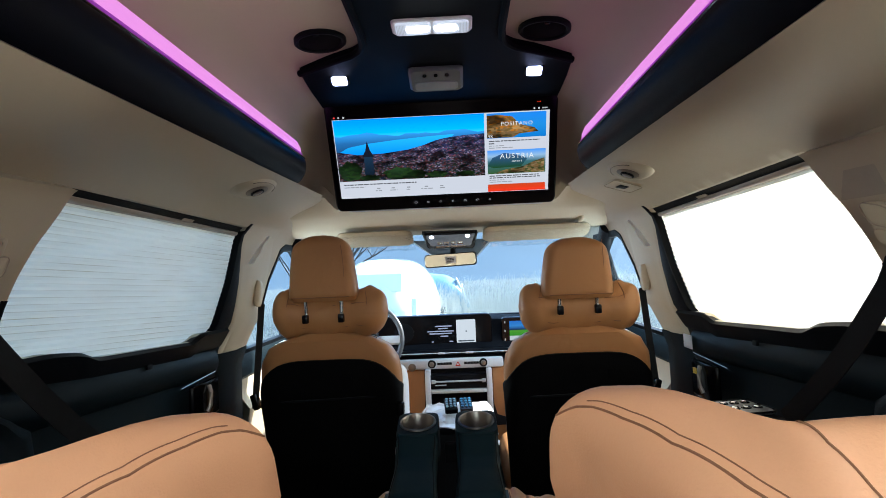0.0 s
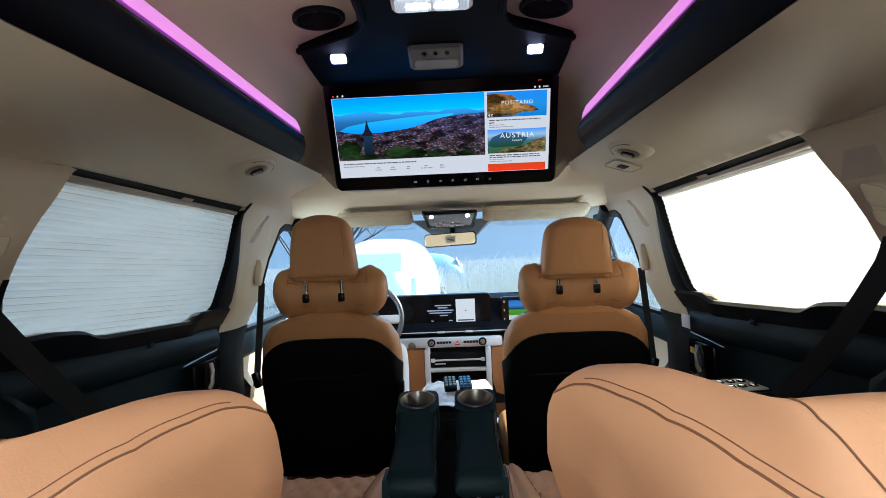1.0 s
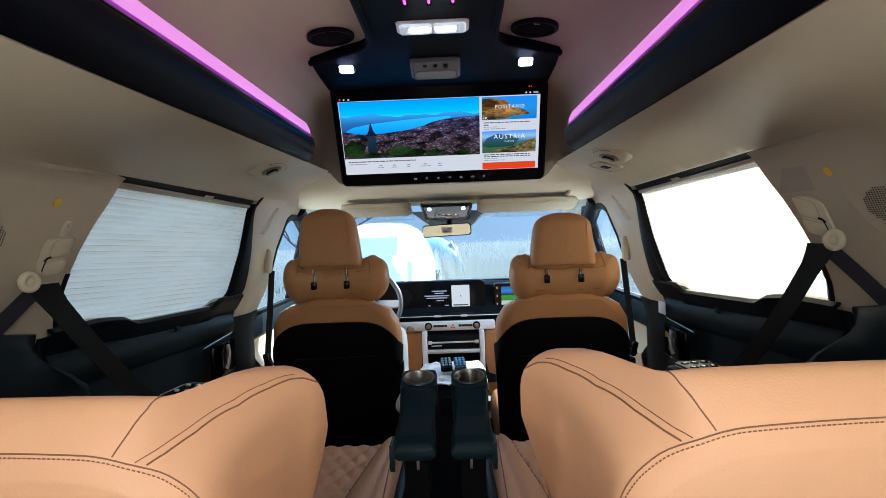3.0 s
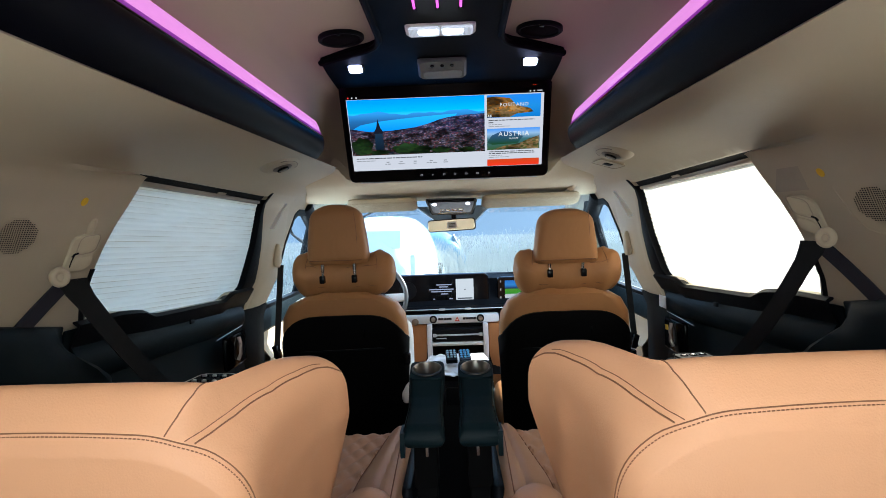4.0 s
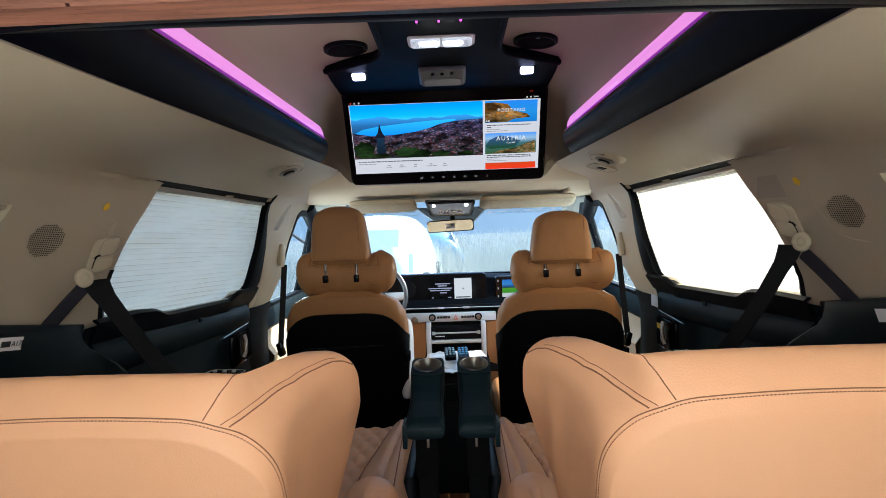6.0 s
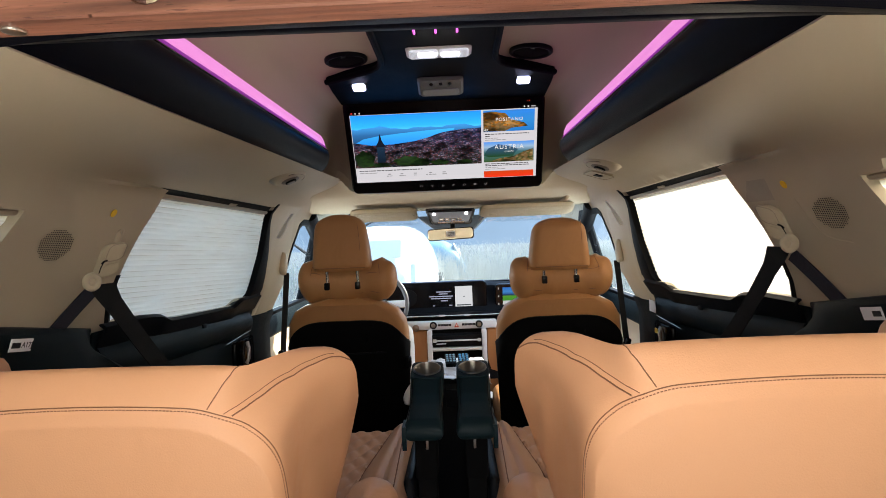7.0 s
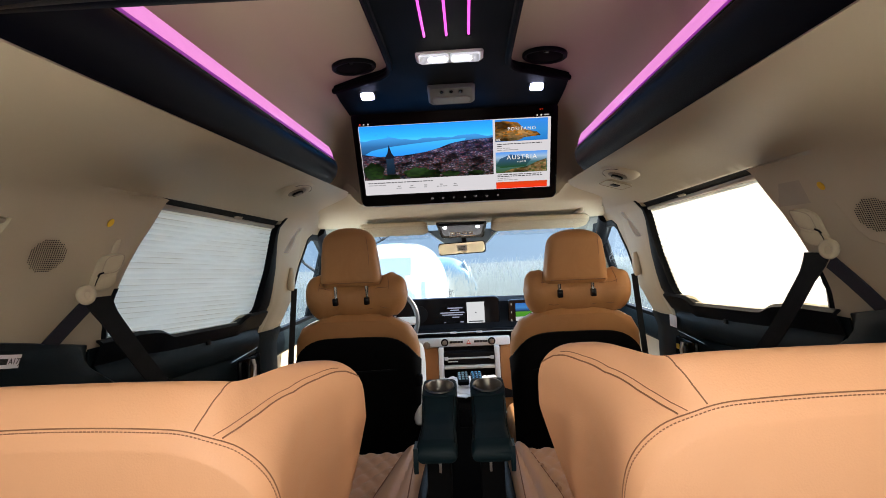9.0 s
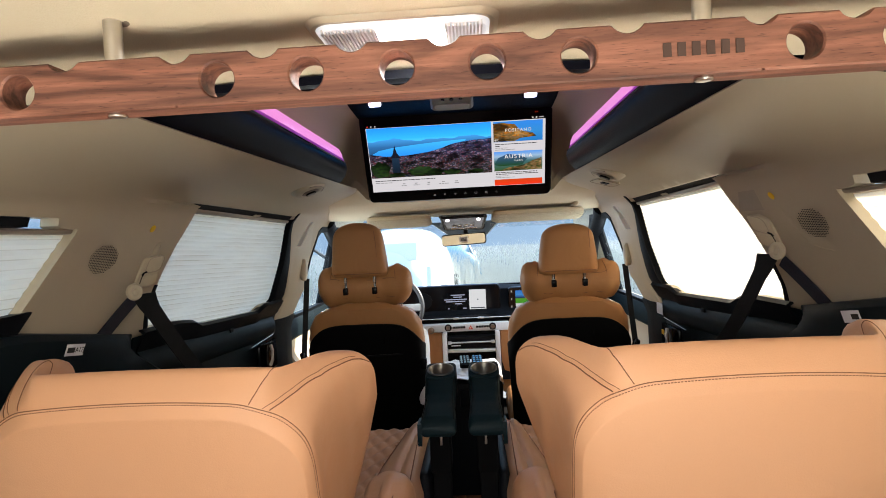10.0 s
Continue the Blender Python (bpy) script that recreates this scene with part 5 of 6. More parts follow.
    part("trim_line", tube([(wall_x(side, y, 0.75, -0.050), y, 0.755 - 0.02 * (y - 1.6) ** 2 - 0.05 * (2.06 - y)) for y in np.linspace(1.80, 2.06, 12)], 0.0008, 6), M["steel"], d)
    lx2 = wall_x(side, 2.05, 0.79, -0.045)
    part("pull_tab", box(lx2 - 0.004, lx2 + 0.004, 1.60, 1.625, 0.832, 0.846, 0.003), M["dark"], d)
    if side > 0:
        part("paper_tag", box(lx2 - 0.003, lx2 - 0.001, 2.03, 2.10, 0.765, 0.81, 0), M["paper"], d, "white paper tag", smooth=False)
        part("handle_tag", box(hx - 0.034, hx - 0.031, 1.945, 1.968, 0.700, 0.718, 0), M["yellow"], d, "yellow tag", smooth=False)
    # pillar foot
    p = thing("trim_pillar_" + tag, "dark plastic lower cover of the door pillar", "trim", kind="structure")
    rows = [[(wall_x(side, y, z, -o), y, z) for z in (0.0, 0.3, 0.6, 0.74, 0.800)] for y, o in ((2.118, 0.0), (2.125, 0.014), (2.17, 0.030), (2.24, 0.042), (2.33, 0.040), (2.365, 0.02), (2.37, 0.0))]
    part("cover", shell(rows, (side * 0.004, 0, 0)), M["door"], p)
    rows = []
    for z in list(np.linspace(0.800, 1.20, 16)) + [1.225, 1.245]:
        k = 1 - 0.60 * smooth01(0.82, 1.12, z) - 0.34 * smooth01(1.10, 1.23, z)
        fy = 0.055 * smooth01(0.95, 1.24, z)
        rows.append([(wall_x(side, y + fy * g, z, -o * k), y + fy * g, rise(z, y)) for y, o, g in ((2.112, 0.0, 0), (2.118, 0.008, 0), (2.135, 0.016, 0.1), (2.155, 0.014, 0.3), (2.165, 0.022, 0.5), (2.20, 0.030, 0.6), (2.25, 0.034, 1), (2.33, 0.030, 1), (2.375, 0.02, 1), (2.40, 0.0, 1))])
    part("pillar_trim", shell(rows, (side * 0.004, 0, 0)), M["trim"], p, "beige upper pillar trim")
    # front door card
    f = thing("front_door_panel", "pale front door card below the window", "door panel", group="front door panels")
    rows = [[(wall_x(side, y, z, -o), y, z) for z, o in ((0.0, 0.02), (0.4, 0.04), (0.55, 0.06), (0.6, 0.02), (0.66, 0.015))] for y in np.linspace(2.36, 3.45, 12)]
    part("card", shell(rows, (side * 0.004, 0, 0)), M["trim"], f)
    rows = [[(wall_x(side, y, z, -o), y, z) for z, o in ((0.655, 0.012), (0.67, 0.024), (0.72, 0.022), (0.755, 0.008), (0.76, -0.01))] for y in np.linspace(2.372, 3.45, 12)]
    part("top_roll", shell(rows, (side * 0.004, 0, 0)), M["door"], f, "dark padded door top")


side_panels(-1)
side_panels(1)


# switch plates beside the second-row seats
def switch_plate(x, y, z, side, label):
    ob = thing("switch_plate", label, "switch panel", (x, y, z, 0, 0, 8 * side), group="seat switch plates")
    part("armrest_body", box(-0.065, 0.065, -0.20, 0.10, -z + 0.012, -0.006, 0.02), M["dark"], ob)
    part("plate", slab(rounded(0.098, 0.12, 0.018), 0.008, 0.003), M["plate"] if side > 0 else M["panel"], ob, "brushed silver plate" if side > 0 else "dark switch plate", m=pose(0, 0.015, 0.004))
    rim = [(x_, y_ + 0.015, 0.003) for x_, y_ in rounded(0.104, 0.126, 0.02)]
    part("rim", tube(rim + rim[:1], 0.0022 if side > 0 else 0.0012, 6), M["dark"] if side > 0 else M["steel"], ob, "dark raised rim" if side > 0 else "thin silver rim")
    for k in range(6):
        x_, y_ = -0.028 + 0.028 * (k % 3), 0.045 - 0.048 * (k // 3)
        part("button", cylinder(0.0085 if side > 0 else 0.006, 0.007, 18, bevel=0.002), M["chrome"] if side > 0 else M["steel"], ob, m=pose(x_, y_, 0.006))
        part("button_ring", tube([(x_ + 0.0105 * math.cos(a), y_ + 0.0105 * math.sin(a), 0.0045) for a in np.linspace(0, 2 * math.pi, 17)], 0.0012, 5), M["gloss"], ob)
    return ob


switch_plate(0.685, 1.46, 0.708, 1, "silver seat switch plate with round buttons by the door")
switch_plate(-0.645, 1.30, 0.728, -1, "dark seat switch plate beside the sliding door panel")


# ---- seat belts and pillar parts ----
def ribbon(points, width, across, thick=0.0014, head=None):
    pts = [Vector(p) for p in points]
    a = Vector(across).normalized()
    rows = []
    for i, p in enumerate(pts):
        d = (pts[min(i + 1, len(pts) - 1)] - pts[max(i - 1, 0)]).normalized()
        w = (a - d * a.dot(d)).normalized()
        n = d.cross(w).normalized()
        if head and i < 2:
            w = (Vector(head).normalized() * (1.15 - 0.6 * i) + w * 0.6 * i)
        rows.append([p + w * width / 2 + n * thick, p - w * width / 2 + n * thick, p - w * width / 2 - n * thick, p + w * width / 2 - n * thick])
    return skin(rows, closed=True, caps=True)


def shoulder_belt(side):
    ob = thing("shoulder_belt", "black shoulder belt hanging from a beige pillar guide", "seat belt", group="second-row shoulder belts")
    ax, ay, az = (-0.714, 0.890, 1.041) if side < 0 else (0.676, 0.905, 1.063)
    # height adjuster: a raised housing with a push button, leaning with the pillar
    mid = Vector((0, 0.966, 1.0805) if side < 0 else (0, 0.973, 1.102))
    up = Vector((0, -0.09, 0.91))
    side_v = Vector((0, 0.80, 0.16) if side < 0 else (0, 0.74, 0.34))

    def spot(a, b, h):
        q = mid + side_v * a + up * b
        return wall_x(side, q.y, q.z, -h * (0.6 + 0.4 * a / 0.0235)), q.y, q.z

    def plate(ca, cb, ln, wd, h, r, name, mat_, label="", base=-0.004):
        rows = []
        for inset, hh in ((0.0, base), (0.0, h - 0.004), (0.0012, h - 0.0012), (0.004, h), (0.012, h + 0.0004)):
            rows.append([spot(ca + a, cb + b, hh) for a, b in rounded(wd - 2 * inset, ln - 2 * inset, max(0.002, r - inset), 5)])
        return part(name, skin(rows, closed=True, caps=True), mat_, ob, label)

    if side < 0:
        plate(0.026, 0.047, 0.046, 0.026, 0.0035, 0.010, "adjuster_track", M["trim"])
    plate(0, 0, 0.080, 0.047, 0.030, 0.013, "height_adjuster", M["trim"], "beige belt height adjuster")
    plate(0.005, 0.018, 0.036, 0.032, 0.0320, 0.009, "push_button", M["trim"], base=0.020)
    plate(0.004, -0.023, 0.032, 0.036, 0.0345, 0.012, "lower_pad", M["trim"], base=0.020)
    loop = rounded(0.035, 0.039, 0.010, 4)
    # taupe outline puts the shade of the button's gap into colour
    part("button_gap", tube([spot(0.005 + a, 0.018 + b, 0.0302) for a, b in loop + loop[:1]], 0.0010, 5), M["rail"], ob, "taupe line drawn for the shade round the push button")
    part("pad_gap", tube([spot(a, b, 0.0306) for a, b in ((-0.0135, 0.002), (-0.0155, -0.012), (-0.0150, -0.026))], 0.0011, 5), M["dark"], ob)
    part("slot", tube([spot(a, b, 0.0306) for a, b in ((-0.008, 0.0025), (-0.014, 0.001), (-0.017, -0.004))], 0.0022, 6), M["dark"], ob)
    ring = [(0.0125 * math.cos(a), 0.0125 * math.sin(a), 0) for a in np.linspace(0, 2 * math.pi, 33)]
    part("guide", tube(ring, 0.0068, 10), M["trim"], ob, "round beige belt guide", m=pose(ax + side * 0.002, ay - 0.004, az, 0, 90, side * 24))
    part("guide_bolt", cylinder(0.0085, 0.010, 16, bevel=0.002), M["trim"], ob, m=pose(ax + side * 0.004, ay - 0.004, az, 0, 90, side * 24))
    end = (-0.735, 1.29, 0.700) if side < 0 else (0.632, 1.17, 0.760)
    path = [(ax - side * 0.010, ay + 0.010, az - 0.006)]
    for k in range(1, 15):
        f = k / 14
        path.append((ax - side * 0.010 + (end[0] - ax) * f, ay + (end[1] - ay) * f, az + (end[2] - az) * f - (0.015 if side < 0 else 0.021) * math.sin(math.pi * f)))
    part("belt", ribbon(path, 0.043 if side < 0 else 0.038, (-0.15 * side, 0.6, 0.6), head=(-0.7 * side, 0.7, 0.05)), M["belt"], ob, "black belt webbing")
    y0, z0, y1, z1 = (0.964, 1.0162, 0.8966, 0.9499) if side < 0 else (0.9866, 1.0307, 0.918, 0.9591)
    back = []
    for f in np.linspace(-0.08, 1.35, 12):
        y, z = y0 + (y1 - y0) * f, z0 + (z1 - z0) * f
        back.append((wall_x(side, y, z, -0.007), y, z))
    part("belt", ribbon(back, 0.036, (0.1 * side, 0.72, -0.69)), M["belt_lit"], ob, "belt webbing against the pillar, coloured paler as if lit")
    return ob


shoulder_belt(-1)
shoulder_belt(1)


def front_belt(side):
    ob = thing("front_belt", "black front seat belt on the beige door pillar", "seat belt", group="front seat belts")
    y = 2.27
    x = wall_x(side, y, 1.0, -0.030)
    part("guide", cushion(0.03, 0.045, 0.10, 0.012), M["trim"], ob, m=pose(x, y, 1.005, -12, 0, 0))
    path = [(x - side * 0.012, y, 0.965)] + [(x - side * 0.012 + side * 0.03 * f, y - 0.02 * f, 0.965 - 0.39 * f) for f in np.linspace(0.05, 1, 8)]
    part("belt", ribbon(path, 0.024, (1, -0.6 * side, 0)), M["belt"], ob)
    part("buckle", box(-0.012, 0.012, -0.02, 0.02, -0.03, 0.03, 0.006), M["gloss"], ob, m=pose(x + side * 0.014, y - 0.02, 0.60, 0, side * 15, 0))
    return ob


front_belt(-1)
front_belt(1)

for side in (-1, 1):
    tag = thing("pillar_sticker", "white paper label hanging off the beige door pillar", "sticker", group="pillar stickers")
    sheet = [(2.262, 1.222), (2.250, 1.205), (2.225, 1.190), (2.200, 1.165), (2.165, 1.140), (2.130, 1.118)]
    rows = [[(wall_x(side, y, z, -0.030) - side * w, y, z) for w in ((0.0, 0.010) if i < 3 else (-0.006, 0.012))] for i, (y, z) in enumerate(sheet)]
    part("paper", shell(rows, (0, 0.0008, 0)), M["paper"], tag, smooth=False)
    dot = thing("warning_dot", "round yellow sticker on the beige pillar trim", "sticker", (wall_x(side, 0.935 if side < 0 else 0.905, 1.18, -0.002), 0.935 if side < 0 else 0.905, 1.18, 0, 90 - side * 32, 0), group="yellow dots")
    part("disc", cylinder(0.009, 0.0012, 20), M["yellow"], dot)
    # speaker grille
    sp = thing("pillar_speaker", "round perforated speaker grille in the beige trim", "speaker", group="pillar speakers")
    cy, cz = (0.807, 1.117) if side < 0 else (0.815, 1.119)
    bm = bmesh.new()
    for i in range(-9, 10):
        for j in range(-9, 10):
            if i * i + j * j < 74:
                y, z = cy + 0.0053 * i, cz + 0.0034 * j
                c = Vector((wall_x(side, y, z, -0.0012), y, z))
                q = [c + Vector((0, 0.0019 * math.cos(a), 0.0012 * math.sin(a))) for a in np.linspace(0, 2 * math.pi, 6, endpoint=False)]
                f = bm.faces.new([bm.verts.new((wall_x(side, p.y, p.z, -0.0012), p.y, p.z)) for p in q])
    part("perforated_mesh", bm, M["dark"], sp, smooth=False)
    rg = [(wall_x(side, cy + 0.049 * math.cos(a), cz + 0.031 * math.sin(a), 0.001), cy + 0.049 * math.cos(a), cz + 0.031 * math.sin(a)) for a in np.linspace(0, 2 * math.pi, 41)]
    part("rim", tube(rg, 0.0007, 5), M["trim"], sp)
    # coat hook with lamp
    hk = thing("coat_hook", "beige coat hook recess in the headliner", "coat hook", pose(CX + side * 0.514, 1.65, rise(1.3035, 1.65) + 0.004, 0, side * 22, 0) @ Matrix.Diagonal((1.25, 1.2, 1.7, 1)), group="coat hooks")
    rows = [[(rx * math.cos(a), ry * math.sin(a), z) for a in np.linspace(0, 2 * math.pi, 28, endpoint=False)] for rx, ry, z in ((0.050, 0.090, 0.004), (0.046, 0.083, -0.001), (0.038, 0.068, -0.006), (0.028, 0.046, -0.008), (0.022, 0.036, -0.006), (0.019, 0.031, 0.004))]
    part("shell", skin(rows, closed=True, caps=True), M["trim"], hk)
    # brown puts the shade of the hook's recess and hood into colour
    brown = material("hook_shade_brown", (0.13, 0.10, 0.075), 0.4)
    part("recess", skin([[(rx * math.cos(a), ry * math.sin(a), z) for a in np.linspace(0, 2 * math.pi, 28, endpoint=False)] for rx, ry, z in ((0.0235, 0.038, -0.0075), (0.019, 0.031, -0.0085), (0.002, 0.003, -0.0082))], closed=True, caps=True), brown, hk, "dish coloured darker for the shade in the recess")
    part("lens", cylinder(0.012, 0.006, 20, bevel=0.002), M["cup"], hk, "small round lamp lens", m=pose(0, 0, -0.009))
    part("lens_ring", tube([(0.0135 * math.cos(a), 0.0135 * math.sin(a), -0.010) for a in np.linspace(0, 2 * math.pi, 25)], 0.0018, 6), M["dark"], hk)
    part("hood_shade_line", tube([(-side * 0.030 * math.cos(a) - side * 0.006, 0.066 * math.sin(a), -0.0062) for a in np.linspace(-1.25, 1.25, 20)], 0.0007, 6), brown, hk, "brown line drawn for the shade under the hood")

cr = [(0.896, 1.153), (0.886, 1.124), (0.875, 1.095), (0.859, 1.077), (0.831, 1.069), (0.79, 1.064)]
crease = part("trim_crease", tube([(wall_x(1, y, z, 0.0009), y, rise(z, y)) for y, z in cr], 0.0016, 6), M["trim"])
tagged(crease, "soft raised crease in the beige pillar trim", "trim", kind="structure")

sw = thing("roof_switch", "beige roof switch with a small dark rocker", "switch", (CX + 0.560, 1.885, rise(1.289, 1.885) - 0.001, 1, 17, 0))
part("plate", slab(rounded(0.085, 0.14, 0.015), 0.008, 0.003), M["trim"], sw, m=Matrix.Diagonal((1, 1, -1, 1)))
part("rocker", box(-0.013, 0.013, -0.026, 0.026, -0.0025, 0.002, 0.001), M["dark"], sw)
# raised outline coloured for the shade in the groove round the switch
part("gap", tube([(x_, y_, -0.0002) for x_, y_ in rounded(0.088, 0.143, 0.016) + rounded(0.088, 0.143, 0.016)[:1]], 0.0008, 5), material("painted_gap_shade", (0.27, 0.225, 0.16), 0.8), sw)
for side in (1,):
    gh = thing("grab_handle", "beige folding grab handle above the passenger door", "grab handle", (CX + side * 0.568, 2.62, 1.262))
    part("handle", tube([(0, -0.10, 0.03), (0, -0.085, 0.0), (-0.01, -0.04, -0.016), (-0.01, 0.04, -0.016), (0, 0.085, 0.0), (0, 0.10, 0.03)], 0.013, 10), M["trim"], gh)

film_clear = material("tape_film", (0.40, 0.35, 0.28), 0.3, vary=0.12, scale=30, spec=0.2)

# ---- wooden rod rack below the rear ceiling ----
HUNG = Matrix.Translation((-0.0038, 0.036, -0.1131)) @ Matrix.Scale(1.1, 4)
rack = thing("rod_rack", "walnut rack bar with round holes and notches, hung from steel posts", "rack", HUNG)
CELLS = [(-0.475, -0.415, -0.443), (-0.415, -0.359, -0.387), (-0.359, -0.283, -0.331), (-0.283, -0.218, -0.249), (-0.218, -0.145, None), (-0.145, -0.088, -0.118), (-0.088, -0.032, -0.061), (-0.032, 0.026, -0.004),
         (0.026, 0.085, 0.052), (0.085, 0.138, 0.108), (0.138, 0.217, None), (0.217, 0.272, 0.242), (0.272, 0.330, 0.298), (0.330, 0.386, 0.354), (0.386, 0.445, 0.410)]
NOTCH = [c[0] for c in CELLS[1:]]
Z0, Z1, YB = 1.2205, 1.2535, 0.022


def rack_top(x):
    z = Z1
    for n in NOTCH:
        d = abs(x - n)
        if d < 0.0096:
            z = min(z, Z1 + 0.0062 - math.sqrt(0.0115 ** 2 - d * d))
    return z


bm = bmesh.new()
ZH = 1.2365
for a, b, hx in CELLS:
    n = 40
    if hx is None:
        xs = np.linspace(a, b, n + 1)
        for y, e in ((0.0, 0.0012), (YB, -0.0012)):
            skin([[(x, y + e, Z0) for x in xs], [(x, y, Z0 + 0.0012) for x in xs], [(x, y, min(Z1, rack_top(x)) - 0.0012) for x in xs], [(x, y + e, min(Z1, rack_top(x))) for x in xs]], bm=bm)
        for zf in (lambda x: Z0, rack_top):
            skin([[(x, 0.0012, zf(x)) for x in xs], [(x, YB - 0.0012, zf(x)) for x in xs]], bm=bm)
        continue
    rim_ = [(a + (b - a) * k / n, Z0) for k in range(n)] + [(b, Z0 + (Z1 - Z0) * k / 8) for k in range(8)]
    rim_ += [(b + (a - b) * k / n, Z1) for k in range(n)] + [(a, Z1 + (Z0 - Z1) * k / 8) for k in range(8)]
    edge = [(x, min(z, rack_top(x))) for x, z in rim_]
    ring = []
    for x, z in rim_:
        t = math.atan2(z - ZH, x - hx)
        ring.append((hx + 0.0108 * math.cos(t), ZH + 0.0108 * math.sin(t)))
    wide = [(hx + (x - hx) * 1.10, ZH + (z - ZH) * 1.10) for x, z in ring]
    for y in (0.0, YB):
        e = 0.0012 if y == 0 else -0.0012
        soft = [(x, z - 0.0012 if z > ZH + 0.006 and abs(z - min(Z1, rack_top(x))) < 1e-6 else z + 0.0012 if z <= Z0 + 1e-6 else z) for x, z in edge]
        skin([[(x, y + e, z) for x, z in edge], [(x, y, z) for x, z in soft], [(x, y, z) for x, z in wide], [(x, y + e, z) for x, z in ring]], closed=True, bm=bm)
    skin([[(x, 0.0012, z) for x, z in ring], [(x, YB - 0.0012, z) for x, z in ring]], closed=True, bm=bm)
    top = [(x, z) for x, z in edge[n + 8:2 * n + 8]] + [(a, min(Z1, rack_top(a)))]
    skin([[(x, 0.0012, z) for x, z in top], [(x, YB - 0.0012, z) for x, z in top]], bm=bm)
    low = [(x, z) for x, z in edge[:n]] + [(b, Z0)]
    skin([[(x, 0.0012, z) for x, z in low], [(x, YB - 0.0012, z) for x, z in low]], bm=bm)
for x in (CELLS[0][0], CELLS[-1][1]):
    bm.faces.new([bm.verts.new(p) for p in ((x, 0.0012, Z0), (x, YB - 0.0012, Z0), (x, YB - 0.0012, Z1), (x, 0.0012, Z1))])
bmesh.ops.remove_doubles(bm, verts=bm.verts[:], dist=2e-5)
part("bar", bm, M["walnut"], rack, "oiled walnut bar")
for x in (-0.19, 0.186):
    part("post", tube([(x, 0.011, 1.245), (x, 0.011, 1.30)], 0.0058, 18), M["steel"], rack, "brushed steel post")
    # dark disc stands for the shade where the post enters the headliner
    part("hole_shade", cylinder(0.0092, 0.002, 24), material("painted_gap_shade", (0.13, 0.10, 0.07), 0.8), rack, "dark disc for the shade in the post's hole", m=pose(x, 0.013, 1.2825))
    part("bolt", cylinder(0.0055, 0.002, 18, bevel=0.0006), M["steel"], rack, m=pose(x, 0.011, 1.2198))
for k in range(6):
    x = 0.158 + 0.0086 * k
    part("engraved_mark", box(x, x + 0.0050, -0.0006, 0.0006, 1.2318, 1.2402, 0.0), material("burnt_wood", (0.04, 0.018, 0.012), 0.7), rack, "burnt maker's mark", smooth=False)

# rear dome lamp
rl = thing("rear_dome_lamp", "rectangular rear dome lamp with a ribbed lit lens", "ceiling lamp", HUNG @ Matrix.Translation((-0.004, 0.064, 1.281)))
part("bezel", slab(rounded(0.136, 0.072, 0.018), 0.010, 0.004), M["trim"], rl, m=Matrix.Diagonal((1, 1, -1, 1)) @ Matrix.Translation((0, 0, 0.003)))
part("lens", slab(rounded(0.122, 0.062, 0.014), 0.016, 0.003), M["rear_led"], rl, "ribbed clear lens", m=Matrix.Diagonal((1, 1, -1, 1)) @ Matrix.Translation((0, 0, 0.0065)))
part("bulb", slab(rounded(0.046, 0.030, 0.010), 0.003, 0.001), M["bulb"], rl, "bright bulb behind the lens", m=Matrix.Diagonal((1, 1, -1, 1)) @ Matrix.Translation((0.006, 0, 0.0088)))
rib_me = None
for k in range(46):
    x = -0.0548 + 0.00244 * k
    if -0.018 < x < 0.030:
        continue
    if rib_me is None:
        rib_me = part("rib", box(-0.0006, 0.0006, -0.027, 0.027, -0.0085, -0.0050, 0), M["white"], rl, smooth=False, m=pose(x, 0, 0))
    else:
        ob = new("rib", rib_me.data)
        ob.parent, ob.matrix_basis = rl, pose(x, 0, 0)

# strip of clear tape left on the rear pillar trim
tape = thing("clear_tape", "crumpled strip of clear tape on the beige pillar trim", "tape")
rows = []
for i in range(7):
    z = 1.197 - 0.0075 * i
    ys = [1.012 + 0.006 * i - (0.060 + 0.006 * i) * j / 5 for j in range(6)]
    rows.append([(wall_x(1, y, z, -0.002 - 0.0014 * noise.noise(Vector((i * 0.9, j * 0.8, 2.0)))), y, z) for j, y in enumerate(ys)])
part("film", skin(rows), film_clear, tape)


# ---- dashboard and front ----
dash = thing("dashboard", "dark dashboard with wide display, silver vents and centre stack", "dashboard")
rows = []
for y, z in ((2.92, 0.30), (2.96, 0.62), (2.98, 0.645), (3.02, 0.66), (3.06, 0.70), (3.10, 0.80), (3.16, 0.822), (3.40, 0.80), (3.70, 0.77), (3.70, 0.3)):
    rows.append([(CX + 0.80 * u, y + 0.06 * u * u * (y < 3.2), z + (0.008 * math.cos(u * 6) if 0.75 < z else 0)) for u in np.linspace(-1, 1, 25)])
part("body", skin(rows), M["dark"], dash, "dark padded dashboard")
cl = part("wide_display", slab(rounded(0.64, 0.172, 0.03), 0.03, 0.006), M["gloss"], dash, "wide curved gloss black display", m=pose(-0.140, 3.045, 0.748, 96, 0, 0))
part("map_screen", box(0.138, 0.236, -0.058, 0.060, 0.0005, 0.0015, 0), glow_plain("map_white", (0.72, 0.77, 0.84), 0.25), cl, "white navigation map", smooth=False)
part("map_mark", cylinder(0.004, 0.0006, 12), glow_plain("map_grey", (0.2, 0.2, 0.25), 0.2), cl, m=pose(0.188, 0.0, 0.002))
part("map_bar", box(0.146, 0.228, -0.053, -0.046, 0.0016, 0.002, 0), glow_plain("map_dark", (0.1, 0.12, 0.15), 0.2), cl, smooth=False)
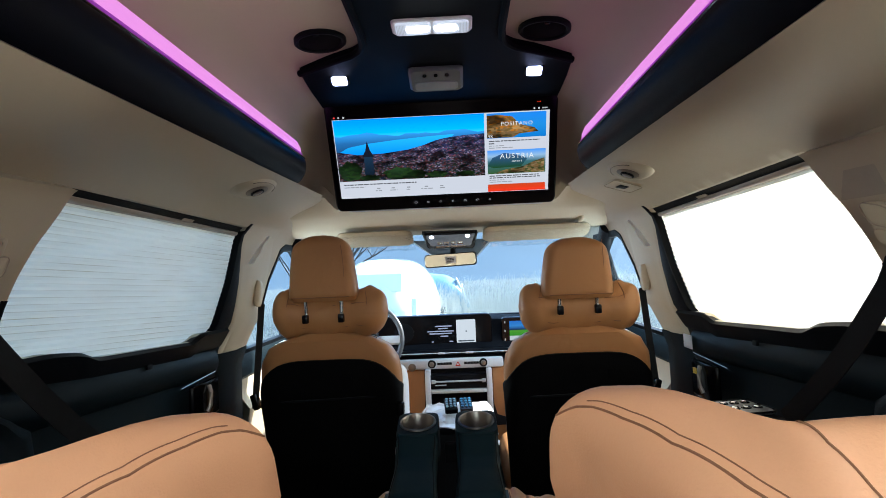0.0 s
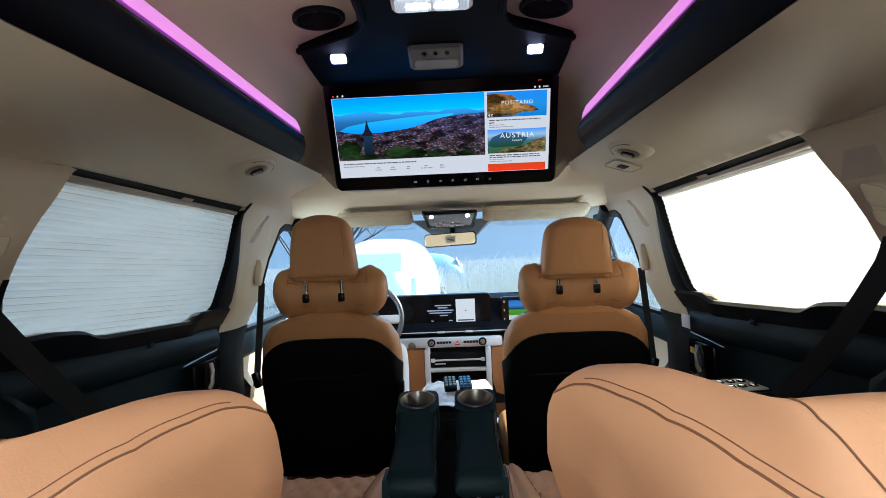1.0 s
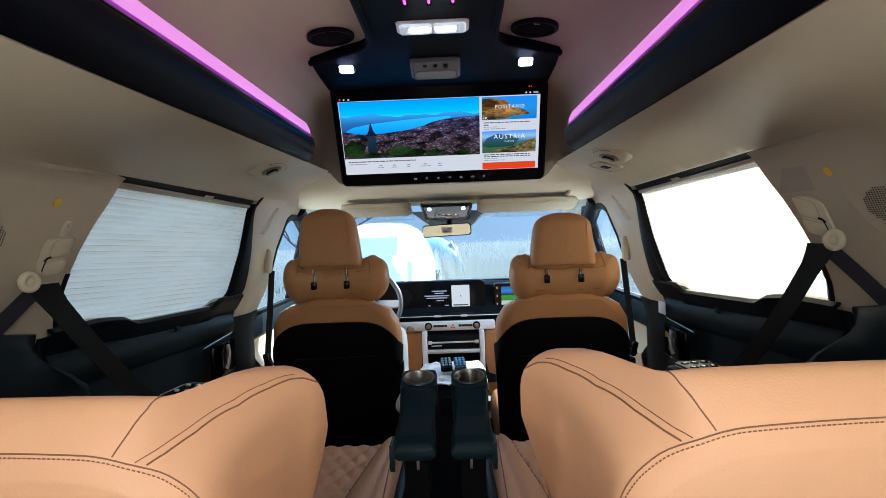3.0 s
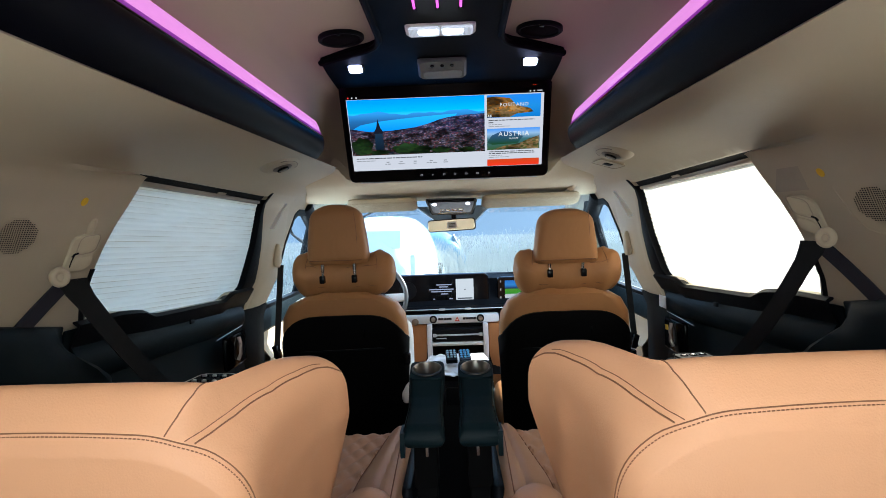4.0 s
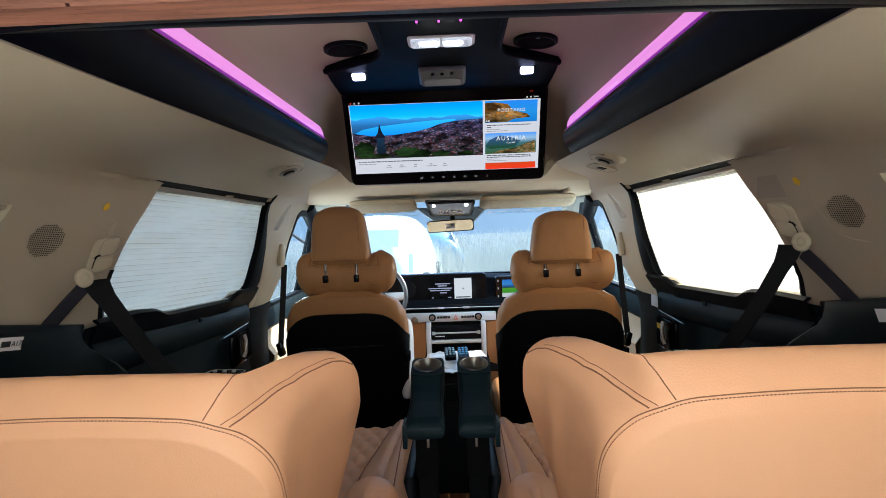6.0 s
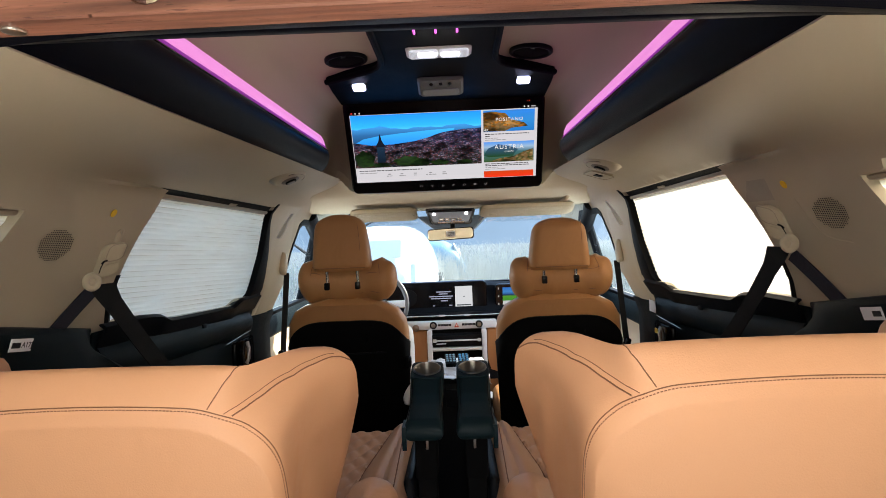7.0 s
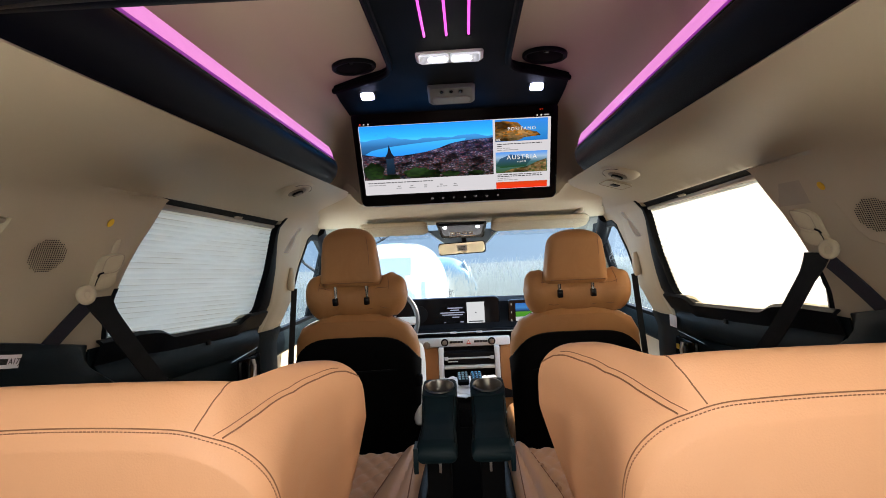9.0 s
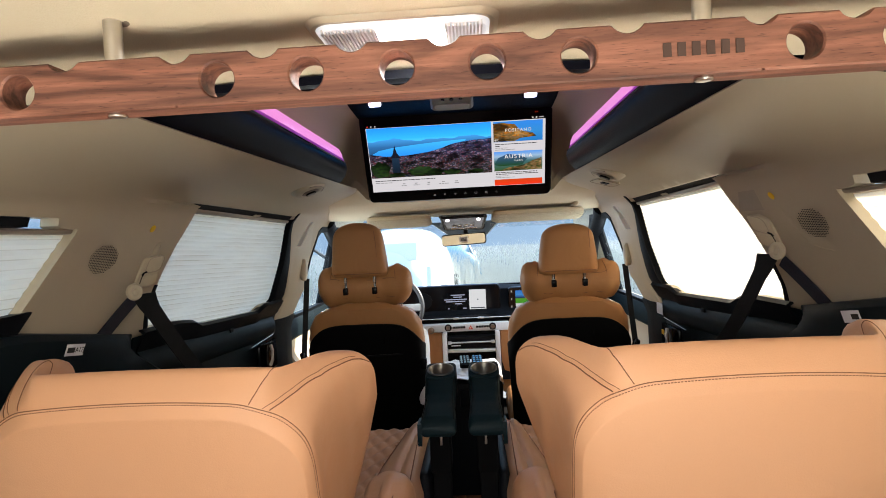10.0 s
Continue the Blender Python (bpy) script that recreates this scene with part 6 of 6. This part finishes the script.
for x0, x1, v in ((0.030, 0.115, 0.030), (0.045, 0.095, 0.018), (-0.01, 0.125, 0.004), (0.0, 0.115, -0.008), (0.055, 0.095, -0.022), (0.01, 0.02, -0.05), (0.10, 0.12, -0.05)):
    part("text_bar", box(x0, x1, v - 0.003, v + 0.003, 0.0005, 0.0012, 0), glow_plain("cluster_text", (0.45, 0.5, 0.7), 0.2), cl, smooth=False)
part("speed_dial", cylinder(0.05, 0.002, 30), M["dark"], cl, m=pose(-0.13, 0, 0.001))
ps = part("passenger_display", slab(rounded(0.30, 0.135, 0.02), 0.025, 0.005), M["gloss"], dash, "second black display", m=pose(0.377, 3.05, 0.740, 96, 0, 0))
part("video", box(-0.108, 0.06, -0.05, 0.050, 0.0005, 0.0012, 0), picture_mat("small_video", [(0.0, (0.7, 0.75, 0.8)), (0.22, (0.7, 0.75, 0.8)), (0.25, (0.05, 0.35, 0.03)), (0.5, (0.10, 0.4, 0.04)), (0.55, (0.01, 0.03, 0.10)), (0.75, (0.05, 0.3, 0.8)), (1.0, (0.03, 0.2, 0.7))], strength=0.2), ps, "bright landscape video", smooth=False)
for v in (-0.045, 0.0, 0.045):
    part("marking", box(-0.134, -0.128, v - 0.006, v + 0.006, 0.0005, 0.001, 0), glow_plain("marking_white", (0.5, 0.5, 0.5), 0.2), ps, smooth=False)
part("ledge", box(-0.75, 0.75, 2.955, 3.03, 0.644, 0.662, 0.008), M["dark"], dash)
part("chrome_line", box(-0.60, 0.30, 2.952, 2.96, 0.651, 0.656, 0.002), M["silver"], dash)
for x in (-0.08, 0.06):
    part("vent_tab", box(x - 0.018, x + 0.018, 2.945, 2.957, 0.648, 0.659, 0.003), M["silver"], dash)
vb = part("vent_bar", box(-0.40, 0.222, 2.925, 2.97, 0.580, 0.628, 0.010), M["silver"], dash, "silver control bar")
tri_ = [(-0.013, 0.593), (0.013, 0.593), (0.0, 0.616)]
part("hazard_switch", skin([[(x_, y_, z_) for x_, z_ in tri_] for y_ in (2.926, 2.920)], closed=True, caps=True), material("hazard_red", (0.6, 0.04, 0.02), 0.4), vb, "red hazard triangle switch", smooth=False)
part("hazard_mark", skin([[(x_ * 0.5, y_, 0.5985 + (z_ - 0.593) * 0.45) for x_, z_ in tri_] for y_ in (2.921, 2.9185)], closed=True, caps=True), M["white"], vb, smooth=False)
for x0, x1 in ((-0.102, -0.03), (0.03, 0.102)):
    part("button_row", box(x0, x1, 2.921, 2.926, 0.600, 0.612, 0.002), M["dark"], vb)
    for k in range(4):
        part("button_gap", box(x0 + 0.014 + 0.0145 * k, x0 + 0.0155 + 0.0145 * k, 2.9195, 2.9215, 0.601, 0.611, 0), M["silver"], vb, smooth=False)
for x in (-0.128, 0.124):
    part("knob_seat", cylinder(0.020, 0.006, 24), M["dark"], vb, m=pose(x, 2.922, 0.606, 90, 0, 0))
    part("knob", cylinder(0.012, 0.022, 20, bevel=0.003), M["cup"], vb, m=pose(x, 2.914, 0.606, 90, 0, 0))
part("start_button", cylinder(0.019, 0.012, 24, bevel=0.003), M["cup"], vb, m=pose(-0.225, 2.920, 0.594, 90, 0, 0))
for s in (-1, 1):
    part("stack_rail", box(s * 0.149 - 0.013, s * 0.149 + 0.013, 2.88, 2.95, 0.20, 0.584, 0.008), M["silver"], dash, "silver side rail")
part("stack_bridge", box(-0.138, 0.138, 2.885, 2.94, 0.468, 0.486, 0.005), M["silver"], dash)
part("climate_unit", box(-0.137, 0.137, 2.90, 2.96, 0.488, 0.556, 0.006), M["dark"], dash, "black climate controls")
part("climate_bar", box(-0.115, 0.115, 2.892, 2.902, 0.520, 0.528, 0.003), M["silver"], dash)
part("climate_line", box(-0.115, -0.06, 2.894, 2.902, 0.504, 0.509, 0.002), M["silver"], dash)
for x_ in (-0.122, 0.122):
    part("climate_toggle", box(x_ - 0.010, x_ + 0.010, 2.890, 2.902, 0.515, 0.533, 0.003), M["silver"], dash)
part("tray", box(-0.137, 0.137, 2.91, 2.98, 0.30, 0.466, 0.01), M["black"], dash)
for s in (-1, 1):
    part("knee_panel", box(min(s * 0.163, s * 0.62), max(s * 0.163, s * 0.62), 2.93, 2.99, 0.22, 0.580, 0.02), M["tan"], dash, "tan leather knee panel")

wheel = thing("steering_wheel", "dark steering wheel with silver switch spokes", "steering wheel", (-0.445, 2.80, 0.745, 68, 0, 0))
rim = [(0.188 * math.cos(a), 0.182 * math.sin(a), 0) for a in np.linspace(0, 2 * math.pi, 49)]
part("rim", tube(rim, 0.0125, 10), material("grey_leather_rim", (0.06, 0.065, 0.075), 0.35, spec=0.5), wheel)
part("hub", cushion(0.16, 0.12, 0.06, 0.025), M["dark"], wheel)
for s in (-1, 1):
    part("spoke", box(min(s * 0.07, s * 0.18), max(s * 0.07, s * 0.18), -0.02, 0.02, -0.012, 0.012, 0.006), M["silver"], wheel)
part("column", tube([(0, 0, -0.02), (0, -0.02, -0.30)], 0.04, 12), M["dark"], wheel)

cc = thing("front_console", "front centre console under crinkled clear wrap", "console")
part("body", box(-0.145, 0.135, 2.10, 2.48, 0.0, 0.500, 0.03), M["dark"], cc)
part("shelf", box(-0.145, 0.135, 2.47, 2.90, 0.0, 0.34, 0.02), M["dark"], cc)
rnd = random.Random(4)
rows = []
for i in range(25):
    rows.append([(-0.150 + 0.29 * j / 24, 2.115 + 0.37 * i / 24, 0.512 + 0.010 * noise.noise(Vector((j * 0.45, i * 0.45, 1.3))) + 0.004 * rnd.random() - 0.03 * max(0, abs(j - 12) / 12 - 0.85) / 0.15) for j in range(25)])
part("wrap", shell(rows, (0, 0, -0.004)), M["film"], cc, "crinkled clear plastic wrap")
part("rear_vent", box(-0.05, 0.04, 2.085, 2.105, 0.40, 0.47, 0.006), M["dark"], cc)
for x, mt, lb in ((-0.028, M["panel"], "small dark remote control with pale buttons"), (0.030, M["gloss"], "small black remote control with blue buttons")):
    rc = thing("remote_control", lb, "remote control", (x, 2.31, 0.552, 14, 0, 4), group="remote controls")
    part("case", slab(rounded(0.048, 0.10, 0.008), 0.016, 0.003), mt, rc)
    bl = material("remote_button_blue", (0.06, 0.30, 0.55), 0.5) if mt is M["gloss"] else material("remote_button_grey", (0.22, 0.36, 0.42), 0.5)
    for k in range(12):
        part("button", cylinder(0.0055, 0.004, 10), bl, rc, m=pose(-0.015 + 0.015 * (k % 3), 0.035 - 0.02 * (k // 3), 0.002))

# windscreen, pillars, visors, mirror
ws = tagged(new("windscreen"), "wide curved windscreen", "window", kind="structure")
rows = [[(CX + 0.74 * u + 0.05 * u * f, 2.80 + 0.95 * f - 0.10 * u * u, 1.245 - 0.47 * f) for u in np.linspace(-1, 1, 15)] for f in np.linspace(0, 1, 9)]
pane = part("pane", skin(rows), M["glass"], ws)
pane.visible_shadow = False
for s in (-1, 1):
    part("front_pillar", tube([(CX + s * 0.728, 2.73, 1.236), (CX + s * 0.738, 2.80, 1.205), (CX + s * 0.76, 3.15, 1.05), (CX + s * 0.82, 3.60, 0.80)], 0.040, 10), M["dark"], ws, "black front pillar")
rows = [[(CX + 0.84 * u, y, z) for u in np.linspace(-1, 1, 9)] for y, z in ((3.50, 0.795), (3.60, 0.79), (3.75, 0.77), (3.80, 0.70), (3.80, 0.0))]
cowl = tagged(part("cowl", skin(rows), M["dark"]), "dark cowl under the windscreen", "cowl", kind="structure")


def sun_visor(x0, x1, label):
    """A visor folded up against the header, with rounded corners, in its crinkled wrap."""
    ob = thing("sun_visor", label, "sun visor", group="sun visors")

    def lobe(f, r=0.045):
        d = min(f, 1 - f) * abs(x1 - x0)
        return 1.0 if d > r else 0.55 + 0.45 * math.sqrt(max(0.0, 1 - (1 - d / r) ** 2))

    rows = []
    for k in range(41):
        f = k / 40
        x = x0 + (x1 - x0) * f
        g = lobe(f)
        rows.append([(x, 2.625 + 0.075 * c * g + 0.003 * noise.noise(Vector((f * 12, c * 6, 0))), 1.2135 - 0.022 * c * g + h * (0.4 + 0.6 * g) + 0.002 * noise.noise(Vector((f * 14, c * 9, 3)))) for c, h in ((-1.0, 0.004), (-0.8, 0.014), (0.5, 0.012), (0.9, 0.006), (1.0, -0.004), (0.9, -0.011), (0.5, -0.013), (-0.6, -0.012), (-0.9, -0.006))])
    part("board", skin(rows, closed=True, caps=True), M["headliner"], ob, "beige visor board")
    rows = []
    for k in range(49):
        f = k / 48
        x = x0 - 0.006 + (x1 - x0 + 0.012) * f
        g = 0.85 + 0.15 * lobe(f)
        row = []
        for j in range(17):
            c = -1.05 + 2.2 * j / 16
            row.append((x, 2.625 + 0.078 * c * g + 0.006 * noise.noise(Vector((k * 0.35, j * 0.5, 2))), 1.1985 - 0.024 * c * g - 0.010 * smooth01(0.7, 1.0, c) + 0.007 * noise.noise(Vector((k * 0.55, j * 0.7, 5))) + 0.004 * noise.noise(Vector((k * 1.7, j * 1.9, 8)))))
        rows.append(row)
    part("wrap", skin(rows), film_sheet, ob, "crinkled clear wrap")
    return ob


film_sheet = glass("clear_film", (0.97, 0.97, 0.96), 0.16, 0.12)
sun_visor(-0.50, -0.172, "beige sun visor still in clear wrap, driver side")
sun_visor(0.138, 0.60, "long beige sun visor still in clear wrap")

oc = thing("overhead_console", "glossy overhead console with lit map lamps in front of the mirror", "roof console", (-0.004, 2.50, 1.19))
face = [(-0.118, 0.042), (0.112, 0.038), (0.116, 0.026), (0.100, -0.030), (0.092, -0.037), (-0.090, -0.034), (-0.098, -0.028), (-0.120, 0.030)]
part("body", skin([[(x_ * q, y_, z_ * q) for x_, z_ in face] for q, y_ in ((0.9, 0.14), (1.0, 0.10), (1.0, 0.006), (0.96, 0.0))], closed=True, caps=True), M["gloss"], oc, "gloss black lamp housing")
part("smoked_cover", skin([[(x_ * q, y_, 0.002 + z_ * q * 0.9) for x_, z_ in face] for q, y_ in ((0.90, 0.001), (0.88, -0.003))], closed=True, caps=True), M["cover"], oc, "mirror-bright smoked cover")
part("top_slot", box(-0.108, 0.102, -0.006, 0.002, 0.022, 0.034, 0.003), M["gloss"], oc)
for s in (-1, 1):
    part("map_lamp", cylinder(0.0062, 0.005, 16), M["led"], oc, m=pose(s * 0.076 - 0.003, -0.005, 0.013, 80, 0, 0) @ Matrix.Diagonal((1.5, 1, 1, 1)))
for x_ in (-0.045, -0.018, 0.012, 0.040):
    part("button", box(x_ - 0.011, x_ + 0.011, -0.008, -0.001, -0.020, -0.008, 0.003), M["chrome"], oc)
part("lower_row", box(-0.062, 0.062, -0.010, 0.0, -0.031, -0.024, 0.003), M["chrome"], oc)
tri = [(-0.190, 0.012), (0.195, 0.008), (0.118, -0.068), (-0.085, -0.064)]
part("sensor_cover", skin([[(x_ * q, y_, z_) for x_, z_ in tri] for q, y_ in ((1.0, 0.27), (0.93, 0.20))], closed=True, caps=True), M["frit"], oc, "dark wedge-shaped sensor cover against the windscreen")
mir = thing("rear_view_mirror", "rear-view mirror with a paper sticker, hanging from a stalk", "mirror", (-0.008, 2.585, 1.107, 0, -2, 0))
part("case", cushion(0.228, 0.035, 0.058, 0.016), M["dark"], mir, "dark mirror back")
# the beige that the mirror reflects is put into its base colour
part("glass_plate", slab(rounded(0.218, 0.050, 0.014), 0.004, 0.002), material("mirror_face_reflection", (0.52, 0.44, 0.31), 0.25, 0.4, vary=0.05), mir, "film-covered mirror face, coloured beige for its reflection", m=pose(-0.002, -0.019, 0, 90, 0, 0))
part("sticker", box(-0.022, 0.022, -0.0235, -0.0225, -0.014, 0.014, 0), M["paper"], mir, "white paper sticker", smooth=False)
for v in (-0.006, 0.0, 0.006):
    part("text_bar", box(-0.015, 0.015, -0.0245, -0.0238, v - 0.0015, v + 0.0015, 0), M["ink"], mir, smooth=False)
part("stalk", tube([(0.012, 0.0, 0.02), (0.012, 0.05, 0.06), (0.012, 0.05, 0.11)], 0.012, 8), M["dark"], mir)

# ---- outside ----
G = -0.42
ys = list(np.linspace(-60, 6, 10)) + list(np.linspace(7, 60, 28)) + [70, 90, 120, 160, 220, 400, 900, 2500]
rows = []
for y in ys:
    row = []
    for x in [-2500, -600, -200, -100] + list(np.linspace(-60, 60, 31)) + [100, 200, 600, 2500]:
        z = G + 0.25 * smooth01(9, 14, y)  + 0.12 * noise.noise(Vector((x * 0.2, y * 0.2, 0)))* (1 if y > 6 else 0)
        row.append((x, y, z))
    rows.append(row)
# soil colour is darkened and blued to stand for the haze over it
ground = tagged(part("ground", skin(rows), material("hazed_dry_ground", (0.105, 0.118, 0.120), 0.95, vary=0.3, scale=0.3, bump=0.3, bump_scale=8)), "bare dry ground rising to a hill", "ground", kind="structure")


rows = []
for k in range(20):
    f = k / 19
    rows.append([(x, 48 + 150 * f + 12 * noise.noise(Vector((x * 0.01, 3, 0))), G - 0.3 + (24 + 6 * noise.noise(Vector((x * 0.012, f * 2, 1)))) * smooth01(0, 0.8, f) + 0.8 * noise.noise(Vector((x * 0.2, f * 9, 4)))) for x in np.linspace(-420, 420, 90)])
# distance haze is put into the scrub's blue base colour
tagged(part("far_hill", skin(rows), material("hazed_hill_scrub", (0.052, 0.088, 0.128), 0.95, vary=0.35, scale=0.08, bump=0.3, bump_scale=3)), "distant scrub-covered hillside", "hill", kind="structure")


# pale colour stands for the sky's glare on the car glass
pale_glass = material("glare_car_glass", (0.80, 0.81, 0.82), 0.6, vary=0.05)


def parked_car(m, paint, label, tall=1.62):
    ob = thing("parked_car", label, "car", m, group="parked cars")
    rows = []
    TOPS = [(0, 0.80), (0.02, 1.05), (0.06, 1.32), (0.13, 1.52), (0.25, 1.60), (0.55, 1.62), (0.66, 1.50), (0.76, 1.14), (0.92, 0.98), (0.98, 0.80), (1.0, 0.60)]
    for k in range(37):
        f = k / 36
        y = -2.25 + 4.5 * f
        zt = lerp_table(TOPS, f) * tall / 1.62
        w = 0.92 * max(0.70, min(1, math.sin(math.pi * min(0.985, max(0.015, f))) ** 0.16))
        row = [(-w, y, 0.26), (-w, y, 0.5)]
        for a in np.linspace(0, math.pi, 23):
            c, sn = math.cos(a), math.sin(a)
            row.append((-w * abs(c) ** 0.72 * (1 if c > 0 else -1), y, 0.5 + (zt - 0.5) * sn ** 0.72))
        row += [(w, y, 0.5), (w, y, 0.26)]
        rows.append(row)
    part("body", skin(rows, closed=True, caps=True), paint, ob)
    # the white car's window and lamps take its paint in place of glare
    part("rear_window", cushion(1.05, 0.03, 0.34, 0.012), paint if paint is M["white_paint"] else pale_glass, ob, m=pose(0, -2.03, 1.22 * tall / 1.62, -24, 0, 0))
    for s in (-1, 1):
        part("tail_lamp", cushion(0.10, 0.05, 0.34, 0.02), paint if paint is M["white_paint"] else pale_lamp, ob, m=pose(s * 0.72, -2.14, 0.88, -10, 0, 0))
    part("bumper", cushion(1.5, 0.16, 0.24, 0.05), paint, ob, m=pose(0, -2.24, 0.46))
    for x in (-0.84, 0.84):
        for y in (-1.35, 1.35):
            t = part("wheel", cylinder(0.33, 0.22, 28, bevel=0.03), M["rubber"], ob, m=pose(x, y, 0.33, 0, 90, 0))
            part("rim", cylinder(0.21, 0.225, 20, bevel=0.01), M["silver"], t)
    return ob


# lamp colour is paled to stand for glare
pale_lamp = material("glare_tail_lamp", (0.80, 0.74, 0.74), 0.4, vary=0.05)
parked_car(pose(-1.34, 11.6, G, 0, 0, -3), M["white_paint"], "white rounded car parked ahead on the dry grass", 1.74)
parked_car(pose(-2.05, 17.2, G, 0, 0, 90), M["blue_paint"], "pale blue car parked side-on behind the white one", 1.42)
parked_car(pose(-4.6, 5.2, G, 0, 0, 30), M["grey_paint"], "silver car parked beyond the driver window")
parked_car(pose(4.4, 5.6, G, 0, 0, 10), M["grey_paint"], "silver car parked beyond the passenger window")


def bare_tree(x, y, h, seed, label):
    ob = thing("bare_tree", label, "tree", (x, y, G), group="bare trees")
    rnd = random.Random(seed)
    bm = bmesh.new()
    limbs = bmesh.new()

    def grow(p, d, ln, r, depth):
        pts = [p]
        for k in range(5):
            d = (d + Vector((rnd.uniform(-1, 1), rnd.uniform(-1, 1), rnd.uniform(-0.35, 0.55))) * 0.16).normalized()
            pts.append(pts[-1] + d * ln / 5)
        tube(pts, r, 6 if depth < 2 else 4, bm if depth == 0 else limbs, taper=0.6)
        if depth < 4:
            for k in range(3 if depth else 6):
                b = pts[rnd.randint(2, 5)]
                nd = (d * 0.5 + Vector((rnd.uniform(-1, 1), rnd.uniform(-1, 1), rnd.uniform(-0.1, 0.7)))).normalized()
                grow(b, nd, ln * rnd.uniform(0.5, 0.75), r * 0.5, depth + 1)
    grow(Vector((0, 0, -0.1)), Vector((0, 0, 1)), h * 0.42, 0.10, 0)
    bark = material("bark", (0.06, 0.05, 0.045), 0.9, vary=0.3, scale=8)
    part("trunk", bm, bark, ob)
    part("branches", limbs, bark, ob)
    return ob


bare_tree(-6.2, 9.0, 6.5, 3, "leafless tree beyond the driver window")
bare_tree(-9.5, 13.5, 7.5, 8, "leafless tree behind the parked cars")
bare_tree(-3.6, 15.0, 6.0, 11, "leafless tree on the bank")

# dry reeds on the bank ahead
rnd = random.Random(7)
bm = bmesh.new()
for k in range(6400):
    x, y = rnd.uniform(-9, 13), rnd.uniform(11.5, 18.5)
    if k >= 4200:
        x, y = rnd.uniform(-0.9, 4.5), rnd.uniform(11.8, 16.4)
    h = rnd.uniform(0.25, 1.25) * (0.6 + 0.5 * noise.noise(Vector((x * 0.35, y * 0.35, 2))) + 0.35)
    lean = Vector((rnd.gauss(0, 0.42), rnd.uniform(-0.3, 0.3), 0))
    w = rnd.uniform(0.003, 0.008)
    z = G + 0.2
    a = Vector((x, y, z))
    mids = [a, a + lean * h * 0.35 + Vector((0, 0, h * 0.6)), a + lean * h * 0.9 + Vector((0, 0, h))]
    vs = [bm.verts.new(mids[0] + Vector((-w, 0, 0))), bm.verts.new(mids[0] + Vector((w, 0, 0))), bm.verts.new(mids[1] + Vector((w * 0.8, 0, 0))), bm.verts.new(mids[1] + Vector((-w * 0.8, 0, 0))), bm.verts.new(mids[2])]
    bm.faces.new((vs[0], vs[1], vs[2], vs[3]))
    bm.faces.new((vs[3], vs[2], vs[4]))
reeds = tagged(part("dry_reeds", bm, material("dry_straw", (0.55, 0.54, 0.48), 0.9, vary=0.3, scale=3), smooth=False), "tall dry pale reeds on the bank ahead", "reeds", kind="stuff")

# closing metal of the van, out of view: bonnet and outer roof
# unseen bonnet, added in white to bounce sun onto header and visors
rows = [[(CX + (0.84 - 0.10 * f) * u, 3.80 + 1.05 * f, 0.66 - 0.10 * f * f - 0.03 * u * u) for u in np.linspace(-1, 1, 13)] for f in np.linspace(0, 1, 9)]
rows.append([(x, y + 0.05, 0.1) for x, y, z in rows[-1]])
tagged(part("bonnet", shell(rows, (0, 0, -0.02)), M["white_paint"]), "unseen white bonnet added to bounce sun into the van", "bonnet", kind="structure")
rows = [[(CX + 0.86 * u, y, 1.74 - 0.10 * abs(u) ** 4) for u in np.linspace(-1, 1, 13)] for y in (-1.0, 0.0, 1.0, 2.0, 2.45)]
tagged(part("outer_roof", shell(rows, (0, 0, 0.01)), M["white_paint"]), "van's outer roof skin", "roof", kind="structure")
rows = [[(CX + 0.86 * u, y, z) for u in np.linspace(-1, 1, 9)] for y, z in ((2.45, 1.72), (2.60, 1.42), (2.80, 1.285))]
tagged(part("outer_roof_front", shell(rows, (0, 0, 0.01)), M["white_paint"]), "van's outer roof skin above the windscreen", "roof", kind="structure")
for side in (-1, 1):
    rows = [[(CX + side * x, y, z) for x, z in ((0.86, 1.66), (0.84, 1.40), (0.74, 1.26))] for y in (-1.0, 0.0, 1.0, 2.0, 2.80)]
    tagged(part("outer_side_left" if side < 0 else "outer_side_right", shell(rows, (side * 0.01, 0, 0)), M["white_paint"]), "van's outer roof side", "roof", kind="structure")
